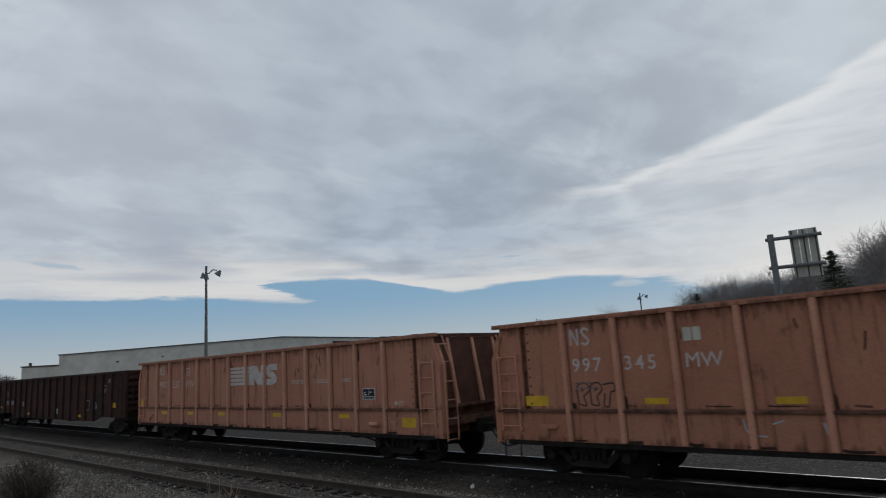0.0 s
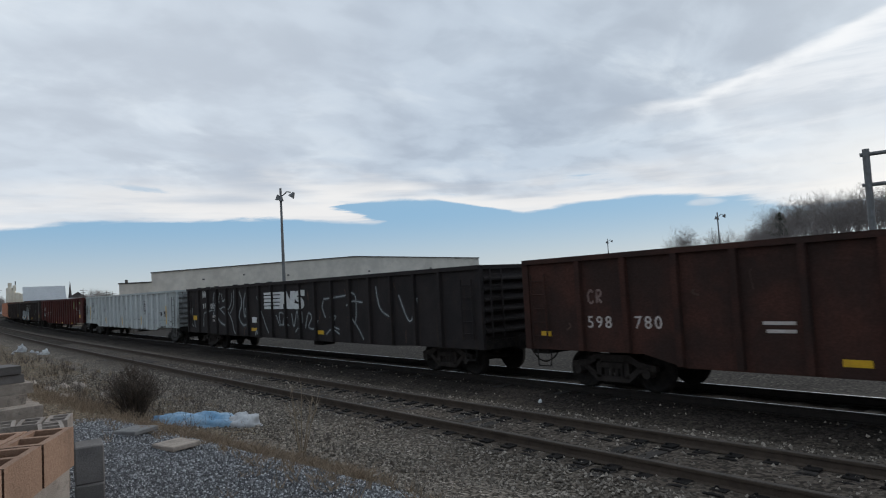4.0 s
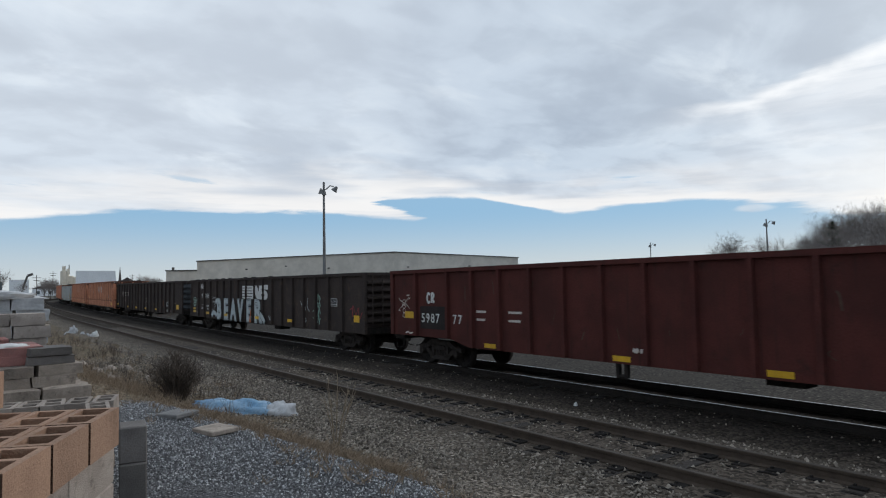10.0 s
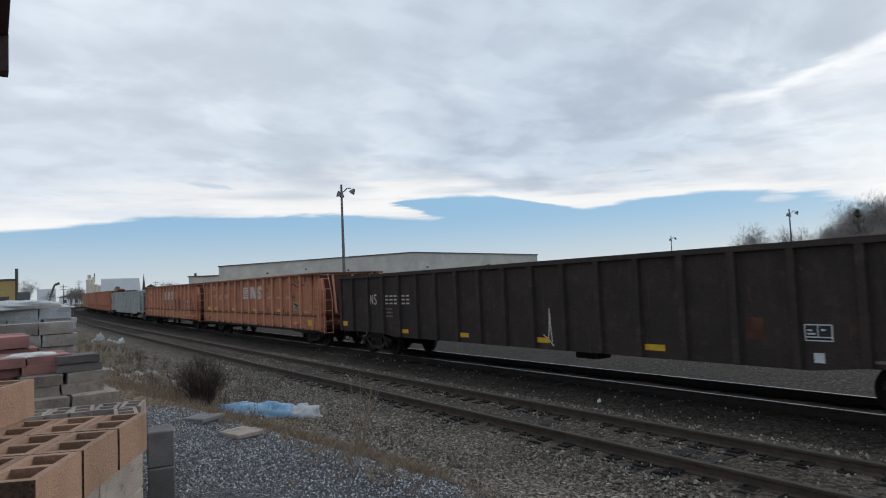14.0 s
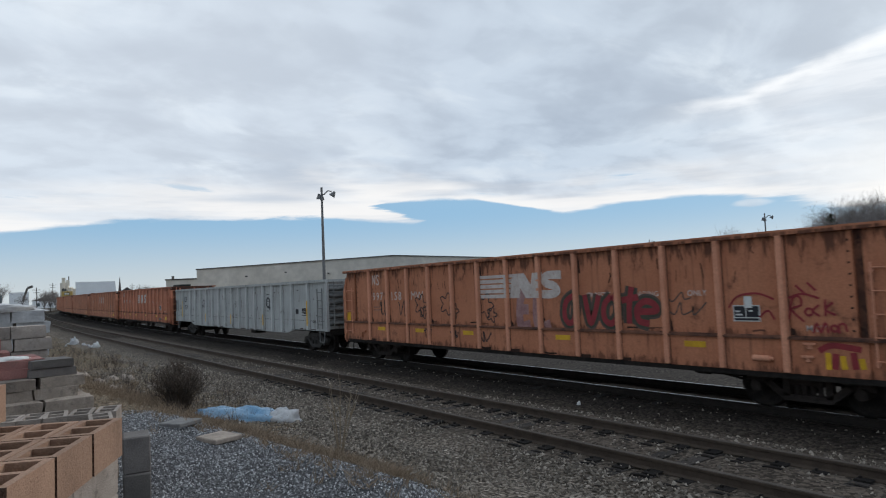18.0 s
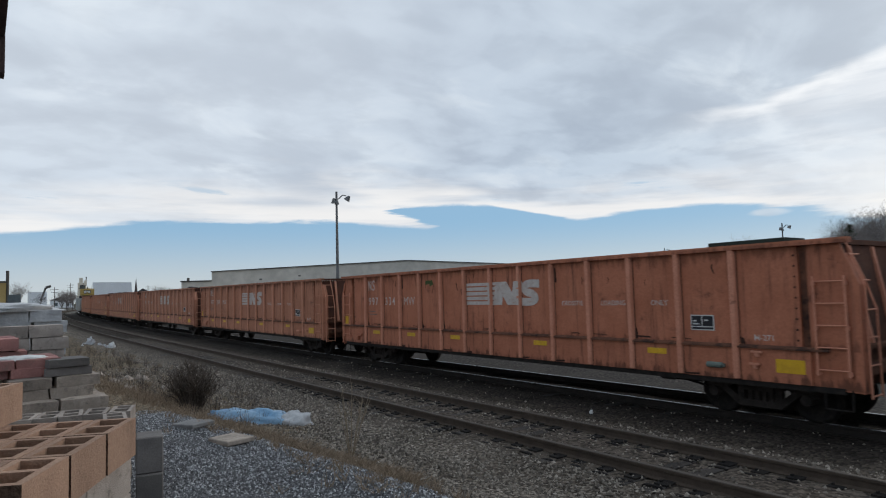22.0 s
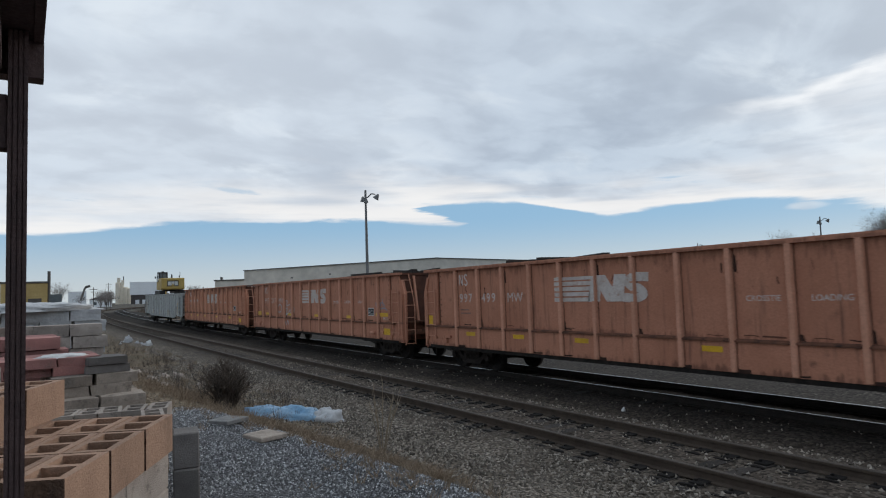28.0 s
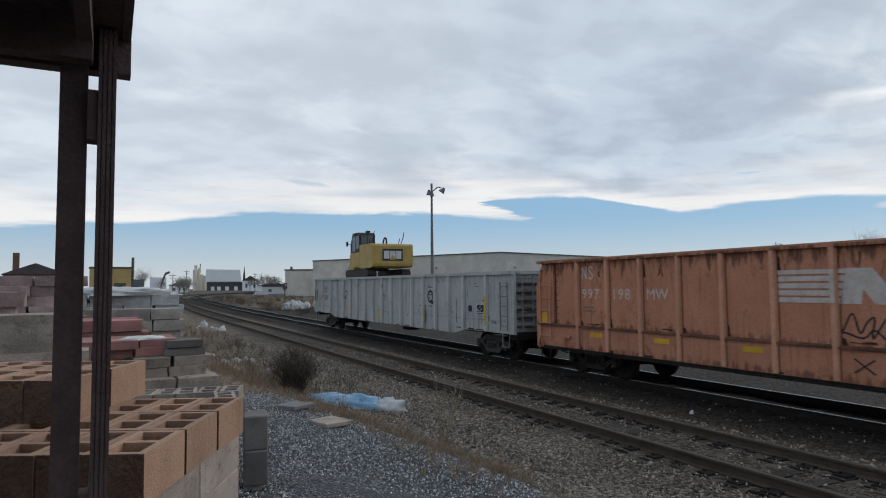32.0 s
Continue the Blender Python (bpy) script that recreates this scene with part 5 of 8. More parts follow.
sprayed(c, [
    [(-2.66, 2.47), (-2.55, 2.26)],
    [(-2.43, 2.19), (-2.34, 1.96), (-2.25, 1.80), (-2.06, 1.57), (-1.86, 1.24), (-1.6, 0.95)],
    [(-0.9, 1.7), (-0.55, 1.25), (-0.6, 1.75), (-0.2, 1.7), (-0.3, 1.35), (0.1, 1.6)],
    [(-0.5, 1.3), (0.2, 1.3)],
    [(0.45, 1.75), (0.6, 1.25), (0.9, 1.85), (1.0, 1.3), (1.25, 1.8), (1.3, 1.4)],
    [(0.7, 1.05), (0.95, 1.2), (1.1, 1.1), (0.95, 0.9)],
    [(1.5, 1.2), (1.75, 1.75), (2.0, 1.6), (1.75, 1.25), (2.2, 1.2), (2.45, 1.5)],
    [(2.9, 2.2), (2.8, 1.95), (3.0, 1.6)],
    [(2.9, 2.25), (3.7, 2.3), (4.4, 2.35)],
    [(3.0, 1.0), (3.4, 1.2), (3.9, 1.05)]])
sprayed(c, [
    [(3.3, 1.6), (3.7, 1.65), (3.45, 1.35), (3.9, 1.2)],
    [(4.4, 2.0), (4.8, 2.15), (5.4, 2.1)],
    [(4.7, 2.45), (5.0, 2.3), (5.0, 1.7), (4.9, 1.4)],
    [(4.5, 1.75), (5.0, 1.35), (5.4, 0.9)],
    [(6.2, 2.6), (6.4, 1.9), (7.0, 1.6)],
    [(7.4, 2.3), (7.9, 1.5), (8.3, 2.2)],
    [(-10.7, 1.9), (-10.55, 1.6), (-10.4, 2.0)],
    [(-10.6, 1.3), (-10.3, 1.1), (-10.15, 1.4), (-10.0, 1.05)]])
for x in (-9.3, -8.1, -7.0, -4.8, -3.6, -2.5, -1.35):
    part("top_lug", Form().box(x - 0.1, x + 0.1, -1.6, -1.46, 3.0, 3.035), BLACKPAINT, c)

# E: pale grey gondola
# for rust runs and for the painted shade beside grey posts
RUSTSHADE = surface("grey_rust_and_shade", (0.17, 0.14, 0.12), (0.26, 0.24, 0.22), 0.9, 0, 5, 40, 0.1, 0, 0, (0.08, 0.055, 0.045), (0.5, 0.7), spec=0.1)


def grey_gondola(place, left, right, number, label, paint=GREYPAINT):
    g = put(mill_gondola(place, right - left, paint, label, 15, 0.13, 0.77, 0.95, flare=0.022, flank=RUSTSHADE, post_paint=DULLPOST if paint is GREYWORN else GREYPOST, end_paint=GREYEND, ends=(1.65, 3.25)), left, right)
    h_ = (right - left) / 2
    lettering("56", -h_ + 0.84, 1.72, 0.40, BLACKINK, g, SIDE, 0.004)
    lettering(number, -h_ + 1.90, 1.72, 0.40, BLACKINK, g, SIDE, 0.004)
    initial_shapes(g, ("hook", "flag"), -h_ + 1.92, 2.18, 0.32, SIDE, BLACKINK)
    lettering("LD LMT", -h_ + 0.84, 1.50, 0.14, SAGE, g, SIDE, 0.001)
    lettering("LT WT", -h_ + 0.86, 1.32, 0.14, SAGE, g, SIDE, 0.001)
    ring = Form()
    n = 28
    for k in range(n):
        a, b = 2 * math.pi * k / n, 2 * math.pi * (k + 1) / n
        cx, cz = h_ - 6.05, 2.10
        vs = [(cx + r * math.cos(q), SIDE, cz + r * math.sin(q)) for q in (a, b) for r in (0.165, 0.26)]
        ring.add(vs, [(0, 1, 3, 2)])
    ring.box(h_ - 6.18, h_ - 5.88, SIDE - 0.004, SIDE, 2.15, 2.19).box(h_ - 6.18, h_ - 6.03, SIDE - 0.004, SIDE, 2.02, 2.06).box(h_ - 5.95, h_ - 5.77, SIDE - 0.004, SIDE, 1.80, 1.92)
    ring.box(h_ - 6.24, h_ - 5.86, SIDE - 0.004, SIDE, 2.46, 2.49).box(h_ - 6.24, h_ - 5.86, SIDE - 0.004, SIDE, 1.70, 1.73)
    part("round_emblem", ring, BLACKINK, g, "black ring emblem")
    arc = [(-h_ + 5.94 + 0.24 * math.cos(q), 2.05 + 0.22 * math.sin(q)) for q in [0.2 + 0.3 * k for k in range(10)]]
    part("small_emblem", Form().ribbon(arc, 0.055, SIDE).box(-h_ + 5.48, -h_ + 6.02, SIDE - 0.004, SIDE, 1.96, 2.01).box(-h_ + 5.48, -h_ + 6.02, SIDE - 0.004, SIDE, 1.86, 1.91).box(-h_ + 5.92, -h_ + 6.06, SIDE - 0.004, SIDE, 2.04, 2.09), BLACKINK, g, "black arc emblem")
    data_panel(g, h_ - 2.35, 1.52, SIDE, 0.5, 0.36)
    part("small_panel", plates([(h_ - 2.95, h_ - 2.68, 1.6, 1.82)], SIDE), BLACKINK, g)
    lettering("G44A", h_ - 1.35, 1.25, 0.14, BLACKINK, g, SIDE, 0.002)
    part("reflector", plates([(h_ - 1.70, h_ - 1.59, 1.15, 2.17)], -1.601), YELLOW, g)
    for rx, rz, rh in ((-h_ + 1.60, 1.26, 1.0), (-h_ + 6.47, 1.04, 0.46), (-h_ + 10.84, 1.0, 0.5), (h_ - 6.55, 1.05, 0.5)):
        part("reflector", plates([(rx, rx + 0.1, rz, rz + rh)], -1.601), YELLOW, g, "yellow reflector strip")
    seal = Form()
    for k in range(n):
        a, b = 2 * math.pi * k / n, 2 * math.pi * (k + 1) / n
        seal.add([(-h_ + 11.40 + r * math.cos(q), SIDE, 2.04 + r * math.sin(q)) for q in (a, b) for r in (0.145, 0.165)], [(0, 1, 3, 2)])
    seal.box(-h_ + 11.36, -h_ + 11.44, SIDE - 0.003, SIDE, 2.0, 2.09)
    part("inspection_mark", seal, BLACKINK, g, "small black circled mark")
    rivets = Form()
    x = -h_ + 0.3
    while x < h_ - 0.3:
        rivets.box(x, x + 0.034, SIDE - 0.008, SIDE, 1.33, 1.362)
        x += 0.19
    tagged(part("rivets", rivets, SCRAPE, g), kind="stuff")
    for k in range(34):
        x, z = rnd.uniform(-h_ + 0.6, h_ - 0.6), rnd.uniform(1.15, 2.8)
        if rnd.random() < 0.5:
            run = [(x, z), (x + rnd.uniform(-0.02, 0.05), z - 0.05), (x + rnd.uniform(-0.05, 0.05), z - rnd.uniform(0.08, 0.28))]
        else:
            run = [(x, z), (x + 0.05, z + rnd.uniform(-0.03, 0.03)), (x + rnd.uniform(0.08, 0.18), z + rnd.uniform(-0.03, 0.03))]
        part("scrape_mark", Form().ribbon(run, rnd.uniform(0.012, 0.045), SIDE), SCRAPE, g)
    if paint is GREYWORN:
        for k in range(22):
            x, z = rnd.uniform(-h_ + 1, h_ - 1), rnd.uniform(2.6, 2.85)
            run = [(x, z), (x + rnd.uniform(-0.12, 0.12), z - 0.1), (x + rnd.uniform(-0.2, 0.2), z - rnd.uniform(0.12, 0.26))]
            part("scrape_mark", Form().ribbon(run, rnd.uniform(0.010, 0.022), SIDE), RUSTSHADE, g)
        for k in range(5):
            x, z = rnd.uniform(-h_ + 3, h_ - 3), rnd.uniform(1.5, 2.4)
            part("rust_run", Form().ribbon([(x, z), (x + 0.02, z - 0.3), (x - 0.01, z - rnd.uniform(0.5, 0.9))], rnd.uniform(0.03, 0.09), SIDE - 0.001), RUSTSHADE, g, "brown rust run")
    for k in range(26):
        x = rnd.uniform(-h_ + 0.3, h_ - 0.8)
        z = 0.795 if abs(x) < h_ - 4.2 else 0.98
        part("scrape_mark", Form().ribbon([(x, z), (x + 0.15, z + 0.015), (x + rnd.uniform(0.25, 0.6), z)], rnd.uniform(0.02, 0.05), SIDE), SCRAPE, g)
    return g


grey_gondola(4, -99.6, -77.8, "247", "long pale grey ribbed gondola car with black lettering")

# F: oxide red gondola
# end ribs and end ladders are much darker than the red sides
REDEND = surface("dark_red_end_paint", (0.038, 0.019, 0.017), (0.024, 0.016, 0.015), 0.9, 0, 2, 30, 0.15, spec=0.12)
MOSSPATCH = surface("yellow_green_patch", (0.30, 0.36, 0.14), (0.20, 0.24, 0.10), 0.8, 0, 6, 40, 0.1, 0, 0, (0.12, 0.07, 0.05), (0.5, 0.7))
c = put(mill_gondola(5, 22.1, REDPAINT, "long oxide-red ribbed gondola car with patched lettering", 17, 0.10, 0.72, 0.92, end_paint=REDEND, at=[-9.62] + [-8.0 + 1.141 * k for k in range(16)]), -123.15, -101.05)
part("number_patch", plates([(-9.44, -8.14, 1.17, 1.86)], SIDE), BLACKPAINT, c)
lettering("5987", -9.38, 1.37, 0.39, WHITE, c, SIDE - 0.007, 0.004)
lettering("77", -7.80, 1.37, 0.38, WHITE, c, SIDE, 0.004)
initial_shapes(c, ("hook", "flag"), -9.06, 1.97, 0.29, SIDE - 0.007, WHITE, 0.075)
doodle = [[(-10.62, 2.06), (-10.45, 1.98), (-10.22, 1.90), (-10.05, 1.78)], [(-10.06, 2.16), (-10.22, 2.02), (-10.44, 1.88), (-10.60, 1.76)]]
doodle += [[(-10.36 + rx * math.cos(a), z + rz * math.sin(a)) for a in [0.63 * k for k in range(11)]] for z, rx, rz in ((1.96, 0.11, 0.09), (1.84, 0.09, 0.06), (1.70, 0.07, 0.07), (1.56, 0.08, 0.07))]
doodle += [[(-10.62, 1.76), (-10.66, 1.70), (-10.56, 1.68)], [(-10.66, 2.12), (-10.58, 2.02)], [(-10.02, 2.12), (-10.10, 2.06)]]
strokes(c, doodle, 0.020, SIDE, FADEDWHITE, "white line doodle")
part("chalk_bar", plates([(-10.20, -10.04, 2.18, 2.215)], SIDE), FADEDWHITE, c)
strokes(c, [[(-10.28, 1.0), (-10.15, 1.03), (-10.02, 0.99), (-9.88, 1.02)]], 0.045, SIDE, FADEDWHITE, "smeared white mark")
strokes(c, [[(-1.52, 1.05), (-1.44, 1.02), (-1.38, 1.06)], [(-1.34, 1.03), (-1.22, 1.03)]], 0.09, SIDE, FADEDWHITE, "smeared white mark")
part("brake_hanger", Form().box(-2.02, -1.94, -1.46, -1.36, 0.40, 0.72).box(-1.80, -1.72, -1.46, -1.36, 0.40, 0.72).bar((-2.0, -1.41, 0.44), (-1.74, -1.41, 0.44), 0.05, 8), UNDER, c)
for bx in ((-6.7, -6.3, 1.72, 1.78), (-6.7, -6.35, 1.5, 1.56), (-5.4, -4.9, 1.72, 1.78), (-5.4, -4.95, 1.5, 1.56)):
    part("weight_writing", plates([bx], SIDE), FADEDWHITE, c)
for k in range(7):
    part("faded_word", plates([(8.02 + k * 0.125, 8.11 + k * 0.125, 2.15, 2.25)], SIDE), RUSTWHITE, c, "worn pale letter block")
for rad, wid in ((0.34, 0.07), (0.20, 0.06)):
    curve = [(8.45 + rad * math.cos(q), 1.78 + rad * math.sin(q)) for q in [-0.4 + 0.33 * k for k in range(9)]]
    part("faded_emblem", Form().ribbon(curve, wid, SIDE), FADEDWHITE, c, "worn arc emblem")
for bx in ((8.0, 8.42, 1.62, 1.68), (8.0, 8.42, 1.74, 1.79), (7.96, 8.12, 1.55, 1.66), (9.5, 9.85, 2.06, 2.10)):
    part("faded_emblem", plates([bx], SIDE - 0.003), RUSTWHITE, c, "worn arc emblem")
part("repair_patch", plates([(7.02, 7.26, 2.12, 2.66)], SIDE), MOSSPATCH, c, "yellow-green patch")
part("repair_patch", plates([(9.45, 9.92, 2.50, 2.66)], SIDE), MOSSPATCH, c, "yellow-green patch")
data_panel(c, 9.38, 1.66, SIDE, 0.54, 0.31)
reflectors(c, [9.42], 1.36, w_=0.5, h_=0.24)
reflectors(c, [-6.4, -2.06, 1.33, 5.97], 0.77, w_=0.47, h_=0.12)
reflectors(c, [-10.31], 1.47, w_=0.49, h_=0.21)

# G: black gondola with big pale letters
THINWHITE = surface("chalky_white_marker", (0.50, 0.50, 0.49), (0.34, 0.34, 0.33), 0.8, 0, 8, 60, 0.05)
c = put(mill_gondola(6, 21.4, BLACKFADED, "black gondola car with big pale sprayed letters", 17, 0.11, 0.78, 0.80), -146.4, -125.0)
lettering("97", -8.62, 1.93, 0.38, WHITE, c, SIDE, 0.004)
lettering("099", -7.88, 1.93, 0.38, WHITE, c, SIDE, 0.004)
initial_shapes(c, ("zig", "teeth"), -8.75, 2.45, 0.30, SIDE, WHITE)
lettering("LDLMT", -8.70, 1.45, 0.135, WHITE, c, SIDE, 0.001)
lettering("LTWT", -8.68, 1.28, 0.135, WHITE, c, SIDE, 0.001)
lettering("184300", -7.73, 1.42, 0.15, WHITE, c, SIDE, 0.001)
lettering("78700", -7.63, 1.25, 0.15, WHITE, c, SIDE, 0.001)
for word, x, z, size in (('"Love when', -6.68, 1.91, 0.165), ('is mental"', -6.62, 1.69, 0.165), ("SOU 2-89", -6.62, 1.26, 0.115), ("JIST.", -6.77, 1.07, 0.165)):
    lettering(word, x, z, size, THINWHITE, c, SIDE, 0.001, "scrawled_words")
strokes(c, [[(-6.31, 1.61), (-6.18, 1.55), (-5.96, 1.38)], [(-6.25, 1.38), (-6.05, 1.52), (-5.94, 1.62)], [(-6.20, 1.60), (-5.93, 1.63), (-6.02, 1.42), (-6.12, 1.55)]], 0.018, SIDE, THINWHITE, "thin white star scrawl")
strokes(c, [[(-9.17, 1.42), (-9.16, 1.2), (-9.15, 0.96)], [(-9.62, 1.06), (-9.35, 1.05)]], 0.022, SIDE, THINWHITE, "thin chalk line")
emblem(c, -1.72, 1.94, 3.5, 0.66, SIDE - 0.002, WHITE)
emblem_on_posts(c, [-9.1 + k * 18.2 / 16 for k in range(17)], 0.053, -1.72, 1.94, 3.5, 0.66, -1.6005, WHITE)
for ch, x, wd in (("B", -5.42, 0.88), ("E", -4.26, 0.95), ("A", -3.16, 0.82), ("V", -2.06, 0.82), ("E", -0.84, 0.86), ("R", 0.24, 1.02)):
    low_ = 0.88
    edge_ = lettering(ch, x - 0.03, low_, 1.42, BLACKINK, c, -1.612, 0.125, "graffiti_outline")
    edge_.matrix_basis = edge_.matrix_basis @ Matrix.Diagonal((wd, 1.0, 1, 1))
    big = lettering(ch, x, low_ + 0.02, 1.42, CHALK, c, -1.616, 0.095, "graffiti_letter")
    big.matrix_basis = big.matrix_basis @ Matrix.Diagonal((wd, 0.98, 1, 1))
    for ink, y_in, wide_ in ((BLACKINK, -1.6175, 0.062), (CHALK, -1.619, 0.045)):
        rim_ = lettering(ch, x, low_ + 0.02, 1.42, ink, c, y_in, wide_, "graffiti_inline" if ink is BLACKINK else "graffiti_letter")
        rim_.matrix_basis = rim_.matrix_basis @ Matrix.Diagonal((wd, 0.98, 1, 1))
lettering("Return", -0.85, 1.86, 0.17, BLACKINK, c, -1.62, 0.002)
tails = [[(0.95, 1.25), (1.25, 1.1), (1.55, 0.86)], [(-6.34, 0.93), (-6.22, 1.08), (-6.0, 1.14), (-5.72, 1.11), (-5.48, 0.96)], [(-5.66, 1.68), (-5.52, 1.80), (-5.20, 1.84)]]
strokes(c, tails, 0.31, -1.6105, BLACKINK, "black letter outline")
strokes(c, tails, 0.23, -1.6135, CHALK, "pale letter tail")
strokes(c, [[(-1.75, 1.7), (-1.9, 1.8), (-1.75, 1.9), (-1.6, 1.8), (-1.75, 1.7)], [(-1.85, 1.68), (-1.7, 1.92), (-1.62, 1.66)], [(0.35, 1.72), (0.5, 1.82), (0.65, 1.72), (0.5, 1.62), (0.35, 1.72)]], 0.025, -1.622, BLACKINK, "thin black doodle")
strokes(c, [[(-0.45, 0.95), (-0.25, 1.25), (-0.4, 1.5)], [(-0.3, 0.9), (-0.2, 1.4)]], 0.06, -1.622, surface("orange_spray_paint", (0.55, 0.16, 0.05), None, 0.7), "orange doodle")
loops = [[(-10.0 + dx + rx * math.cos(a), z + rz * math.sin(a)) for a in [0.63 * k for k in range(11)]] for dx, z, rx, rz in ((0.0, 1.86, 0.30, 0.09), (-0.05, 1.72, 0.24, 0.10), (0.08, 1.66, 0.26, 0.15), (-0.02, 1.54, 0.28, 0.10), (0.10, 1.80, 0.18, 0.13), (0.0, 1.46, 0.24, 0.05))]
loops += [[(-10.35, 1.84), (-10.1, 1.95), (-9.85, 1.97)], [(-9.62, 1.82), (-9.45, 1.90), (-9.34, 1.80), (-9.50, 1.76), (-9.62, 1.82)], [(-10.2, 1.92), (-10.12, 1.60)], [(-9.9, 1.94), (-9.86, 1.52)]]
strokes(c, loops, 0.020, SIDE, SPRAYGREEN, "mint scribble")
strokes(c, [scribble(rnd, 1.75, 0.9, 0.45, 0.3, 6), [(5.3, 1.9), (5.5, 1.6), (5.45, 1.4)], [(5.5, 1.25), (5.6, 1.05)]], 0.04, SIDE, CHALK, "small pale tag")
strokes(c, [[(5.75, 2.1), (5.55, 1.85), (5.8, 1.6), (5.55, 1.35), (5.85, 1.15), (5.6, 0.95)], [(6.0, 2.05), (5.95, 1.7), (6.15, 1.5)]], 0.035, SIDE, CHALK, "pale scrawled tag")
for q_ in range(4):
    strokes(c, [scribble(rnd, 6.55, 1.0 + 0.3 * q_, 0.65, 0.34, 10)], 0.035, SIDE - 0.001, SPRAYGREEN, "faded mint tag")
strokes(c, [scribble(rnd, 9.6, 1.3, 0.9, 0.5, 9)], 0.035, SIDE, SPRAYRED, "rusty red tag")
reflectors(c, [-10.28], 1.24, w_=0.48, h_=0.10)
reflectors(c, [-10.28], 1.06, w_=0.48, h_=0.11)
reflectors(c, [-7.70], 1.01, SIDE, 0.48, 0.13)
reflectors(c, [-4.14, 0.35, 4.2], 1.0, -1.624, 0.5, 0.13)
part("orange_patch", plates([(-0.42, -0.18, 0.80, 0.95)], -1.624), surface("orange_spray_paint", (0.55, 0.16, 0.05), None, 0.7), c, "small orange sprayed square")
reflectors(c, [9.9], 1.2, w_=0.4, h_=0.25)
data_panel(c, 8.1, 1.75, SIDE, 0.5, 0.3)
for x in (-9.3, -8.2, -7.0, -5.75, -4.6, -3.5, -1.2, -0.1, 2.1):
    part("top_lug", Form().box(x - 0.1, x + 0.1, -1.6, -1.46, 3.0, 3.035), BLACKPAINT, c)

# H: plain black gondola, lighter at its ribbed end
c = put(mill_gondola(7, 22.0, BLACKFADED, "black weathered gondola car with a grey ribbed end", 17, 0.13, 0.76, 0.86, end_paint=surface("grey_black_paint", (0.085, 0.092, 0.098), (0.055, 0.058, 0.062), 0.8, 0, 2, 30, 0.15, spec=0.15), ribs=5, at=[9.04 - 1.107 * k for k in range(17)] + [-9.9]), -170.5, -148.5)
reflectors(c, [9.6], 1.12, w_=0.55, h_=0.30)
reflectors(c, [-10.9], 1.05, w_=0.4, h_=0.18)
reflectors(c, [-6.5, -3.15, 0.2, 3.6], 0.92, w_=0.5, h_=0.13)
data_panel(c, 6.95, 1.27, SIDE, 0.46, 0.29)
part("white_patch", plates([(7.08, 7.25, 0.90, 1.07)], SIDE), WHITE, c)
part("rust_patch", plates([(5.90, 6.24, 1.25, 1.66)], SIDE), ENDBROWN, c, "square rust-brown patch")
initial_shapes(c, ("zig", "curl"), -8.56, 1.90, 0.34, SIDE, FADEDWHITE)
for bx in ((-7.46, -7.27), (-7.17, -6.97), (-6.87, -6.67), (-6.35, -6.16), (-6.06, -5.87)):
    for z0 in (1.90, 2.03, 2.16):
        part("number_bar", plates([(bx[0], bx[1], z0, z0 + 0.05)], SIDE), FADEDWHITE, c, "worn pale number stroke")
for z0 in (1.45, 1.58, 1.71):
    part("weight_writing", plates([(-7.44, -7.02, z0, z0 + 0.05)], SIDE), RUSTWHITE, c)
part("weight_writing", plates([(9.0, 9.5, 1.50, 1.53)], SIDE), RUSTWHITE, c)
part("weight_writing", plates([(8.0, 8.3, 0.95, 1.0)], SIDE), RUSTWHITE, c)
strokes(c, [[(0.66, 1.0), (0.72, 1.35), (0.74, 1.79)], [(0.80, 0.95), (0.77, 1.3), (0.74, 1.79)], [(0.5, 1.12), (0.66, 1.02), (0.85, 0.86)]], 0.035, SIDE, FADEDWHITE, "pale sprayed arrow")

# I and J: orange tie cars with tags
c = put(orange_gondola(8, 18.25, ORANGE_J, "997 232 MW", "faded orange gondola car with dark drips under its rail", rnd, high=True), -190.65, -172.4)
strokes(c, [scribble(rnd, 5.8, 2.6, 1.6, 0.3, 6)], 0.05, SIDE, BLACKINK, "dark drips")
c = put(orange_gondola(9, 18.2, ORANGE_J, "997 158 MW", "faded orange gondola car covered in dark tags", rnd), -210.55, -192.35)
def ring(x, z, r):
    return [(x + r * math.cos(a), z + r * math.sin(a)) for a in [2 * math.pi * k / 10 for k in range(11)]]


def flower(x, z, r):
    return [(x + r * (1 + 0.35 * math.cos(5 * a)) * math.cos(a), z + r * (1 + 0.35 * math.cos(5 * a)) * math.sin(a)) for a in [2 * math.pi * k / 22 for k in range(23)]]
strokes(c, [scribble(rnd, -6.6, 1.6, 0.5, 0.6, 9), scribble(rnd, -5.4, 1.6, 0.6, 0.55, 7), flower(-4.1, 1.98, 0.26), flower(-3.95, 1.75, 0.16), flower(-2.75, 2.0, 0.26), flower(-2.4, 1.8, 0.17), flower(-1.0, 1.95, 0.26), flower(-0.75, 1.7, 0.16)], 0.035, SIDE, BLACKINK, "black outlined flower tag")
strokes(c, [scribble(rnd, -4.0, 0.95, 0.5, 0.32, 7), scribble(rnd, -2.6, 0.95, 0.45, 0.32, 7), scribble(rnd, -1.3, 0.95, 0.5, 0.32, 7)], 0.04, -1.55, BLACKINK, "small black tag")
OLIVE = surface("olive_spray_outline", (0.075, 0.075, 0.05), (0.05, 0.05, 0.038), 0.8)
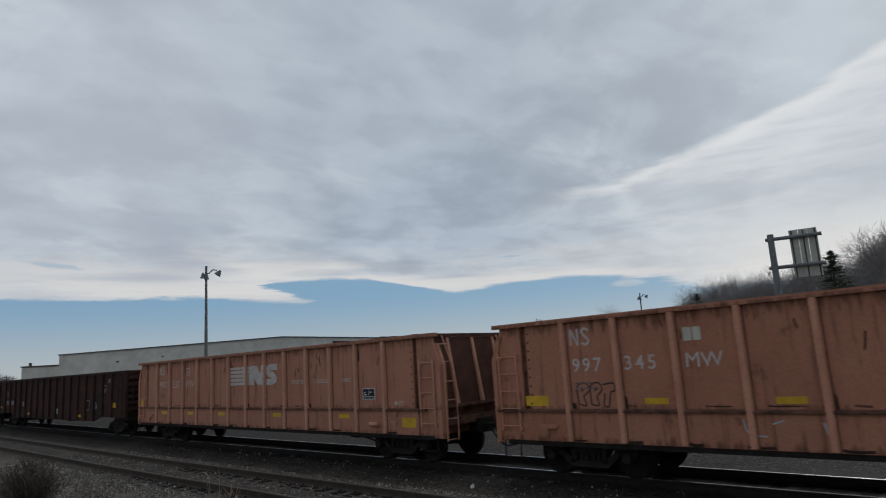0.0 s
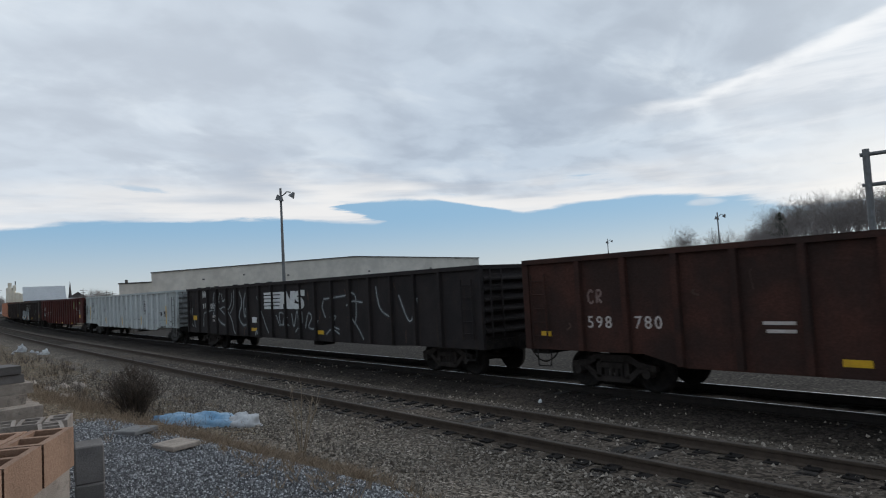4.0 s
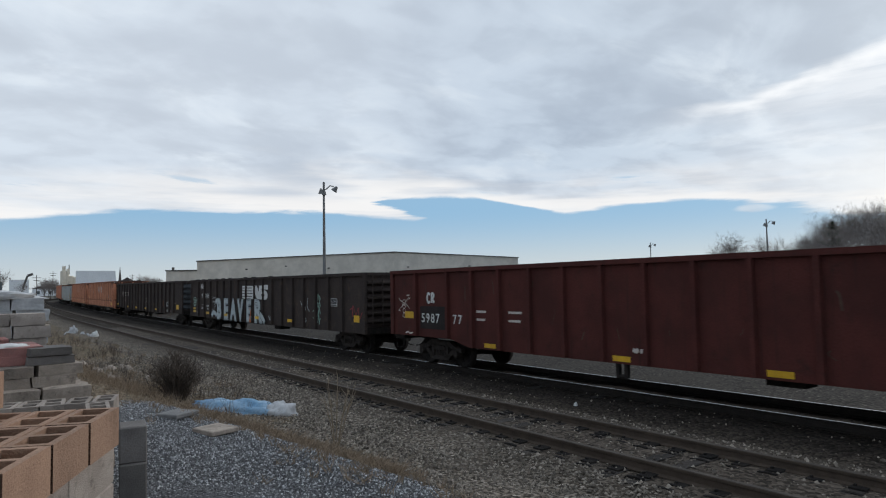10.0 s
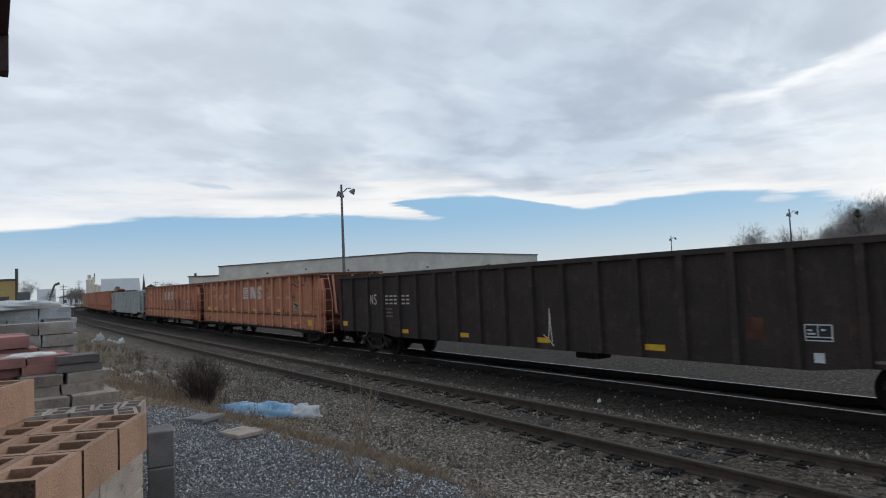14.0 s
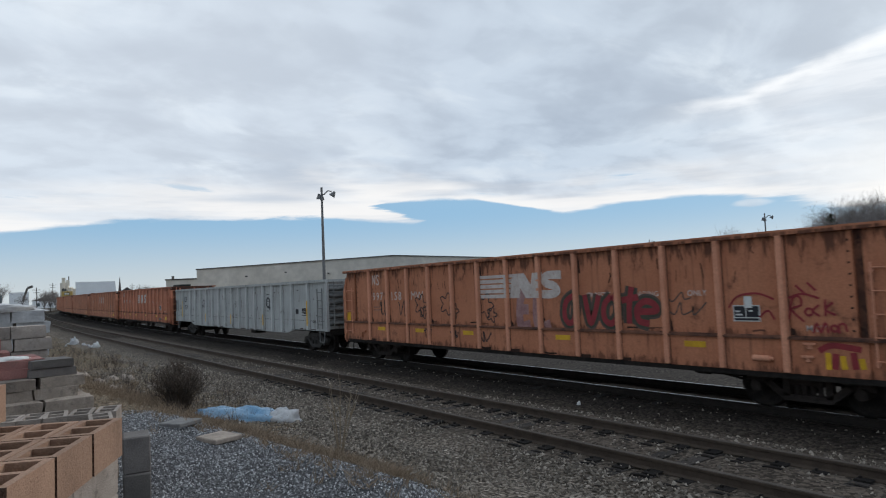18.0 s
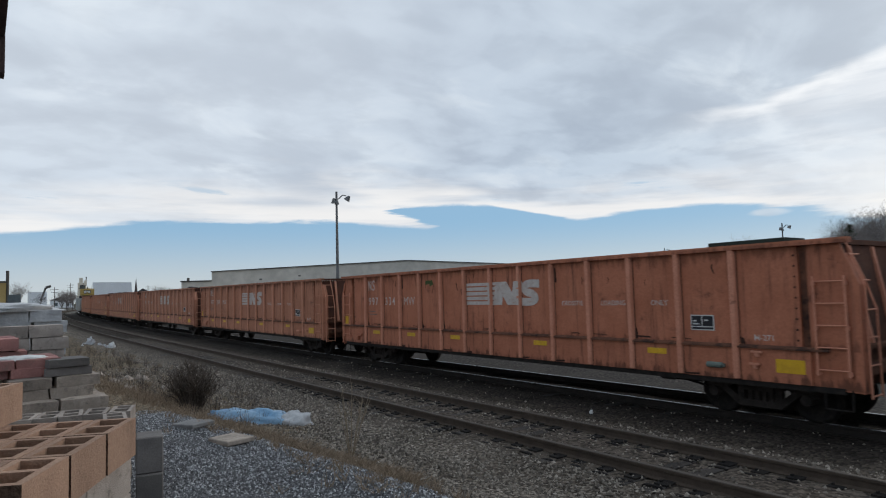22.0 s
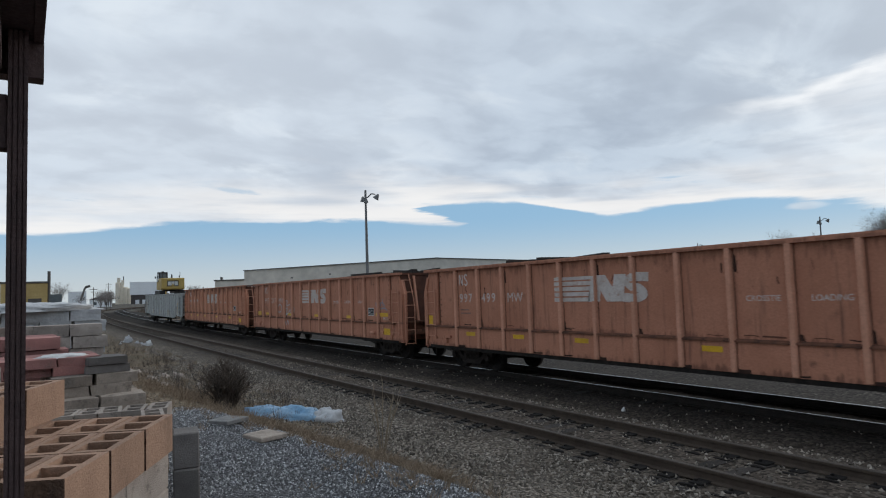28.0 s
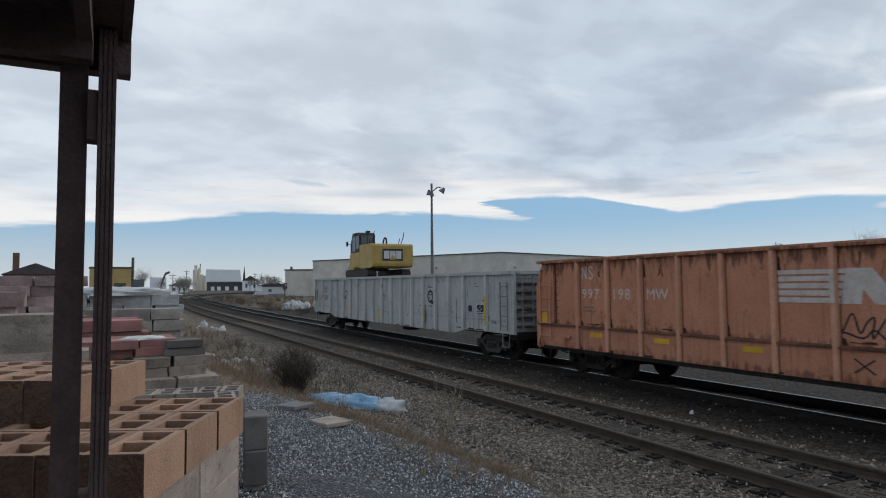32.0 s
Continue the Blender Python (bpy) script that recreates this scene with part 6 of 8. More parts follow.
MAUVE = surface("thin_mauve_spray", (0.30, 0.15, 0.15), (0.42, 0.26, 0.24), 0.8, 0, 4, 60, 0.05)
faint_letters = [[(0.75, 2.25), (0.42, 2.18), (0.36, 1.46), (0.73, 1.47)], [(0.39, 1.85), (0.68, 1.85)], [(1.0, 2.36), (0.97, 1.47), (1.42, 1.48)]]
strokes(c, faint_letters, 0.26, SIDE, MAUVE, "faded mauve sprayed letter")
round_letters = [
    [(2.24, 2.20), (1.95, 2.03), (1.89, 1.69), (2.02, 1.53), (2.21, 1.67), (2.28, 2.20)],
    [(2.53, 2.19), (2.60, 1.80), (2.68, 1.54), (2.82, 1.80), (2.94, 2.18)],
    [(3.29, 2.15), (3.09, 1.96), (3.07, 1.66), (3.25, 1.54), (3.44, 1.71), (3.46, 1.99), (3.29, 2.15)],
    [(3.84, 2.34), (3.76, 1.95), (3.74, 1.55)],
    [(3.56, 2.05), (4.0, 2.12)],
    [(3.95, 1.81), (4.42, 1.83), (4.34, 1.99), (4.13, 2.02), (3.95, 1.86), (3.99, 1.62), (4.24, 1.56)]]
strokes(c, round_letters, 0.32, SIDE, SMOKE, "smoky letter shadow")
strokes(c, round_letters, 0.24, SIDE - 0.003, OLIVE, "dark olive letter outline")
strokes(c, round_letters, 0.14, SIDE - 0.006, SPRAYRED, "red sprayed letter")
strokes(c, [
    [(7.09, 1.69), (7.16, 2.04), (7.28, 2.08), (7.30, 1.94), (7.14, 1.86), (7.34, 1.65)],
    ring(7.42, 1.82, 0.06), [(7.59, 1.94), (7.49, 1.84), (7.59, 1.75)], [(7.69, 2.03), (7.68, 1.75)], [(7.81, 1.98), (7.69, 1.86), (7.84, 1.77)],
    [(7.47, 1.46), (7.53, 1.63), (7.59, 1.48), (7.67, 1.64), (7.71, 1.47)], ring(7.80, 1.55, 0.05), [(7.87, 1.47), (7.88, 1.61), (7.96, 1.62), (7.99, 1.50)],
    [(7.09, 2.06), (7.33, 2.13), (7.60, 2.05)], [(7.23, 2.28), (7.38, 2.13)], [(7.42, 2.32), (7.56, 2.18)],
    [(6.0, 1.89), (6.18, 2.10), (6.55, 2.15), (6.85, 2.04)], [(6.57, 1.72), (6.73, 1.84), (6.84, 1.68)]], 0.038, SIDE - 0.010, SPRAYRED, "dark red scrawl")
part("white_patch", plates([(6.30, 6.45, 1.89, 2.10)], SIDE - 0.012, 0.003), WHITE, c)
strokes(c, [[(7.55, 1.17), (7.74, 1.27), (7.99, 1.25), (8.19, 1.22)], [(7.81, 1.14), (7.78, 0.88)], [(8.07, 1.17), (8.09, 0.90)]], 0.10, -1.550, SPRAYRED, "red flame tag")
strokes(c, [[(7.69, 1.15), (7.69, 0.87)], [(7.91, 1.11), (7.93, 0.89)], [(8.18, 1.08), (8.21, 0.91)]], 0.09, -1.553, YELLOW, "yellow flame tag")
strokes(c, [scribble(rnd, 4.6, 1.75, 0.9, 0.25, 9), scribble(rnd, 4.7, 2.0, 0.5, 0.2, 6)], 0.03, SIDE, SMOKE, "faint dark scrawl")

# K: second pale grey gondola
grey_gondola(10, -233.9, -212.0, "259", "long pale grey gondola car with rust-streaked ribs", GREYWORN)

# L to Q: orange tie cars
for i, (left, right, num, paint, lab) in enumerate((
        (-253.75, -235.5, "997 334 MW", ORANGE_C, "deep orange gondola car with faded white lettering"),
        (-273.6, -255.5, "997 399 MW", ORANGE, "orange gondola car with white emblem and yellow reflectors"),
        (-293.2, -275.2, "997 399 MW", ORANGE_B, "orange gondola car with loaded dark ties"),
        (-312.8, -294.8, "997 499 MW", ORANGE_B, "bright orange gondola car with clean white emblem"),
        (-332.35, -314.4, "997 217 MW", ORANGE_B, "orange gondola car with white scrawled tag"),
        (-352.0, -334.05, "997 198 MW", ORANGE_P, "orange gondola car with pale emblem and black tag"))):
    c = put(orange_gondola(11 + i, right - left, paint, num, lab, rnd, 6.5 if i == 3 else 8.0, high=i == 4), left, right)
    if i == 4:
        strokes(c, [
            [(-4.45, 2.08), (-4.67, 1.90), (-4.54, 1.67), (-4.19, 1.71), (-4.11, 1.99), (-4.45, 2.08)],
            [(-3.66, 2.17), (-3.17, 2.26), (-3.35, 1.99), (-2.81, 2.08)],
            [(-3.79, 1.72), (-3.20, 1.87), (-3.38, 1.51), (-2.74, 1.80), (-2.85, 1.47), (-2.36, 1.74)],
            [(-3.54, 1.58), (-2.91, 1.59)],
            [(-2.64, 1.87), (-2.28, 1.94), (-2.18, 1.74), (-2.43, 1.53)]], 0.045, SIDE, CHALK, "white scrawled tag")
        strokes(c, [[(-3.40, 1.19), (-3.26, 1.01), (-3.05, 1.23), (-2.88, 1.03)]], 0.045, -1.55, CHALK, "white scrawled tag")
        strokes(c, [
            [(6.90, 2.11), (7.14, 1.96), (7.36, 2.16), (7.63, 2.01)], [(6.85, 2.17), (6.92, 2.01), (7.03, 1.86)],
            [(7.17, 2.26), (7.30, 2.01)], [(7.42, 2.31), (7.49, 2.01)], [(6.93, 1.88), (7.53, 1.94), (7.81, 1.87)]], 0.07, SIDE, surface("faded_blue_spray", (0.27, 0.27, 0.32), (0.36, 0.24, 0.21), 0.8, 0, 5, 60, 0.05), "faded blue tag")
        part("reflector", plates([(6.87, 7.86, 1.62, 1.76)], SIDE - 0.004), YELLOW, c, "long worn yellow strip")
    if i == 5:
        strokes(c, [scribble(rnd, 0.0, 1.55, 0.95, 0.45, 10), scribble(rnd, 0.1, 1.5, 0.8, 0.2, 6), scribble(rnd, 1.25, 1.75, 0.95, 0.4, 10), scribble(rnd, 1.35, 1.5, 0.8, 0.3, 9)], 0.035, SIDE, BLACKINK, "black scrawled tag")
        strokes(c, [[(0.35, 1.2), (0.7, 0.95)], [(0.35, 0.95), (0.7, 1.2)]], 0.03, -1.55, BLACKINK, "black cross mark")
    if i == 0:
        strokes(c, [scribble(rnd, -3.3, 2.75, 0.4, 0.15, 5)], 0.12, SIDE, surface("moss", (0.08, 0.11, 0.03)), "green moss patch")

grey_gondola(17, -375.65, -353.3, "290", "pale grey gondola car that ends the train", GREYWORN)


# ---- loads ----
CREOSOTE = surface("dark_tie_timber", (0.055, 0.042, 0.034), (0.035, 0.028, 0.025), 0.9, 0, 4, 40, 0.4, 0.2)


def tie_load(name, parent_car, x0, x1, z, label, seed):
    r = random.Random(seed)
    root = thing(name, label, "timber load")
    for k in range(14):
        x = x0 + (x1 - x0) * r.random()
        ob = part("tie", Form().box(-1.25, 1.25, -0.11, 0.11, -0.09, 0.09), CREOSOTE, root)
        ob.matrix_basis = pose(x, r.uniform(-0.9, 0.9), z - 0.12 + r.uniform(-0.05, 0.14), r.uniform(-4, 4), r.uniform(-4, 4), r.uniform(-8, 8))
    pile = Form()
    pile.box(x0 - 0.6, x1 + 0.6, -1.1, 1.1, 1.15, z - 0.2)
    part("tie_bundle", pile, CREOSOTE, root)
    return root


LOADS = [(tie_load("tie_load", None, 4.2, 7.0, 3.26, "loose dark cross-ties heaped in a gondola car", 1), 1)]
for k, place, x0, x1 in ((2, 13, 2.0, 5.4), (3, 14, -4.6, -2.0), (4, 15, 4.2, 4.5), (5, 15, 6.9, 7.3)):
    LOADS.append((tie_load("tie_load", None, x0, x1, 3.29 if place == 15 else 3.24, "loose dark cross-ties heaped in a gondola car", k), place))

beam = thing("timber_beam", "dark timber beam tipped up in a gondola car", "timber")
part("beam_body", Form().box(-1.7, 0.5, -0.16, 0.16, -0.10, 0.10, pose(9.2, 0.2, 3.02, 0, -24, 0)), CREOSOTE, beam)
part("beam_prop", Form().box(8.0, 8.8, -1.2, 1.2, 1.15, 2.75), CREOSOTE, beam)
LOADS.append((beam, 2))
block = thing("timber_block", "dark green timber block lying on top of a gondola car", "timber")
part("block_body", Form().box(5.9, 7.5, -0.5, 0.3, 3.12, 3.40), surface("dark_green_timber", (0.035, 0.045, 0.035), (0.025, 0.03, 0.025), 0.9), block)
part("block_prop", Form().box(6.0, 7.4, -1.3, 1.3, 1.15, 3.118), CREOSOTE, block)
LOADS.append((block, 11))

CATYELLOW = surface("machine_yellow", (0.52, 0.36, 0.105), (0.42, 0.285, 0.08), 0.5, 0, 2, 30, 0.06, 0, 0.2, (0.12, 0.08, 0.03), (0.6, 0.85))
DARKGLASS = surface("dusty_cab_glass", (0.13, 0.15, 0.16), (0.10, 0.12, 0.13), 0.12, 0, 3, 40, 0.0)
MACHBLACK = surface("machine_black", (0.03, 0.03, 0.03), (0.05, 0.045, 0.04), 0.7, 0, 4, 40, 0.15)


def excavator():
    """It stands on the car's top rails, turned so that its rear and cab show; +x is the train's way."""
    root = thing("excavator", "yellow tracked excavator riding on top of a gondola car", "excavator")
    for y in (-1.15, 1.15):
        tr = part("crawler_track", Form().prism([(-1.9, 0.30), (-1.75, 0.15), (1.75, 0.15), (1.95, 0.30), (1.9, 0.52), (1.7, 0.62), (-1.7, 0.62), (-1.9, 0.5)], y - 0.3, y + 0.3), MACHBLACK, root)
        for k in range(17):
            part("track_pad", Form().box(-1.75 + k * 0.212, -1.60 + k * 0.212, y - 0.32, y + 0.32, 0.60, 0.64), MACHBLACK, tr)
    part("turntable", Form().lathe([(0.0, 0.55), (0.75, 0.55), (0.75, 0.95), (0.0, 0.95)], 20), MACHBLACK, root)
    part("house", Form().prism([(-1.5, 0.78), (2.0, 0.78), (2.05, 1.95), (0.6, 2.05), (-1.5, 1.6)], -1.3, 1.3), CATYELLOW, root)
    cw = part("counterweight", Form().prism([(0.35, 0.70), (2.2, 0.72), (2.38, 0.80), (2.42, 0.95), (2.42, 2.02), (2.36, 2.12), (2.2, 2.16), (0.35, 2.16)], -1.36, 1.36), CATYELLOW, root)
    part("badge_field", Form().box(2.422, 2.432, -0.70, 0.66, 1.12, 1.84), MACHBLACK, cw, "black logo field")
    for yb in (-0.60, -0.20, 0.20):
        part("badge", Form().box(2.433, 2.44, yb, yb + 0.36, 1.24, 1.72), WHITE, cw, "white logo block")
    part("badge_wedge", Form().prism([(-0.22, 1.18), (0.18, 1.18), (-0.02, 1.50)], 2.441, 2.446, "x"), CATYELLOW, cw, "yellow logo wedge")
    cab = part("cab", Form().prism([(-1.35, 1.0), (0.25, 1.0), (0.25, 2.85), (0.1, 2.98), (-0.95, 2.98), (-1.3, 2.3)], -1.32, -0.25), MACHBLACK, root, "black cab frame")
    part("cab_window", plates([(-0.95, -0.42, 1.80, 2.75)], -1.321, 0.012), DARKGLASS, cab)
    part("cab_window", plates([(-0.32, 0.15, 1.95, 2.78)], -1.321, 0.012), DARKGLASS, cab)
    part("cab_door", plates([(-1.3, 0.25, 0.80, 1.72)], -1.321, 0.012), CATYELLOW, cab, "yellow lower door panel")
    part("cab_window", Form().box(0.25, 0.262, -1.2, -0.4, 1.9, 2.8), DARKGLASS, cab)
    part("door_grille", plates([(0.45, 0.85, 1.15, 1.85)], -1.301, 0.01), MACHBLACK, root)
    part("beacon", Form().bar((0.55, -0.9, 2.0), (0.6, -0.9, 2.6), 0.03).box(0.45, 0.75, -1.0, -0.8, 2.9, 3.05).bar((0.6, -0.9, 2.6), (0.6, -0.9, 2.95), 0.03), MACHBLACK, root)
    for y in (-1.1, 0.9):
        part("handrail", Form().bar((1.5, y, 2.0), (2.0, y, 2.6), 0.025).bar((2.0, y, 2.6), (2.1, y, 2.9), 0.025).bar((1.2, y, 2.0), (1.5, y, 2.55), 0.025), MACHBLACK, root)
    hose = Form()
    pts = smooth_line([(0.7, 2.0), (0.8, 2.45), (1.05, 2.6), (1.25, 2.4), (1.2, 2.0)], 4)
    for (a, b), (c_, d) in zip(pts, pts[1:]):
        hose.bar((a, 0.1, b), (c_, 0.1, d), 0.06, 6)
    part("exhaust_hose", hose, MACHBLACK, root)
    part("mirror", Form().bar((-1.3, -1.35, 2.3), (-1.55, -1.45, 2.35), 0.02).box(-1.68, -1.5, -1.5, -1.42, 2.2, 2.5), MACHBLACK, root)
    boom = part("boom", Form().prism([(-1.4, 1.1), (-1.9, 1.9), (-2.4, 2.15), (-3.3, 2.0), (-5.0, 0.9), (-4.8, 0.3), (-3.0, 1.2), (-2.2, 0.9)], -0.1, 0.45), CATYELLOW, root)
    part("stick", Form().prism([(-5.0, 0.9), (-4.6, 0.95), (-3.6, 0.2), (-4.0, 0.05)], 0.05, 0.32), CATYELLOW, boom)
    part("bucket", Form().prism([(-4.6, 0.35), (-3.9, 0.35), (-3.8, 0.10), (-4.1, 0.02), (-4.6, 0.05)], -0.3, 0.6), MACHBLACK, root)
    root.scale = (0.92, 0.84, 0.86)
    return root


EXCAVATOR = excavator()


# ---- yard: pallets of blocks, shelter, litter and plants ----
BUFF = surface("buff_concrete", (0.44, 0.272, 0.184), (0.34, 0.205, 0.138), 0.9, 0, 3, 90, 0.4, 0.16, 0.35, (0.20, 0.125, 0.085), (0.52, 0.78))
SPLIT = surface("split_buff_concrete", (0.20, 0.115, 0.075), (0.12, 0.075, 0.055), 0.95, 0, 9, 40, 1.0, 0.1, depth=0.05)
GREYBLOCK = surface("grey_concrete", (0.43, 0.365, 0.315), (0.31, 0.262, 0.225), 0.9, 0, 4, 90, 0.35, 0.22, 0.3, (0.13, 0.11, 0.095), (0.52, 0.75))
DARKBLOCK = surface("charcoal_concrete", (0.185, 0.166, 0.153), (0.125, 0.113, 0.105), 0.9, 0, 4, 90, 0.35, 0.18)
REDPAVER = surface("red_concrete", (0.41, 0.19, 0.165), (0.31, 0.152, 0.135), 0.9, 0, 4, 90, 0.4, 0.25, 0.3, (0.17, 0.12, 0.10), (0.5, 0.75))
SLATE = surface("weathered_slab_concrete", (0.42, 0.35, 0.29), (0.26, 0.217, 0.182), 0.9, 0, 5, 70, 0.5, 0.28, 0.3, (0.11, 0.095, 0.08), (0.5, 0.75))
ROSEBLOCK = surface("rose_grey_concrete", (0.45, 0.325, 0.30), (0.31, 0.225, 0.21), 0.9, 0, 4, 80, 0.45, 0.25, 0.3, (0.15, 0.11, 0.10), (0.5, 0.75))
WRAP = surface("dusty_plastic_wrap", (0.55, 0.55, 0.55), (0.40, 0.40, 0.41), 0.45, 0, 3, 20, 0.4, 0.1)
PALLETWOOD = surface("pallet_wood", (0.26, 0.20, 0.14), (0.18, 0.14, 0.10), 0.9, 0, 6, 60, 0.4, 0.2)
POSTWOOD = surface("dark_stained_post", (0.125, 0.080, 0.074), (0.085, 0.056, 0.054), 0.75, 0, 8, 60, 0.3)


def hollow_block(material, end_material=None):
    """Two-cell block, 0.395 long on x, 0.19 wide, 0.19 high, its origin at a lower corner."""
    fm = Form()
    xs, ys = (0.0, 0.034, 0.180, 0.214, 0.361, 0.395), (0.0, 0.032, 0.160, 0.192)
    fm.v = [(x, y, z) for z in (0.0, 0.19) for x in xs for y in ys]
    at = lambda i, j, k: k * 24 + i * 4 + j
    full = lambda i, j: 0 <= i < 5 and 0 <= j < 3 and not (j == 1 and i in (1, 3))
    for i in range(5):
        for j in range(3):
            if not full(i, j):
                continue
            for k in (0, 1):
                fm.f.append((at(i, j, k), at(i + 1, j, k), at(i + 1, j + 1, k), at(i, j + 1, k)))
            for di, dj, a, b in ((-1, 0, (i, j), (i, j + 1)), (1, 0, (i + 1, j), (i + 1, j + 1)), (0, -1, (i, j), (i + 1, j)), (0, 1, (i, j + 1), (i + 1, j + 1))):
                if not full(i + di, j + dj):
                    fm.f.append((at(*a, 0), at(*b, 0), at(*b, 1), at(*a, 1)))
    me = fm.mesh("block", material)
    if end_material:
        me.materials.append(end_material)
        for p in me.polygons:
            if p.normal.x < -0.9 and p.center.x < 0.001:
                p.material_index = 1
    return me


def solid_block(lx, ly, lz, material, chip=0.012):
    """A block with softened, slightly uneven edges."""
    bm = bmesh.new()
    bmesh.ops.create_cube(bm, size=1.0)
    for v in bm.verts:
        v.co = Vector(((v.co.x + 0.5) * lx, (v.co.y + 0.5) * ly, (v.co.z + 0.5) * lz))
    bmesh.ops.bevel(bm, geom=bm.edges[:], offset=chip, segments=1, affect="EDGES")
    for v in bm.verts:
        v.co += Vector(noise.noise_vector(v.co * 9.0)) * chip * 0.5
    me = bpy.data.meshes.new("block")
    bm.to_mesh(me)
    bm.free()
    me.materials.append(material)
    return me


def rough_block(lx, ly, lz, material, seed):
    """A split-faced slab: its sides are cut into a grid and broken, its top stays level."""
    bm = bmesh.new()
    bmesh.ops.create_cube(bm, size=1.0)
    bmesh.ops.subdivide_edges(bm, edges=bm.edges[:], cuts=3, use_grid_fill=True)
    for v in bm.verts:
        p = Vector(((v.co.x + 0.5) * lx, (v.co.y + 0.5) * ly, (v.co.z + 0.5) * lz))
        d = Vector(noise.noise_vector(p * 7.0 + Vector((seed * 3.1, seed * 5.7, seed))))
        corner = sum(abs(q) > 0.49 for q in v.co) >= 2
        side = 0.022 if corner else 0.014 if abs(v.co.x) > 0.49 or abs(v.co.y) > 0.49 else 0.004
        v.co = p + Vector((d.x * side, d.y * side, d.z * 0.004 - (0.006 if corner and v.co.z > 0 else 0.0)))
    me = bpy.data.meshes.new("block")
    bm.to_mesh(me)
    bm.free()
    me.materials.append(material)
    return me


def wooden_pallet(root, lx, ly, z=0.0):
    for k in range(6):
        part("pallet_board", Form().box(0, lx, k * (ly - 0.1) / 5, k * (ly - 0.1) / 5 + 0.09, z + 0.10, z + 0.12), PALLETWOOD, root)
    for k in range(3):
        part("pallet_bearer", Form().box(k * (lx - 0.05) / 2, k * (lx - 0.05) / 2 + 0.05, 0, ly, z, z + 0.10), PALLETWOOD, root)


jit = random.Random(11)
TURN_A = math.degrees(math.atan2(0.446, -0.895))  # the near pallet's long way
base_a = ground_height(-3.2, 0.1)
near = thing("block_pallet", "pallet of buff hollow concrete blocks over grey ones", "block pallet", pose(-2.62, 0.125, base_a, 0, 0, TURN_A))
# local x runs away from the camera along the row, local y towards the yard
hb, hg = hollow_block(BUFF, SPLIT), hollow_block(GREYBLOCK)
big_grey = solid_block(0.60, 0.29, 0.285, GREYBLOCK, 0.008)
top_a = 1.9 - base_a
wooden_pallet(near, 1.24, 1.9)
zc = 0.12
while zc < top_a - 0.19 - 0.05:
    hgt = min(0.285, top_a - 0.195 - zc)
    for i in range(2):
        for j in range(6):
            ob = part("grey_block", big_grey, GREYBLOCK, near)
            ob.matrix_basis = pose(0.02 + i * 0.605, 0.02 + j * 0.298, zc) @ Matrix.Diagonal((1, 1, hgt / 0.285, 1))
    zc += hgt + 0.002
for i in range(3):
    for j in range(9):
        ob = part("buff_block", hb, BUFF, near)
        ob.matrix_basis = pose(i * 0.405 + jit.uniform(-0.006, 0.006), j * 0.2 + jit.uniform(-0.003, 0.003), top_a - 0.19, 0, 0, jit.uniform(-0.7, 0.7))
for i in range(2):
    for j in range(6):
        ob = part("buff_block", hb, BUFF, near)
        ob.matrix_basis = pose(0.56 + i * 0.402, 0.60 + j * 0.201, top_a + 0.002, 0, 0, jit.uniform(-0.8, 0.8))

base_b = ground_height(-6.6, 0.8)
second = thing("block_pallet", "pallet of grey hollow concrete blocks with dark ones beside", "block pallet", pose(-6.05, 1.02, base_b, 0, 0, 168))
wooden_pallet(second, 1.25, 1.3)
zc, top_b = 0.12, 1.46 - base_b
n_rows = int((top_b - zc) / 0.19)
for k in range(n_rows):
    for i in range(3):
        for j in range(6):
            if 0 < i < 2 and 0 < j < 5 and k < n_rows - 1:
                continue
            ob = part("grey_block", hg, GREYBLOCK, second)
            ob.matrix_basis = pose(i * 0.405 + jit.uniform(-0.012, 0.012), j * 0.205 + jit.uniform(-0.01, 0.01), top_b - 0.19 * (k + 1), 0, 0, jit.uniform(-6, 6) if k == 0 else 0)
db = solid_block(0.30, 0.21, 0.30, DARKBLOCK, 0.01)
dark = thing("block_stack", "short stack of charcoal concrete blocks on gravel", "block stack", pose(-5.95, 1.08, ground_height(-6.0, 1.2), 0, 0, 168))
for k in range(2):
    ob = part("charcoal_block", db, DARKBLOCK, dark)
    ob.matrix_basis = pose(0.0 + 0.04 * k, -0.21, 0.055 + 0.302 * k, 0, 0, 3 * k)
part("loose_block", solid_block(0.14, 0.16, 0.055, GREYBLOCK, 0.006), GREYBLOCK, dark).matrix_basis = pose(0.05, -0.16, 0.0)


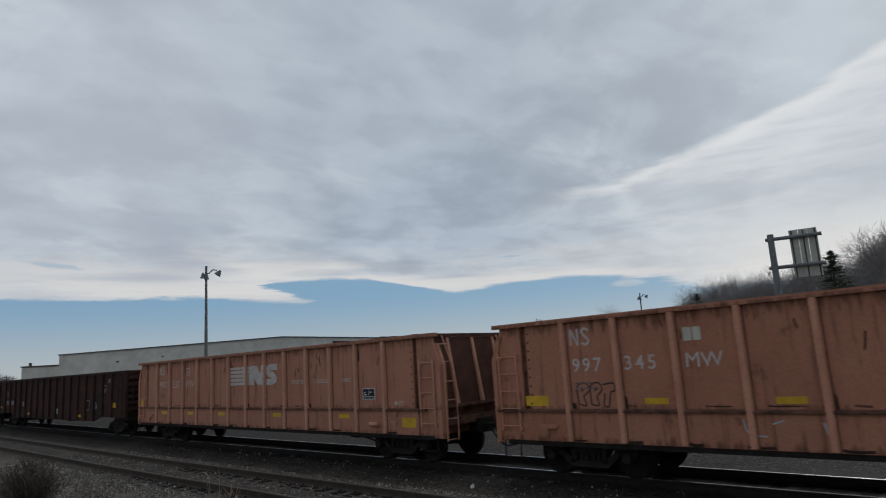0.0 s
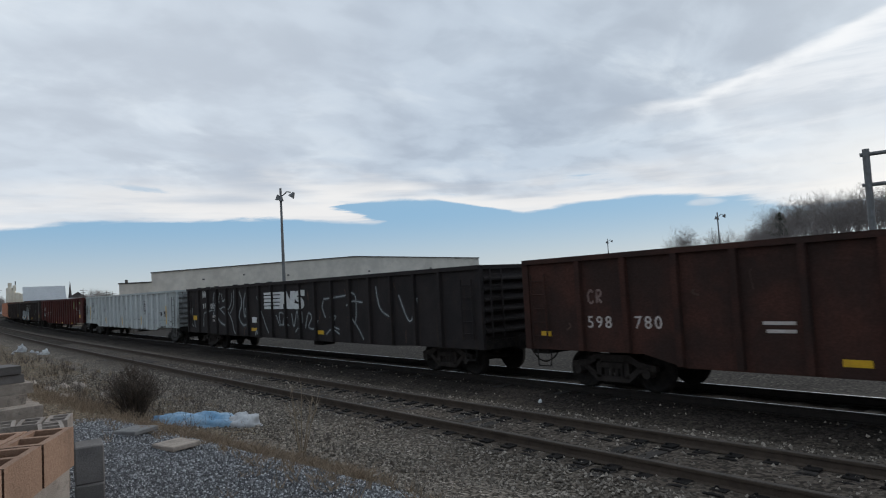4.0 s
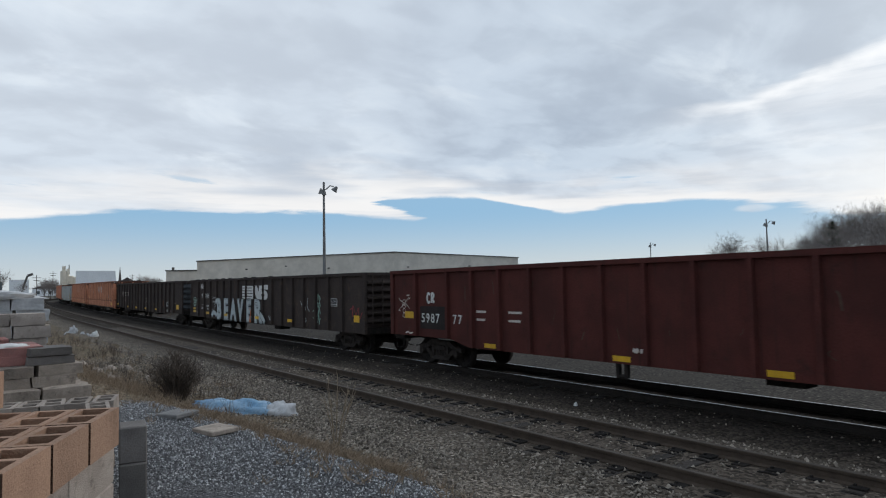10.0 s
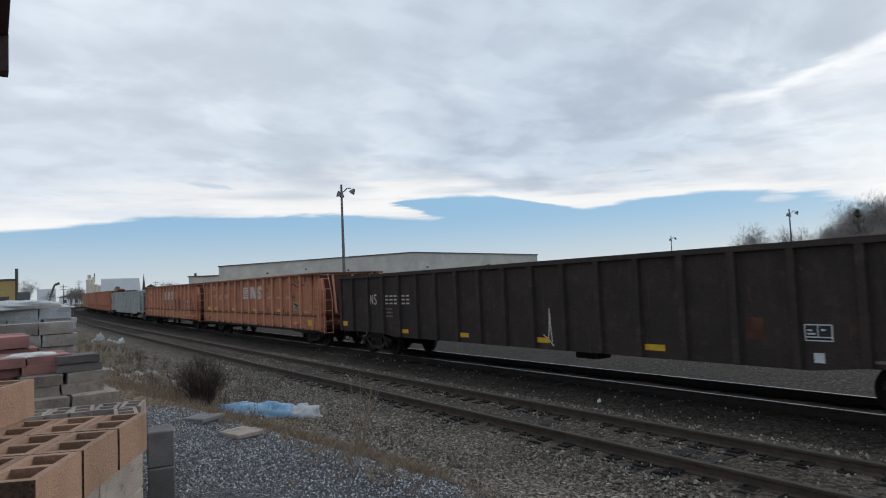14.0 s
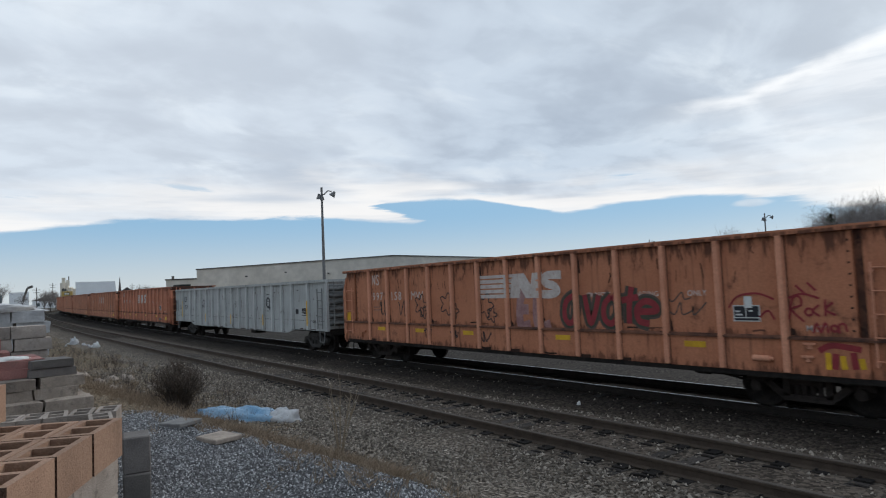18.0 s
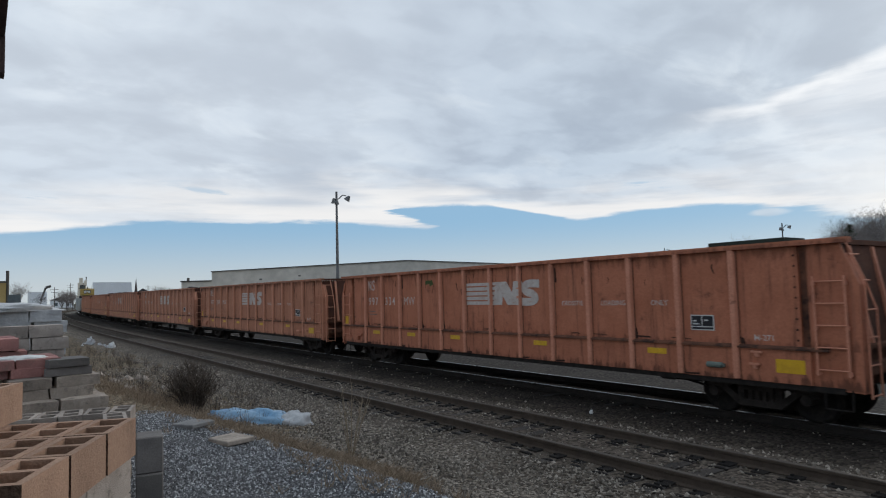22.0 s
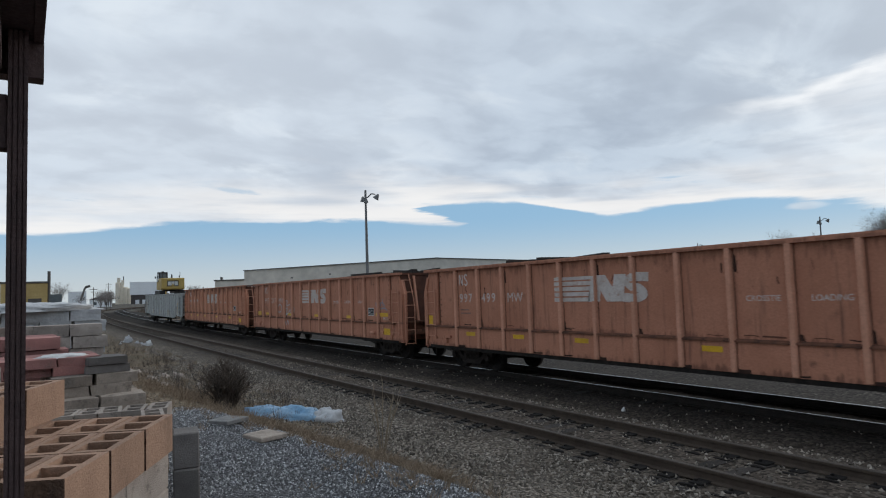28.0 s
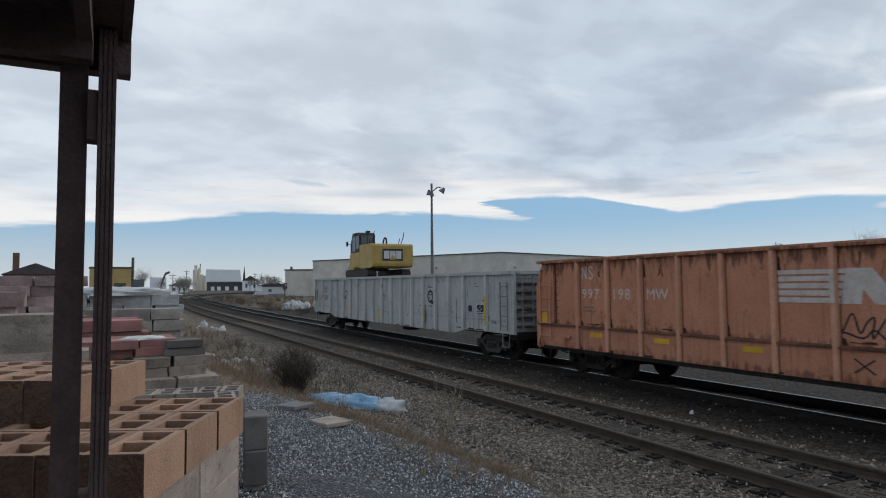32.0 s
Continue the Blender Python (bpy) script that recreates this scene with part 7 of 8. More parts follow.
def stack(name, label, x, y0, y1, z_top, sizes, material, turn=0.0, depth=2, lean=0.03, group="", low=None):
    """Courses of blocks from the ground up to z_top; local y runs along the front."""
    base = ground_height(x, (y0 + y1) / 2)
    root = thing(name, label, "block stack", pose(x, y0, base, 0, 0, turn), group)
    lx, ly, lz = sizes
    variants = [rough_block(lx, ly, lz, material, 1), rough_block(lx * 0.95, ly * 0.97, lz, material, 2), rough_block(lx * 1.02, ly * 0.93, lz, material, 3)]
    start = 0.0 if low is None else max(0.0, low - base)
    n = max(1, round((z_top - base - start) / lz))
    step = (z_top - base - start) / n
    cols = max(1, round((y1 - y0) / ly))
    for k in range(n):
        shift = (k % 2) * 0.35 * ly if cols > 1 else 0
        for c_ in range(cols):
            for d_ in range(depth if k == n - 1 else 1):
                ob = part("block", variants[(k * 2 + c_) % 3], material, root)
                ob.matrix_basis = pose(-d_ * (lx + 0.01) - lx + jit.uniform(-lean, lean), c_ * (ly + 0.006) + shift * 0.3 + jit.uniform(-0.012, 0.012), start + k * step, 0, 0, jit.uniform(-1.2, 1.2))
    return root


stack("slab_stack", "stack of weathered grey wall slabs with broken edges", -7.45, 0.16, 1.10, 1.54, (0.50, 0.46, 0.14), SLATE, 4, 2)
stack("slab_stack", "upper slabs of weathered grey stone", -7.62, 0.20, 1.02, 1.76, (0.46, 0.40, 0.11), SLATE, 4, 2, low=1.545)
stack("slab_stack", "few dark slabs on top of a slab stack", -7.70, 0.55, 0.98, 1.94, (0.42, 0.42, 0.085), DARKBLOCK, 5, 1, 0.03, low=1.765)
stack("paver_stack", "stack of red concrete pavers under torn plastic", -7.75, -0.55, 0.52, 1.94, (0.42, 0.40, 0.10), REDPAVER, 2, 2, 0.02, low=1.765)
stack("paver_stack", "stack of red concrete pavers", -8.9, -0.5, 0.42, 2.13, (0.5, 0.45, 0.14), REDPAVER, 2, 2)
stack("block_stack", "tall stack of grey wall blocks with loose joints", -12.0, -1.9, 1.12, 2.18, (0.45, 0.50, 0.19), GREYBLOCK, 1, 1, 0.02)
stack("block_stack", "grey block stack wrapped in dusty plastic", -15.5, -2.2, 1.36, 2.38, (0.6, 0.6, 0.24), WRAP, 1, 2, 0.02)
stack("block_stack", "tall grey wall block stack beside the shelter", -5.7, -2.6, -0.24, 2.31, (0.42, 0.60, 0.30), SLATE, 3, 1, 0.03)
stack("block_stack", "rose-grey weathered wall block stack", -8.4, -3.4, -0.62, 2.48, (0.42, 0.62, 0.17), ROSEBLOCK, 3, 1, 0.04)
stack("block_stack", "tall stack of rose-grey slabs beyond the shelter", -11.5, -4.6, -0.75, 2.72, (0.5, 0.7, 0.16), ROSEBLOCK, 2, 2, 0.05)


def heap(name, label, cat, material, cx, cy, cz, rx, ry, rz, seed, n=26, rough=0.25, turn=0.0):
    """A crumpled lying form, wider than high, closed below."""
    r = Vector((seed * 3.7, seed * 1.3, seed * 7.1))
    fm = Form()
    rows, cols = 9, n
    for i in range(rows + 1):
        a = i / rows * math.pi / 2
        for j in range(cols):
            b = 2 * math.pi * j / cols
            p = Vector((math.cos(a) * math.cos(b), math.cos(a) * math.sin(b), math.sin(a)))
            k = 1 + rough * noise.noise(p * 2.2 + r) + rough * 0.6 * noise.noise(p * 6 + r)
            fm.v.append((p.x * rx * k, p.y * ry * k, p.z * rz * k))
    for i in range(rows):
        for j in range(cols):
            fm.f.append((i * cols + j, i * cols + (j + 1) % cols, (i + 1) * cols + (j + 1) % cols, (i + 1) * cols + j))
    return solid(name, fm, material, label, cat, m=pose(cx, cy, cz, 0, 0, turn), shade=True)


# crumpled plastic sheets on the far pallets
heap("plastic_sheet", "crumpled dusty plastic sheet over a block pallet", "plastic sheet", WRAP, -16.2, 0.2, 2.37, 0.9, 1.15, 0.20, 3)
heap("plastic_sheet", "crumpled dusty plastic sheet over a block pallet", "plastic sheet", WRAP, -17.5, -1.6, 2.2, 1.2, 1.5, 0.26, 4)
heap("plastic_sheet", "torn white plastic between red pavers", "plastic sheet", WHITE, -7.95, 0.34, 1.935, 0.12, 0.26, 0.05, 5)

# blue plastic bundle beside the track
TARP = surface("faded_blue_plastic", (0.17, 0.37, 0.58), (0.36, 0.51, 0.64), 0.4, 0, 1.6, 14, 0.5, 0, 0, (0.68, 0.69, 0.70), (0.55, 0.66))
heap("plastic_sheeting", "crumpled pale blue plastic bundle lying on the bank", "plastic bundle", TARP, -13.9, 4.75, ground_height(-13.9, 4.75) - 0.06, 1.25, 0.40, 0.30, 7, 40, 0.35, 37)
heap("plastic_sheeting", "crumpled white plastic end of a bundle", "plastic bundle", WRAP, -12.95, 5.42, ground_height(-12.95, 5.42) - 0.03, 0.36, 0.28, 0.27, 9, 24, 0.3, 30)

FLAG = surface("flat_stone_slab", (0.26, 0.25, 0.24), (0.19, 0.185, 0.18), 0.9, 0, 5, 60, 0.5)
for x, y, sx, sy, trn, tone in ((-10.73, 2.72, 0.55, 0.42, 20, FLAG), (-9.2, 2.86, 0.62, 0.40, 8, SLATE)):
    ob = new("flat_slab", solid_block(sx, sy, 0.07, tone))
    ob.matrix_basis = pose(x - sx / 2, y - sy / 2, ground_height(x, y) - 0.02, 2, -3, trn)
    tagged(ob, "flat grey stone slab lying on gravel", "stone slab", "loose slabs")

for k in range(8):
    x, y = jit.uniform(-48, -42), jit.uniform(5.0, 6.4)
    s = jit.uniform(0.10, 0.38)
    heap("litter", "pale torn plastic litter in weeds by the track", "litter", WRAP if k % 3 else WHITE, x, y, ground_height(x, y) - 0.02, s, s * 0.7, s * jit.uniform(0.4, 1.1), 20 + k, 12, 0.5)
for k in range(9):
    x, y = jit.uniform(-25, -20), jit.uniform(3.2, 4.6)
    heap("rubble_stone", "pale rubble stone in dry grass", "stone", SLATE, x, y, ground_height(x, y) - 0.03, 0.2, 0.16, 0.16, 50 + k, 10, 0.3)
heap("white_stone", "small white stone on ballast between the tracks", "stone", WHITE, -9.85, 11.05, ground_height(-9.85, 11.05) - 0.01, 0.05, 0.045, 0.085, 70, 10, 0.3)

# shelter: two posts, a beam and the corner of its roof
shelter = thing("shelter_roof", "dark timber shelter roof corner on paired posts", "shelter", kind="structure")
gz_ = ground_height(-2.3, -0.1)
part("post", Form().box(-2.35, -2.30, -0.151, -0.074, gz_, 3.217), POSTWOOD, shelter)
post_b = Form()
for k in range(4):
    post_b.box(-2.345, -2.262, -0.044 + k * 0.0135, -0.0335 + k * 0.0135, gz_, 3.33)
post_b.box(-2.34, -2.268, -0.043, 0.006, gz_, 3.325)
part("post", post_b, POSTWOOD, shelter)
part("spacer", Form().box(-2.345, -2.27, -0.0735, -0.0445, 2.97, 3.13), POSTWOOD, shelter)
part("spacer", Form().box(-2.345, -2.27, -0.0735, -0.0445, gz_, 1.88), POSTWOOD, shelter)
part("beam", Form().box(-2.42, -2.351, -3.0, 0.049, 3.217, 3.335), POSTWOOD, shelter)
part("beam", Form().box(-2.255, -2.19, -3.0, -0.06, 3.20, 3.335), POSTWOOD, shelter)
for k in range(5):
    part("rafter", Form().box(-2.15, 2.2, -0.10 - k * 0.6, -0.06 - k * 0.6, 3.24, 3.334), POSTWOOD, shelter)
part("soffit", Form().box(-2.40, 2.4, -3.2, 0.02, 3.336, 3.36), POSTWOOD, shelter)
part("roof_board", Form().box(-2.5, 2.4, -3.25, 0.05, 3.50, 3.53), POSTWOOD, shelter)
part("fascia", Form().box(-2.42, 2.4, 0.021, 0.048, 3.33, 3.499), POSTWOOD, shelter)
part("fascia", Form().box(-2.45, -2.421, -3.2, 0.048, 3.30, 3.499), POSTWOOD, shelter)
for x, y in ((2.2, -0.05), (2.2, -3.0), (-2.3, -3.0)):
    part("post", Form().box(x - 0.05, x + 0.05, y - 0.05, y + 0.05, ground_height(x, y), 3.36), POSTWOOD, shelter)

# ---- plants ----
TWIG = surface("grey_brown_twig", (0.25, 0.218, 0.20), (0.18, 0.157, 0.145), 0.9, 0, 6, 40, 0.1)
BARK = surface("dark_bark", (0.075, 0.062, 0.052), (0.05, 0.042, 0.036), 0.9, 0, 5, 40, 0.4)
STRAW = island("dry_straw", (0.33, 0.245, 0.165), (0.16, 0.115, 0.078))
BUSHTWIG = island("bare_bush_twig", (0.112, 0.083, 0.062), (0.05, 0.038, 0.030))


def sprigs(fm, r, x, y, z, n, height, spread, thick, bends=2):
    for _ in range(n):
        a = r.uniform(0, 2 * math.pi)
        p = Vector((x + r.uniform(-0.3, 0.3) * spread, y + r.uniform(-0.3, 0.3) * spread, z))
        d = Vector((math.cos(a) * spread * r.random(), math.sin(a) * spread * r.random(), height * r.uniform(0.5, 1.0)))
        for b in range(bends):
            q = p + d / bends + Vector((r.uniform(-1, 1), r.uniform(-1, 1), 0)) * 0.03
            fm.bar(p, q, thick * (1 - b / (bends + 1)), 3, thick * (1 - (b + 1) / (bends + 1)))
            p = q


bush = thing("bare_bush", "bare brown bush on the bank beside the track", "bush")
r7 = random.Random(7)
fm = Form()
gb = ground_height(-15.3, 3.95)
for _ in range(120):
    a, v = r7.uniform(0, 2 * math.pi), r7.uniform(0.0, 1.0) ** 0.6
    c_, s_ = math.cos(a), math.sin(a)
    foot = Vector((-15.3 + c_ * 0.16 * v, 3.95 + s_ * 0.16 * v, gb - 0.04))
    reach = 0.76 * v * r7.uniform(0.6, 1.15)
    tip = Vector((-15.3 + c_ * reach, 3.95 + s_ * reach, gb + (1.15 - 0.45 * v * v) * r7.uniform(0.6, 1.08)))
    bend = (foot + tip) / 2 + Vector((-c_ * 0.08, -s_ * 0.08, 0.08))
    fm.bar(foot, bend, 0.010, 4, 0.007)
    fm.bar(bend, tip, 0.007, 3, 0.003)
    for _k in range(18):
        u = r7.uniform(0.15, 1.0)
        p0 = foot + (bend - foot) * (u * 2) if u < 0.5 else bend + (tip - bend) * (u * 2 - 1)
        d0 = Vector((r7.uniform(-1, 1), r7.uniform(-1, 1), r7.uniform(-0.1, 1.3))) * r7.uniform(0.10, 0.22)
        fm.bar(p0, p0 + d0, 0.0045, 3, 0.002)
        fm.bar(p0 + d0 * 0.6, p0 + d0 * 0.6 + Vector((d0.y, -d0.x, abs(d0.z))) * 0.7, 0.003, 3, 0.0015)
tagged(part("twig_mass", fm, BUSHTWIG, bush), kind="stuff")
for _ in range(9):
    a = r7.uniform(0, 6.28)
    part("stem", Form().bar((-15.3 + 0.1 * math.cos(a), 3.95 + 0.1 * math.sin(a), gb - 0.05), (-15.3 + 0.4 * math.cos(a), 3.95 + 0.4 * math.sin(a), gb + 0.7), 0.016, 4, 0.007), BARK, bush)

STALK = surface("bleached_weed_stem", (0.34, 0.27, 0.19), (0.24, 0.18, 0.12), 0.9)
WEED = (-9.55, 4.95)
weed = thing("tall_weed", "tall dry weed stalks at the gravel edge", "weed")
wx, wy = WEED
wz = ground_height(wx, wy) - 0.02
for k in range(9):
    a = k * 0.7
    fm = Form()
    foot = Vector((wx + 0.03 * math.cos(a), wy + 0.03 * math.sin(a), wz))
    knee = foot + Vector((0.06 + 0.10 * math.cos(a), 0.10 * math.sin(a), r7.uniform(0.35, 0.55)))
    tip = knee + Vector((0.08 + 0.14 * math.cos(a), 0.14 * math.sin(a), r7.uniform(0.35, 0.7)))
    fm.bar(foot, knee, 0.009, 5, 0.007)
    fm.bar(knee, tip, 0.007, 4, 0.003)
    for _ in range(5):
        u = r7.uniform(0.1, 0.9)
        p = knee + (tip - knee) * u
        fm.bar(p, p + Vector((r7.uniform(-0.14, 0.14), r7.uniform(-0.1, 0.1), r7.uniform(0.08, 0.2))), 0.004, 3, 0.002)
    part("stem", fm, STALK, weed)
fm = Form()
for _ in range(430):
    if r7.random() < 0.33:
        x = r7.uniform(-13, -4.8)
        y = (max(1.9, 3.5 + 0.12 * (x + 6)) if x < -6 else 3.5) + r7.gauss(0.35, 0.35)
    else:
        x = r7.uniform(-42, -12)
        y = r7.uniform(1.8, 6.2)
    sprigs(fm, r7, x, y, ground_height(x, y) - 0.02, 9, r7.uniform(0.08, 0.26), 0.16, 0.005, 2)
for _ in range(520):  # a matted strip between the crushed stone and the ballast
    x = r7.uniform(-12.4, -6.6)
    y = yard_border(x) + abs(r7.gauss(0.12, 0.22)) * (1.0 if x < -7.5 else 0.6)
    sprigs(fm, r7, x, y, ground_height(x, y) - 0.02, 10, r7.uniform(0.06, 0.17), 0.26, 0.0045, 2)
for _ in range(460):  # paler tufts round the foot of the bush
    x, y = r7.gauss(-17.8, 2.6), r7.gauss(3.5, 0.6)
    sprigs(fm, r7, x, y, ground_height(x, y) - 0.02, 9, r7.uniform(0.10, 0.30), 0.22, 0.005, 2)
grass = solid("dry_grass", fm, STRAW, "tufts of dry straw-coloured grass along the bank", "grass", "stuff")

fm = Form()
for _ in range(190):
    x = r7.uniform(-46, -13.0)
    y = r7.uniform(3.6, 6.3) + 0.02 * x
    sprigs(fm, r7, x, y, ground_height(x, y) - 0.02, 6, r7.uniform(0.25, 0.7), 0.22, 0.005, 3)
solid("dead_weeds", fm, BUSHTWIG, "thin brown dead weeds along the siding", "weeds", "stuff")
fm = Form()
for _ in range(520):
    x = -r7.uniform(60, 165)
    o = r7.choice((r7.uniform(5, 26), r7.uniform(3.2, 7), r7.uniform(-13, -7.5)))
    p, _a = rail_at(x, o)
    sprigs(fm, r7, p.x, p.y, ground_height(p.x, p.y) - 0.05, 9, r7.uniform(0.4, 1.3), 0.7, 0.02, 2)
solid("far_brush", fm, BUSHTWIG, "brown winter brush beside the curve of the line", "brush", "stuff")

# loose stones of the ballast and of the yard
def stones(name, material, label, count, place, lo, hi, seed):
    r = np.random.RandomState(seed)
    base = np.array([(1, 0, 0), (-1, 0, 0), (0, 1, 0), (0, -1, 0), (0, 0, 1), (0, 0, -0.6)], float)
    tri = np.array([(0, 2, 4), (2, 1, 4), (1, 3, 4), (3, 0, 4), (2, 0, 5), (1, 2, 5), (3, 1, 5), (0, 3, 5)])
    pts = []
    while len(pts) < count:
        p = place(r)
        if p is not None:
            pts.append(p)
    n = len(pts)
    size = r.uniform(lo, hi, (n, 1, 1)) * r.uniform(0.6, 1.25, (n, 1, 3))
    v = (base[None] + r.uniform(-0.35, 0.35, (n, 6, 3))) * size
    a = r.uniform(0, 6.28, n)
    ca, sa = np.cos(a)[:, None], np.sin(a)[:, None]
    v = np.stack([v[..., 0] * ca - v[..., 1] * sa, v[..., 0] * sa + v[..., 1] * ca, v[..., 2]], -1) + np.array(pts)[:, None]
    f = (tri[None] + 6 * np.arange(n)[:, None, None]).reshape(-1, 3)
    me = bpy.data.meshes.new(name)
    me.from_pydata(v.reshape(-1, 3).tolist(), [], f.tolist())
    me.materials.append(material)
    tagged(new(name, me), label, "gravel", kind="stuff")


def on_ballast(r):
    x = -28 + 30 * (1 - r.rand() ** 1.6)
    y = r.uniform(3.6, 12.2)
    if abs(abs(y - SIDING_Y) - GAUGE / 2) < 0.09 or (abs(y - SIDING_Y) < 1.2 and r.rand() < 0.85) or (y < yard_border(x) + 0.6 and (x < -6.5 or y < yard_border(x))) or (y > 9.2 and r.rand() < ease(y, 9.2, 10.6) * 0.97):
        return None
    return x, y, ground_height(x, y) + 0.008


def on_yard(r):
    x, y = r.uniform(-13, -3.2), r.uniform(0.8, 4.2)
    return (x, y, ground_height(x, y) + 0.006) if y < yard_border(x) + 0.1 * math.sin(3 * x) else None


STONE_A = island("loose_ballast", (0.085, 0.069, 0.054), (0.42, 0.36, 0.295), 0.9, 1.8)
STONE_B = island("loose_yard_stone", (0.085, 0.084, 0.087), (0.68, 0.685, 0.69), 0.85, 2.2)
stones("ballast_stones", STONE_A, "loose grey ballast stones round the siding", 34000, on_ballast, 0.013, 0.034, 1)
stones("yard_stones", STONE_B, "loose blue-grey crushed stones on the yard", 32000, on_yard, 0.006, 0.015, 2)

# ---- distance ----
CLADDING = surface("tan_metal_cladding", (0.70, 0.645, 0.565), (0.65, 0.60, 0.525), 0.6, 0, 0.1, 0.5, 0.0)
TRIMDARK = surface("dark_roof_trim", (0.12, 0.11, 0.10), None, 0.7)


def spot(az, d, z=0.0):
    a = radians(az)
    return Vector((-math.sin(a) * d, math.cos(a) * d, z))


def warehouse():
    root = thing("warehouse", "long low tan metal-clad warehouse behind the tracks", "warehouse")
    p, q = spot(74.04, 160), spot(46.37, 160)
    way_, out = (q - p).normalized(), None
    out = Vector((-way_.y, way_.x, 0))
    if out.dot(p) < 0:
        out = -out
    length = (q - p).length
    m = Matrix((( way_.x, out.x, 0, p.x), (way_.y, out.y, 0, p.y), (0, 0, 1, -0.3), (0, 0, 0, 1)))
    root.matrix_basis = m
    ridge = length * 0.60
    part("wall", Form().prism([(0, 0), (length, 0), (length, 9.2), (ridge, 10.95), (0, 9.3)], 0, 70), CLADDING, root)
    part("roof_trim", Form().prism([(-0.15, 9.30), (ridge, 10.95), (length + 0.15, 9.2), (length + 0.15, 9.42), (ridge, 11.17), (-0.15, 9.52)], -0.25, 0.0), TRIMDARK, root)
    for k in range(26):
        x = 1.5 + k * (length - 3) / 25
        part("wall_seam", Form().box(x, x + 0.06, -0.05, 0, 0, 9.0), CLADDING, root)
    lamp_spots = (11.0, 30.0, 49.0, 64.0)
    for x in lamp_spots:
        part("wall_lamp", Form().box(x, x + 0.5, -0.4, 0, 7.2, 7.5), TRIMDARK, root)
    part("vent", Form().box(20.0, 20.5, -0.1, 0, 7.8, 8.1), TRIMDARK, root)
    annex = thing("warehouse_annex", "lower grey flat-roofed annex beside the warehouse", "building")
    a, b = spot(76.4, 168), spot(74.0, 166)
    w2 = (b - a).normalized()
    o2 = Vector((-w2.y, w2.x, 0))
    o2 = -o2 if o2.dot(a) < 0 else o2
    annex.matrix_basis = Matrix(((w2.x, o2.x, 0, a.x), (w2.y, o2.y, 0, a.y), (0, 0, 1, -0.3), (0, 0, 0, 1)))
    wd = (b - a).length
    part("wall", Form().box(0, wd, 0, 20, 0, 7.5), CLADDING, annex)
    part("roof_trim", Form().box(-0.2, wd, -0.2, 0, 7.3, 7.6), TRIMDARK, annex)
    part("roof_vent", Form().box(1.0, 1.5, 1, 1.5, 7.5, 8.3), TRIMDARK, annex)


warehouse()

GALV = surface("galvanised_steel", (0.22, 0.22, 0.22), (0.16, 0.155, 0.15), 0.6, 0.3, 3, 40, 0.05)


def mast(az, d, top, label, turn=0.0):
    root = thing("light_mast", label, "light mast", Matrix.Translation(spot(az, d)) @ pose(0, 0, 0, 0, 0, az + turn), "yard light masts")
    part("pole", Form().bar((0, 0, -0.2), (0, 0, top - 1.0), 0.24, 10, 0.13), GALV, root)
    part("tip", Form().bar((0, 0, top - 1.0), (0, 0, top), 0.14, 8), GALV, root)
    part("cross_arm", Form().bar((-0.4, 0, top - 1.1), (0.3, 0, top - 0.9), 0.07).bar((0.3, 0, top - 0.9), (0.75, 0, top - 0.45), 0.08).bar((0.75, 0, top - 0.45), (1.25, 0, top - 0.55), 0.07), GALV, root)
    for x, z, t_, s in ((-0.35, -1.15, 0, 0.35), (0.05, -1.3, 0, 0.3), (1.45, -0.85, 35, 0.42)):
        lamp = part("flood_lamp", Form().lathe([(0.02, 0.35), (s * 0.35, 0.3), (s * 0.95, -0.3), (s, -0.36), (0.02, -0.33)], 12, pose(x, -0.1, top + z, 12, t_, 0)), GALV, root)
    return root


mast(63.53, 82, 15.8, "tall yard light mast with floodlights behind the train")
mast(26.16, 156, 15.6, "distant yard light mast with floodlights")
mast(35.07, 227, 15.6, "far yard light mast with floodlights")

# sign gantry seen from behind
SIGNBACK = surface("weathered_sign_back", (0.56, 0.53, 0.44), (0.46, 0.43, 0.36), 0.7, 0.0, 2, 20, 0.1)
sign = thing("sign_gantry", "steel sign gantry with a panel seen from behind", "road sign", Matrix.Translation(spot(15.6, 50)) @ pose(0, 0, 0, 0, 0, 14))
part("post", Form().bar((0, 0, -0.3), (0, 0, 9.9), 0.21, 12), GALV, sign)
for z in (9.55, 7.55):
    part("arm", Form().bar((-0.35, 0, z), (3.1, 0, z), 0.13, 10), GALV, sign)
for k in range(3):
    x0 = 1.15 + k * 0.57
    part("panel", Form().box(x0, x0 + 0.555, 0.2, 0.26, 6.75, 10.05), SIGNBACK, sign)
    part("panel_rib", Form().box(x0 + 0.10 + k * 0.14, x0 + 0.19 + k * 0.14, 0.12, 0.2, 6.75, 10.0), TRIMDARK, sign)
part("footing", Form().lathe([(0.6, -0.3), (0.6, 0.1), (0.0, 0.1)], 12), GREYBLOCK, sign)


# bare trees
def branch(fm, r, p, d, length, thick, level):
    q = p + d * length
    fm.bar(p, q, thick, 4 if level < 2 else 3, thick * 0.62)
    if level >= 6 or length < 0.2:
        return
    for k in range(3 if level < 5 else 2):
        a = r.uniform(0, 2 * math.pi)
        tilt = r.uniform(0.3, 0.95)
        side = d.orthogonal().normalized()
        side.rotate(Matrix.Rotation(a, 3, d))
        nd = (d * math.cos(tilt) + side * math.sin(tilt) + Vector((0, 0, 0.07))).normalized()
        branch(fm, r, p + d * length * r.uniform(0.55, 1.0), nd, length * r.uniform(0.6, 0.82), thick * 0.58, level + 1)


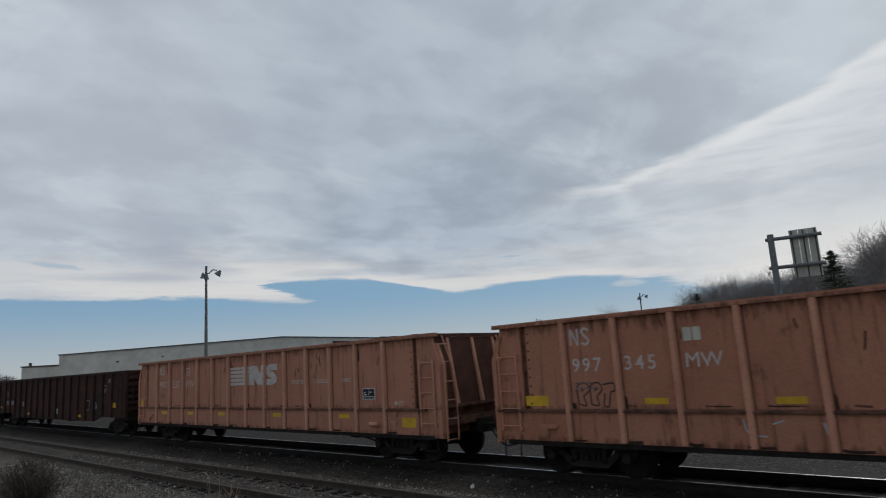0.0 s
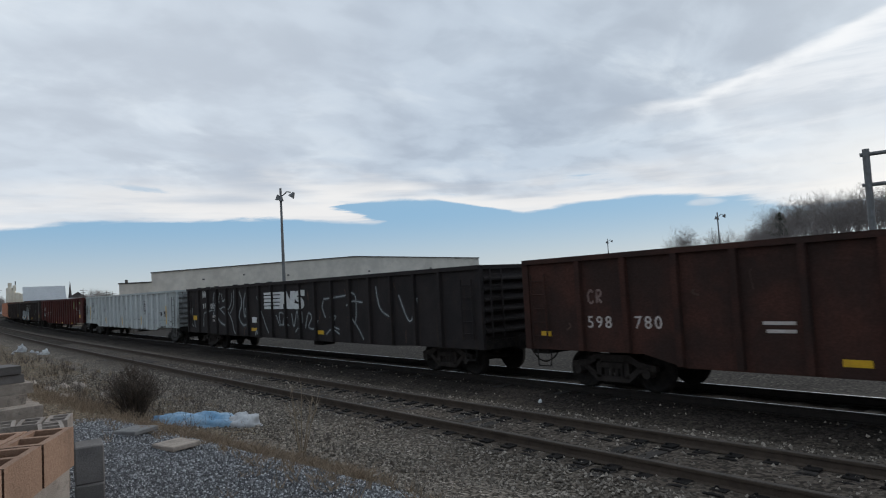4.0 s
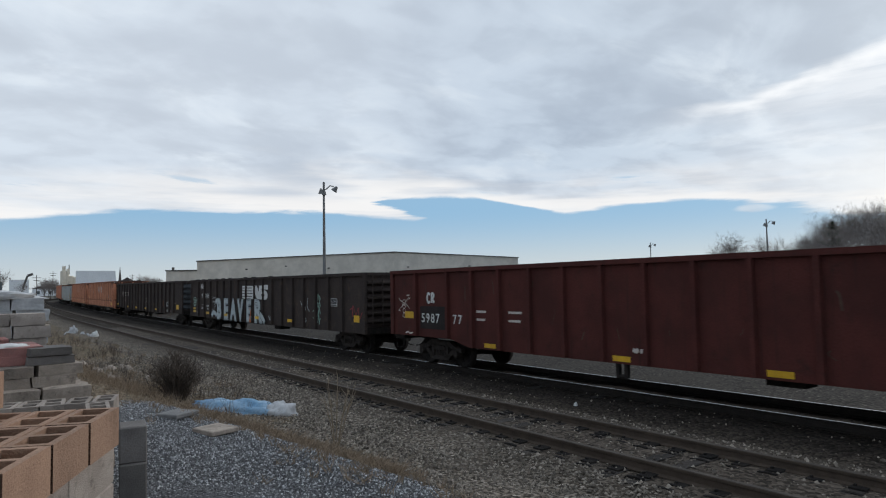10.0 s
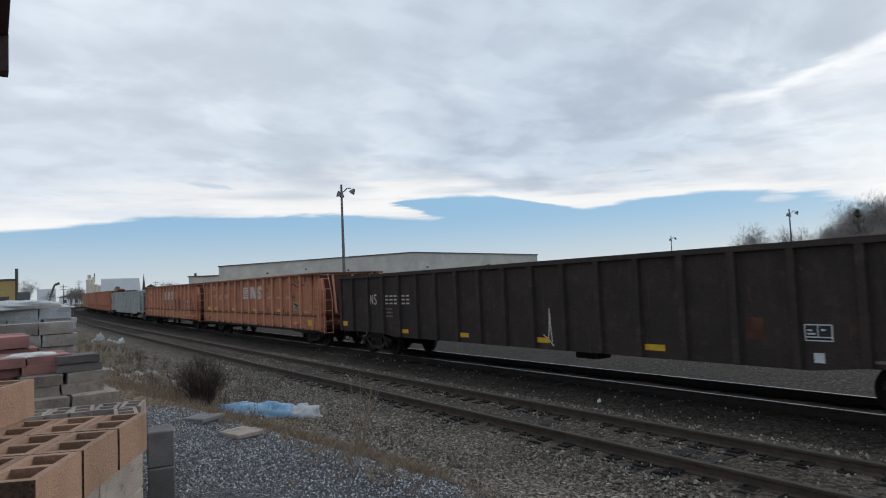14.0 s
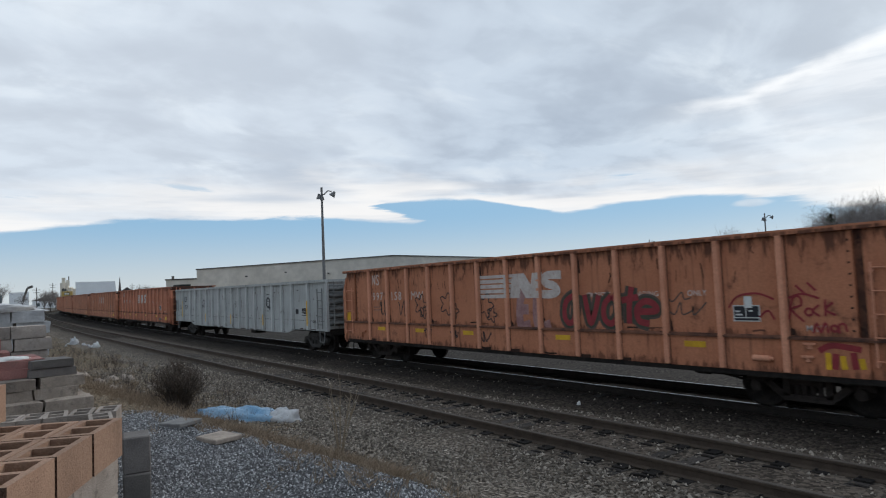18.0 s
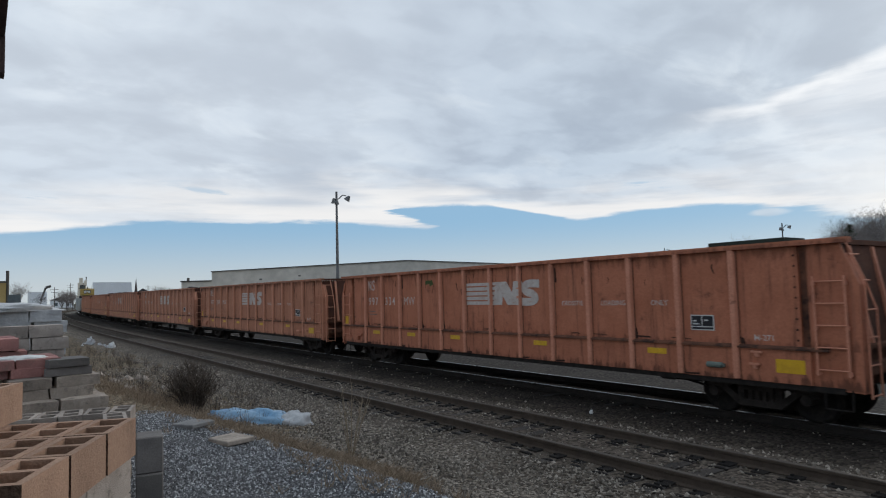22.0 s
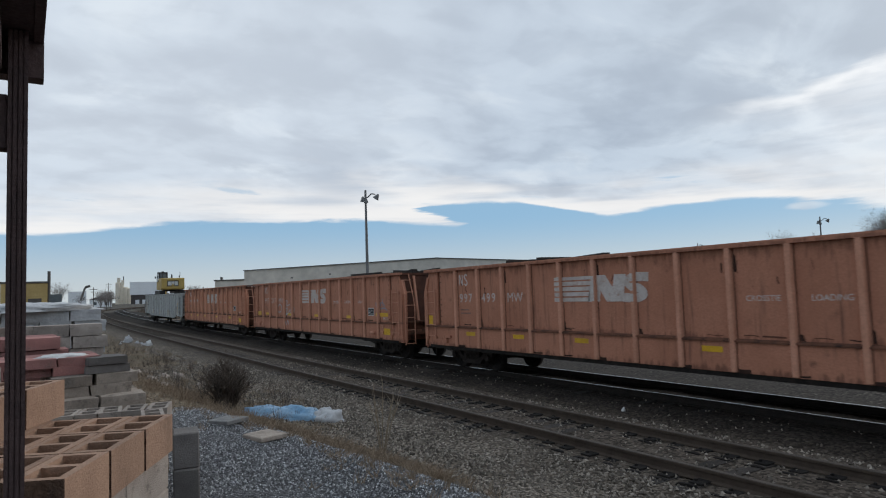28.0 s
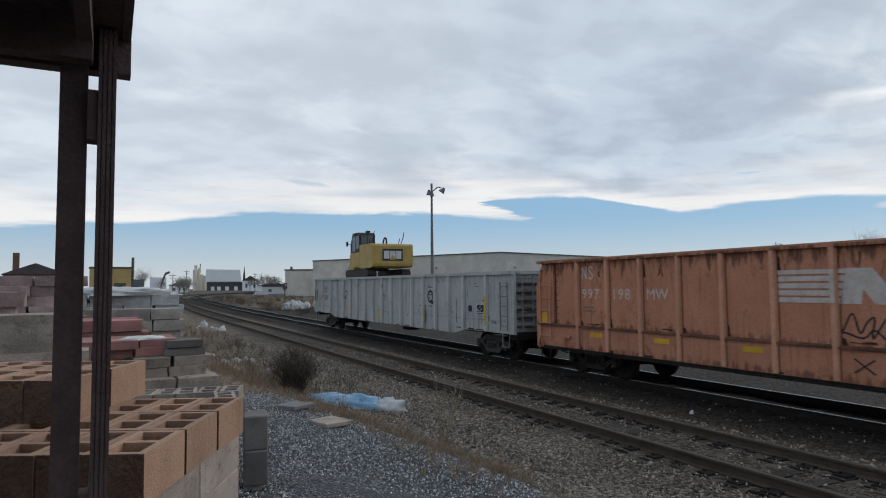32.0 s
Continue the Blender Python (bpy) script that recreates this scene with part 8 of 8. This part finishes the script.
def bare_tree(seed, height):
    r = random.Random(seed)
    root = thing("bare_tree", "bare winter tree with fine grey-brown twigs", "tree", group="bare trees")
    part("trunk", Form().bar((0, 0, -0.5), (0, 0, height * 0.34), height * 0.015, 7, height * 0.010), BARK, root)
    fm = Form()
    for k in range(9):
        a = k * 0.7 + r.random()
        lean = r.uniform(0.12, 0.5)
        d = Vector((math.cos(a) * lean, math.sin(a) * lean, 1)).normalized()
        branch(fm, r, Vector((0, 0, height * r.uniform(0.10, 0.32))), d, height * r.uniform(0.20, 0.29), height * 0.0075, 1)
    me = Form.mesh(fm, "crown", TWIG, False)
    part("crown", me, TWIG, root)
    return root


PINEMAT = island("pine_needle", (0.022, 0.035, 0.018), (0.045, 0.06, 0.03))


def pine(seed, height, crown_low, spread=0.26):
    r = random.Random(seed)
    root = thing("pine_tree", "dark evergreen pine with ragged tiers", "tree", group="pines")
    part("trunk", Form().bar((0, 0, -0.5), (0, 0, height), height * 0.02, 7, height * 0.004), BARK, root)
    fm = Form()
    for _ in range(150 if spread < 0.2 else 420):
        u = r.random() ** 1.25
        z = height * (crown_low + (1 - crown_low) * u)
        reach = (height * spread * (1 - u) ** 0.75 + 0.15) * r.uniform(0.55, 1.2)
        a = r.uniform(0, 6.28)
        end = Vector((math.cos(a) * reach, math.sin(a) * reach, z + reach * r.uniform(-0.15, 0.35)))
        fm.bar((0, 0, z), end, 0.035, 3, 0.012)
        for j in range(16):
            s = r.uniform(0.3, 1.05)
            p = Vector((end.x * s, end.y * s, z + (end.z - z) * s))
            o = Vector((r.uniform(-1, 1), r.uniform(-1, 1), r.uniform(-0.35, 0.6))) * 0.36
            fm.add([tuple(p), tuple(p + o), tuple(p + o * 0.6 + Vector((o.y, -o.x, 0.1)) * 0.5)], [(0, 1, 2)])
    part("crown", Form.mesh(fm, "crown", PINEMAT, False), PINEMAT, root)
    return root


rt = random.Random(3)
kinds = [bare_tree(k, 12.0) for k in range(4)]
used = []


def plant_tree(az, d, el_top, base=None):
    p = spot(az, d)
    g = ground_height(p.x, p.y) if base is None else base
    hgt = EYE + d * math.tan(radians(el_top)) - g
    i = rt.randrange(4)
    m = Matrix.Translation((p.x, p.y, g)) @ Matrix.Rotation(rt.uniform(0, 6.28), 4, "Z")
    sc = hgt / 10.4
    if i not in used:
        ob = kinds[i]
        used.append(i)
        ob.matrix_basis = m
    else:
        ob = copy_thing(kinds[i], m)
    ob.scale = (sc, sc, sc)
    return ob


# the wooded rise behind the yard on the right: tops climb towards the right
for k in range(64):
    u = k / 63
    az = 24.2 - u * 24 + rt.uniform(-0.4, 0.4)
    el = 3.0 + 1.9 * ease(24.2 - az, 0, 4.0) + 0.6 * ease(24.2 - az, 9, 11.5) - 0.7 * ease(24.2 - az, 12.3, 13.4) + 2.3 * ease(24.2 - az, 14.0, 15.6) + rt.uniform(-0.7, 0.3)
    plant_tree(az, rt.uniform(115, 165), el + 0.25)
plant_tree(28.8, 150, 3.4)
plant_tree(25.9, 165, 3.45)
plant_tree(29.6, 190, 2.6)
for az, d, el in ((87.6, 190, 1.5), (84.6, 230, 1.1), (84.9, 200, 0.9), (84.2, 240, 1.0), (78.9, 330, 1.0), (78.3, 320, 1.25), (77.6, 300, 1.15), (77.1, 300, 1.0), (86.3, 260, 0.8), (79.3, 330, 0.8), (84.9, 190, 1.0), (84.5, 185, 1.05), (84.2, 200, 0.8), (78.0, 280, 1.2), (77.4, 270, 0.95), (76.9, 260, 0.7), (78.6, 290, 0.9)):
    plant_tree(az, d, el)
p1 = pine(1, 9.8, 0.58, 0.19)
q = spot(21.7, 128)
p1.matrix_basis = Matrix.Translation((q.x, q.y, ground_height(q.x, q.y)))
p2 = pine(2, 12.6, 0.15, 0.30)
q = spot(11.7, 105)
p2.matrix_basis = Matrix.Translation((q.x, q.y, ground_height(q.x, q.y)))

CONTAINERPAINT = surface("container_orange", (0.48, 0.13, 0.06), (0.40, 0.11, 0.05), 0.7, 0, 1, 20, 0.1)
q = spot(23.9, 100)
box_ = thing("shipping_container", "orange steel shipping container behind the tracks", "container", Matrix.Translation((q.x, q.y, ground_height(q.x, q.y) - 0.1)) @ pose(0, 0, 0, 0, 0, 24))
part("body", Form().box(-3.0, 3.0, 0, 2.4, 0.1, 2.6), CONTAINERPAINT, box_)
for k in range(20):
    part("corrugation", Form().box(-2.9 + k * 0.3, -2.76 + k * 0.3, -0.04, 0, 0.2, 2.5), CONTAINERPAINT, box_)

# far left: silos, sheds, church, houses, machines
BEIGE = surface("beige_silo_concrete", (0.86, 0.77, 0.63), (0.76, 0.67, 0.54), 0.85, 0, 0.4, 4, 0.05)
# raised to near white so the colour stands in for distance haze
PALE = surface("haze_pale_sheet_metal", (0.90, 0.91, 0.92), (0.85, 0.86, 0.87), 0.6, 0, 0.3, 4, 0.05)
DARKWALL = surface("dark_brick_wall", (0.10, 0.085, 0.08), (0.07, 0.06, 0.06), 0.9, 0, 0.5, 5, 0.05)
MUSTARD = surface("mustard_wall", (0.55, 0.40, 0.17), (0.47, 0.33, 0.13), 0.8, 0, 0.6, 6, 0.05)
REDBRICK = surface("red_brick_wall", (0.22, 0.10, 0.08), (0.17, 0.08, 0.065), 0.9, 0, 0.6, 6, 0.05)


def facing(az, d):
    return Matrix.Translation(spot(az, d)) @ Matrix.Rotation(radians(az), 4, "Z")


silo = thing("silo_tower", "beige concrete silo tower with stair head", "silo", facing(83.3, 420))
for k, (x, r_, top_) in enumerate(((-2.7, 1.5, 14.2), (-1.0, 1.2, 12.6), (0.9, 1.5, 11.3), (2.9, 1.4, 10.6))):
    part("silo", Form().lathe([(r_, -0.5), (r_, top_), (0.0, top_ + 0.3)], 16, pose(x, 0, 0)), BEIGE, silo)
part("head_house", Form().box(-3.4, -1.6, -1, 1, 14.2, 17.0), BEIGE, silo)
part("head_house", Form().box(-1.2, 0.4, -1, 1, 12.6, 15.6), BEIGE, silo)
part("hoist", Form().box(-0.2, 0.3, -0.2, 0.2, 15.6, 17.8), TRIMDARK, silo)
shed = thing("long_shed", "long pale sheet-metal shed over a dark base", "shed", facing(81.3, 400))
part("wall", Form().prism([(-10.8, 6.6), (9.0, 6.6), (8.2, 13.7), (-10.8, 13.9)], 0, 12), PALE, shed)
part("base_wall", Form().box(-10.3, 9.8, 0.3, 12, -0.5, 6.6), DARKWALL, shed)
for x in (-8, -4.5, 0, 5):
    part("bay_door", Form().box(x, x + 2, 0.1, 0.3, 0, 3.8), PALE, shed)
shed2 = thing("low_shed", "long pale low shed in the distance", "shed", facing(86.5, 430))
part("wall", Form().box(-4.6, 4.6, 0, 10, 0, 9.8), PALE, shed2)
church = thing("church_spire", "dark slate church spire", "church", facing(79.78, 380))
part("spire", Form().lathe([(1.3, 4.0), (0.75, 8.0), (0.02, 15.6)], 8), DARKWALL, church)
part("tower", Form().box(-1.2, 1.2, -1.2, 1.2, -0.5, 4.5), DARKWALL, church)


def house(az, d, wd, eave, ridge, wall, roof, label, chimney=None):
    root = thing("house", label, "house", facing(az, d))
    part("wall", Form().box(-wd / 2, wd / 2, 0, wd, -0.5, eave), wall, root)
    part("roof", Form().prism([(-wd / 2 - 0.3, eave), (wd / 2 + 0.3, eave), (wd / 2, eave + 0.15), (0, ridge), (-wd / 2, eave + 0.15)], -0.2, wd + 0.2), roof, root)
    for x in (-wd / 4, wd / 4):
        w_ = part("window", Form().box(x - 0.5, x + 0.5, -0.04, 0, eave * 0.45, eave * 0.75), DARKGLASS, root)
        part("frame", Form().box(x - 0.6, x + 0.6, -0.07, -0.041, eave * 0.75, eave * 0.79), WHITE, w_)
    if chimney:
        part("chimney", Form().box(chimney - 0.45, chimney + 0.45, 0.5, 1.4, eave, ridge + 1.6), REDBRICK, root)
    return root


house(79.27, 350, 8, 6.5, 9.2, PALE, DARKWALL, "pale gabled house in the distance")
house(77.6, 250, 9, 3.4, 4.6, PALE, DARKWALL, "low pale house in the distance")
house(77.0, 220, 10, 3.0, 4.2, WHITE, DARKWALL, "low white house in the distance")
house(95.0, 120, 8.5, 5.0, 6.8, REDBRICK, DARKWALL, "brick house with chimney beyond the block yard", -2.6)
house(84.9, 300, 8, 4.0, 5.5, PALE, DARKWALL, "pale house in the distance")
yellow = thing("yellow_shed", "mustard yellow flat-roofed shed with dark stack", "shed", facing(89.9, 120))
part("wall", Form().box(-3.2, 3.0, 0, 6, -0.5, 6.0), MUSTARD, yellow)
part("roof", Form().box(-3.3, 3.1, -0.1, 6, 6.0, 6.3), TRIMDARK, yellow)
for x in (-2.4, 0.4):
    part("door", Form().box(x, x + 1.8, -0.05, 0, 0, 3.6), TRIMDARK, yellow)
part("stack_pipe", Form().bar((3.2, 0.4, 0), (3.2, 0.4, 7.9), 0.22, 10), TRIMDARK, yellow)
loader = thing("yellow_loader", "yellow machine parked in the yard", "loader", facing(88.0, 100))
part("body", Form().prism([(-1.8, 0.9), (1.6, 0.9), (1.6, 2.4), (0.2, 2.6), (-1.8, 2.0)], -1, 1), CATYELLOW, loader)
part("cab", Form().box(-0.6, 0.8, -0.9, 0.9, 2.45, 3.9), DARKGLASS, loader)
for x in (-1.2, 1.1):
    for y in (-1.2, 1.2):
        part("wheel", Form().lathe([(0.0, -0.25), (0.7, -0.25), (0.8, 0.0), (0.7, 0.25), (0.0, 0.25)], 16, pose(x, y, 0.75, 90, 0, 0)), MACHBLACK, loader)
part("bucket", Form().prism([(-2.9, 0.2), (-2.0, 0.2), (-1.9, 0.9), (-2.9, 1.2)], -1.2, 1.2), MACHBLACK, loader)
crane = thing("conveyor", "dark leaning conveyor boom in the distance", "conveyor", facing(85.9, 320))
part("boom", Form().bar((-2.6, 0, 2.5), (-0.4, 0, 9.6), 0.45, 6).bar((-0.4, 0, 9.6), (1.5, 0, 10.3), 0.6, 6), TRIMDARK, crane)
part("hopper", Form().box(-3.6, -1.4, -1, 1, -0.3, 4.0), PALE, crane)


def utility_pole(az, d, top):
    root = thing("utility_pole", "wooden utility pole with cross-arm", "utility pole", facing(az, d), "utility poles")
    part("pole", Form().bar((0, 0, -0.3), (0, 0, top), 0.13, 8, 0.09), BARK, root)
    part("cross_arm", Form().box(-1.2, 1.2, -0.06, 0.06, top - 0.9, top - 0.75), BARK, root)
    part("cross_arm", Form().box(-0.9, 0.9, -0.06, 0.06, top - 1.8, top - 1.65), BARK, root)


for az, d, el in ((85.4, 250, 1.3), (84.35, 300, 1.6), (78.9, 300, 1.35), (77.3, 260, 1.1), (76.9, 240, 1.0), (92.4, 150, 2.0)):
    utility_pole(az, d, EYE + d * math.tan(radians(el)))

# pale bags and rubble beside the line, before the annex
for k in range(16):
    az, d = rt.uniform(73.5, 76.6), rt.uniform(78, 86)
    q = spot(az, d)
    heap("bulk_bag", "pale bulk bag of rubble beside the line", "bulk bag", WRAP, q.x, q.y, ground_height(q.x, q.y) - 0.1, rt.uniform(0.4, 0.8), rt.uniform(0.35, 0.7), rt.uniform(0.4, 0.95), 100 + k, 14, 0.3)
signal = thing("signal_mast", "short railway signal mast with lamp head", "railway signal", facing(76.4, 105))
part("pole", Form().bar((0, 0, -0.3), (0, 0, 3.4), 0.08, 8), TRIMDARK, signal)
part("head", Form().box(-0.35, 0.35, -0.15, 0.15, 2.3, 3.3), TRIMDARK, signal)
part("lamp", Form().lathe([(0.0, 0.06), (0.11, 0.0)], 10, pose(0.12, -0.16, 3.0, 90, 0, 0)), WHITE, signal)
for k in range(9):
    az, d = rt.uniform(76.3, 79.5), rt.uniform(170, 240)
    q = spot(az, d)
    car_ = thing("parked_car", "parked car far off by the houses", "car", facing(az, d), "far parked cars")
    part("car_body", Form().prism([(-2.1, 0.3), (2.1, 0.3), (2.1, 0.85), (1.2, 0.95), (0.7, 1.45), (-0.9, 1.45), (-1.4, 0.95), (-2.1, 0.85)], -0.85, 0.85), rt.choice([WHITE, PALE, REDPAVER, DARKWALL]), car_)
    for x in (-1.3, 1.3):
        part("wheel", Form().bar((x, -0.9, 0.32), (x, 0.9, 0.32), 0.32, 10), MACHBLACK, car_)


# ---- what moves ----
def car_pose(left, right, t):
    a, b = left + SPEED * t + 2.0, right + SPEED * t - 2.0
    p, _ = rail_at(a)
    q, _ = rail_at(b)
    d = (q - p).normalized()
    turn = d.to_track_quat("X", "Z").to_matrix().to_4x4()
    return Matrix.Translation((p + q) / 2) @ turn


def motions():
    times = [i * 1.0 for i in range(33)]
    poses = []
    for car, left, right in TRAIN:
        rows = [(t, car_pose(left, right, t)) for t in times]
        poses.append(rows)
        walk(car, rows)
    for load, place in LOADS:
        walk(load, poses[place])
    walk(EXCAVATOR, [(t, m @ pose(-4.5, 0, 2.87)) for t, m in poses[17]])
    for ws, x, place in WHEELS:
        _, left, right = TRAIN[place]
        mid = (left + right) / 2
        start = max(0.0, (-52 - mid) / SPEED)
        stop = min(32.0, (16 - mid) / SPEED)
        if stop <= start:
            continue
        n = max(2, math.ceil((stop - start) * SPEED / WHEEL_R / 1.4))
        rows = [(0.0, 0.0)] if start > 0.05 else []
        for k in range(n + 1):
            t = start + (stop - start) * k / n
            rows.append((t, (t - start) * SPEED / WHEEL_R))
        if stop < 31.9:
            rows.append((32.0, rows[-1][1]))
        walk(ws, [(t, Matrix.Translation((x, 0, WHEEL_R)) @ Matrix.Rotation(a, 4, "Y")) for t, a in rows])


motions()
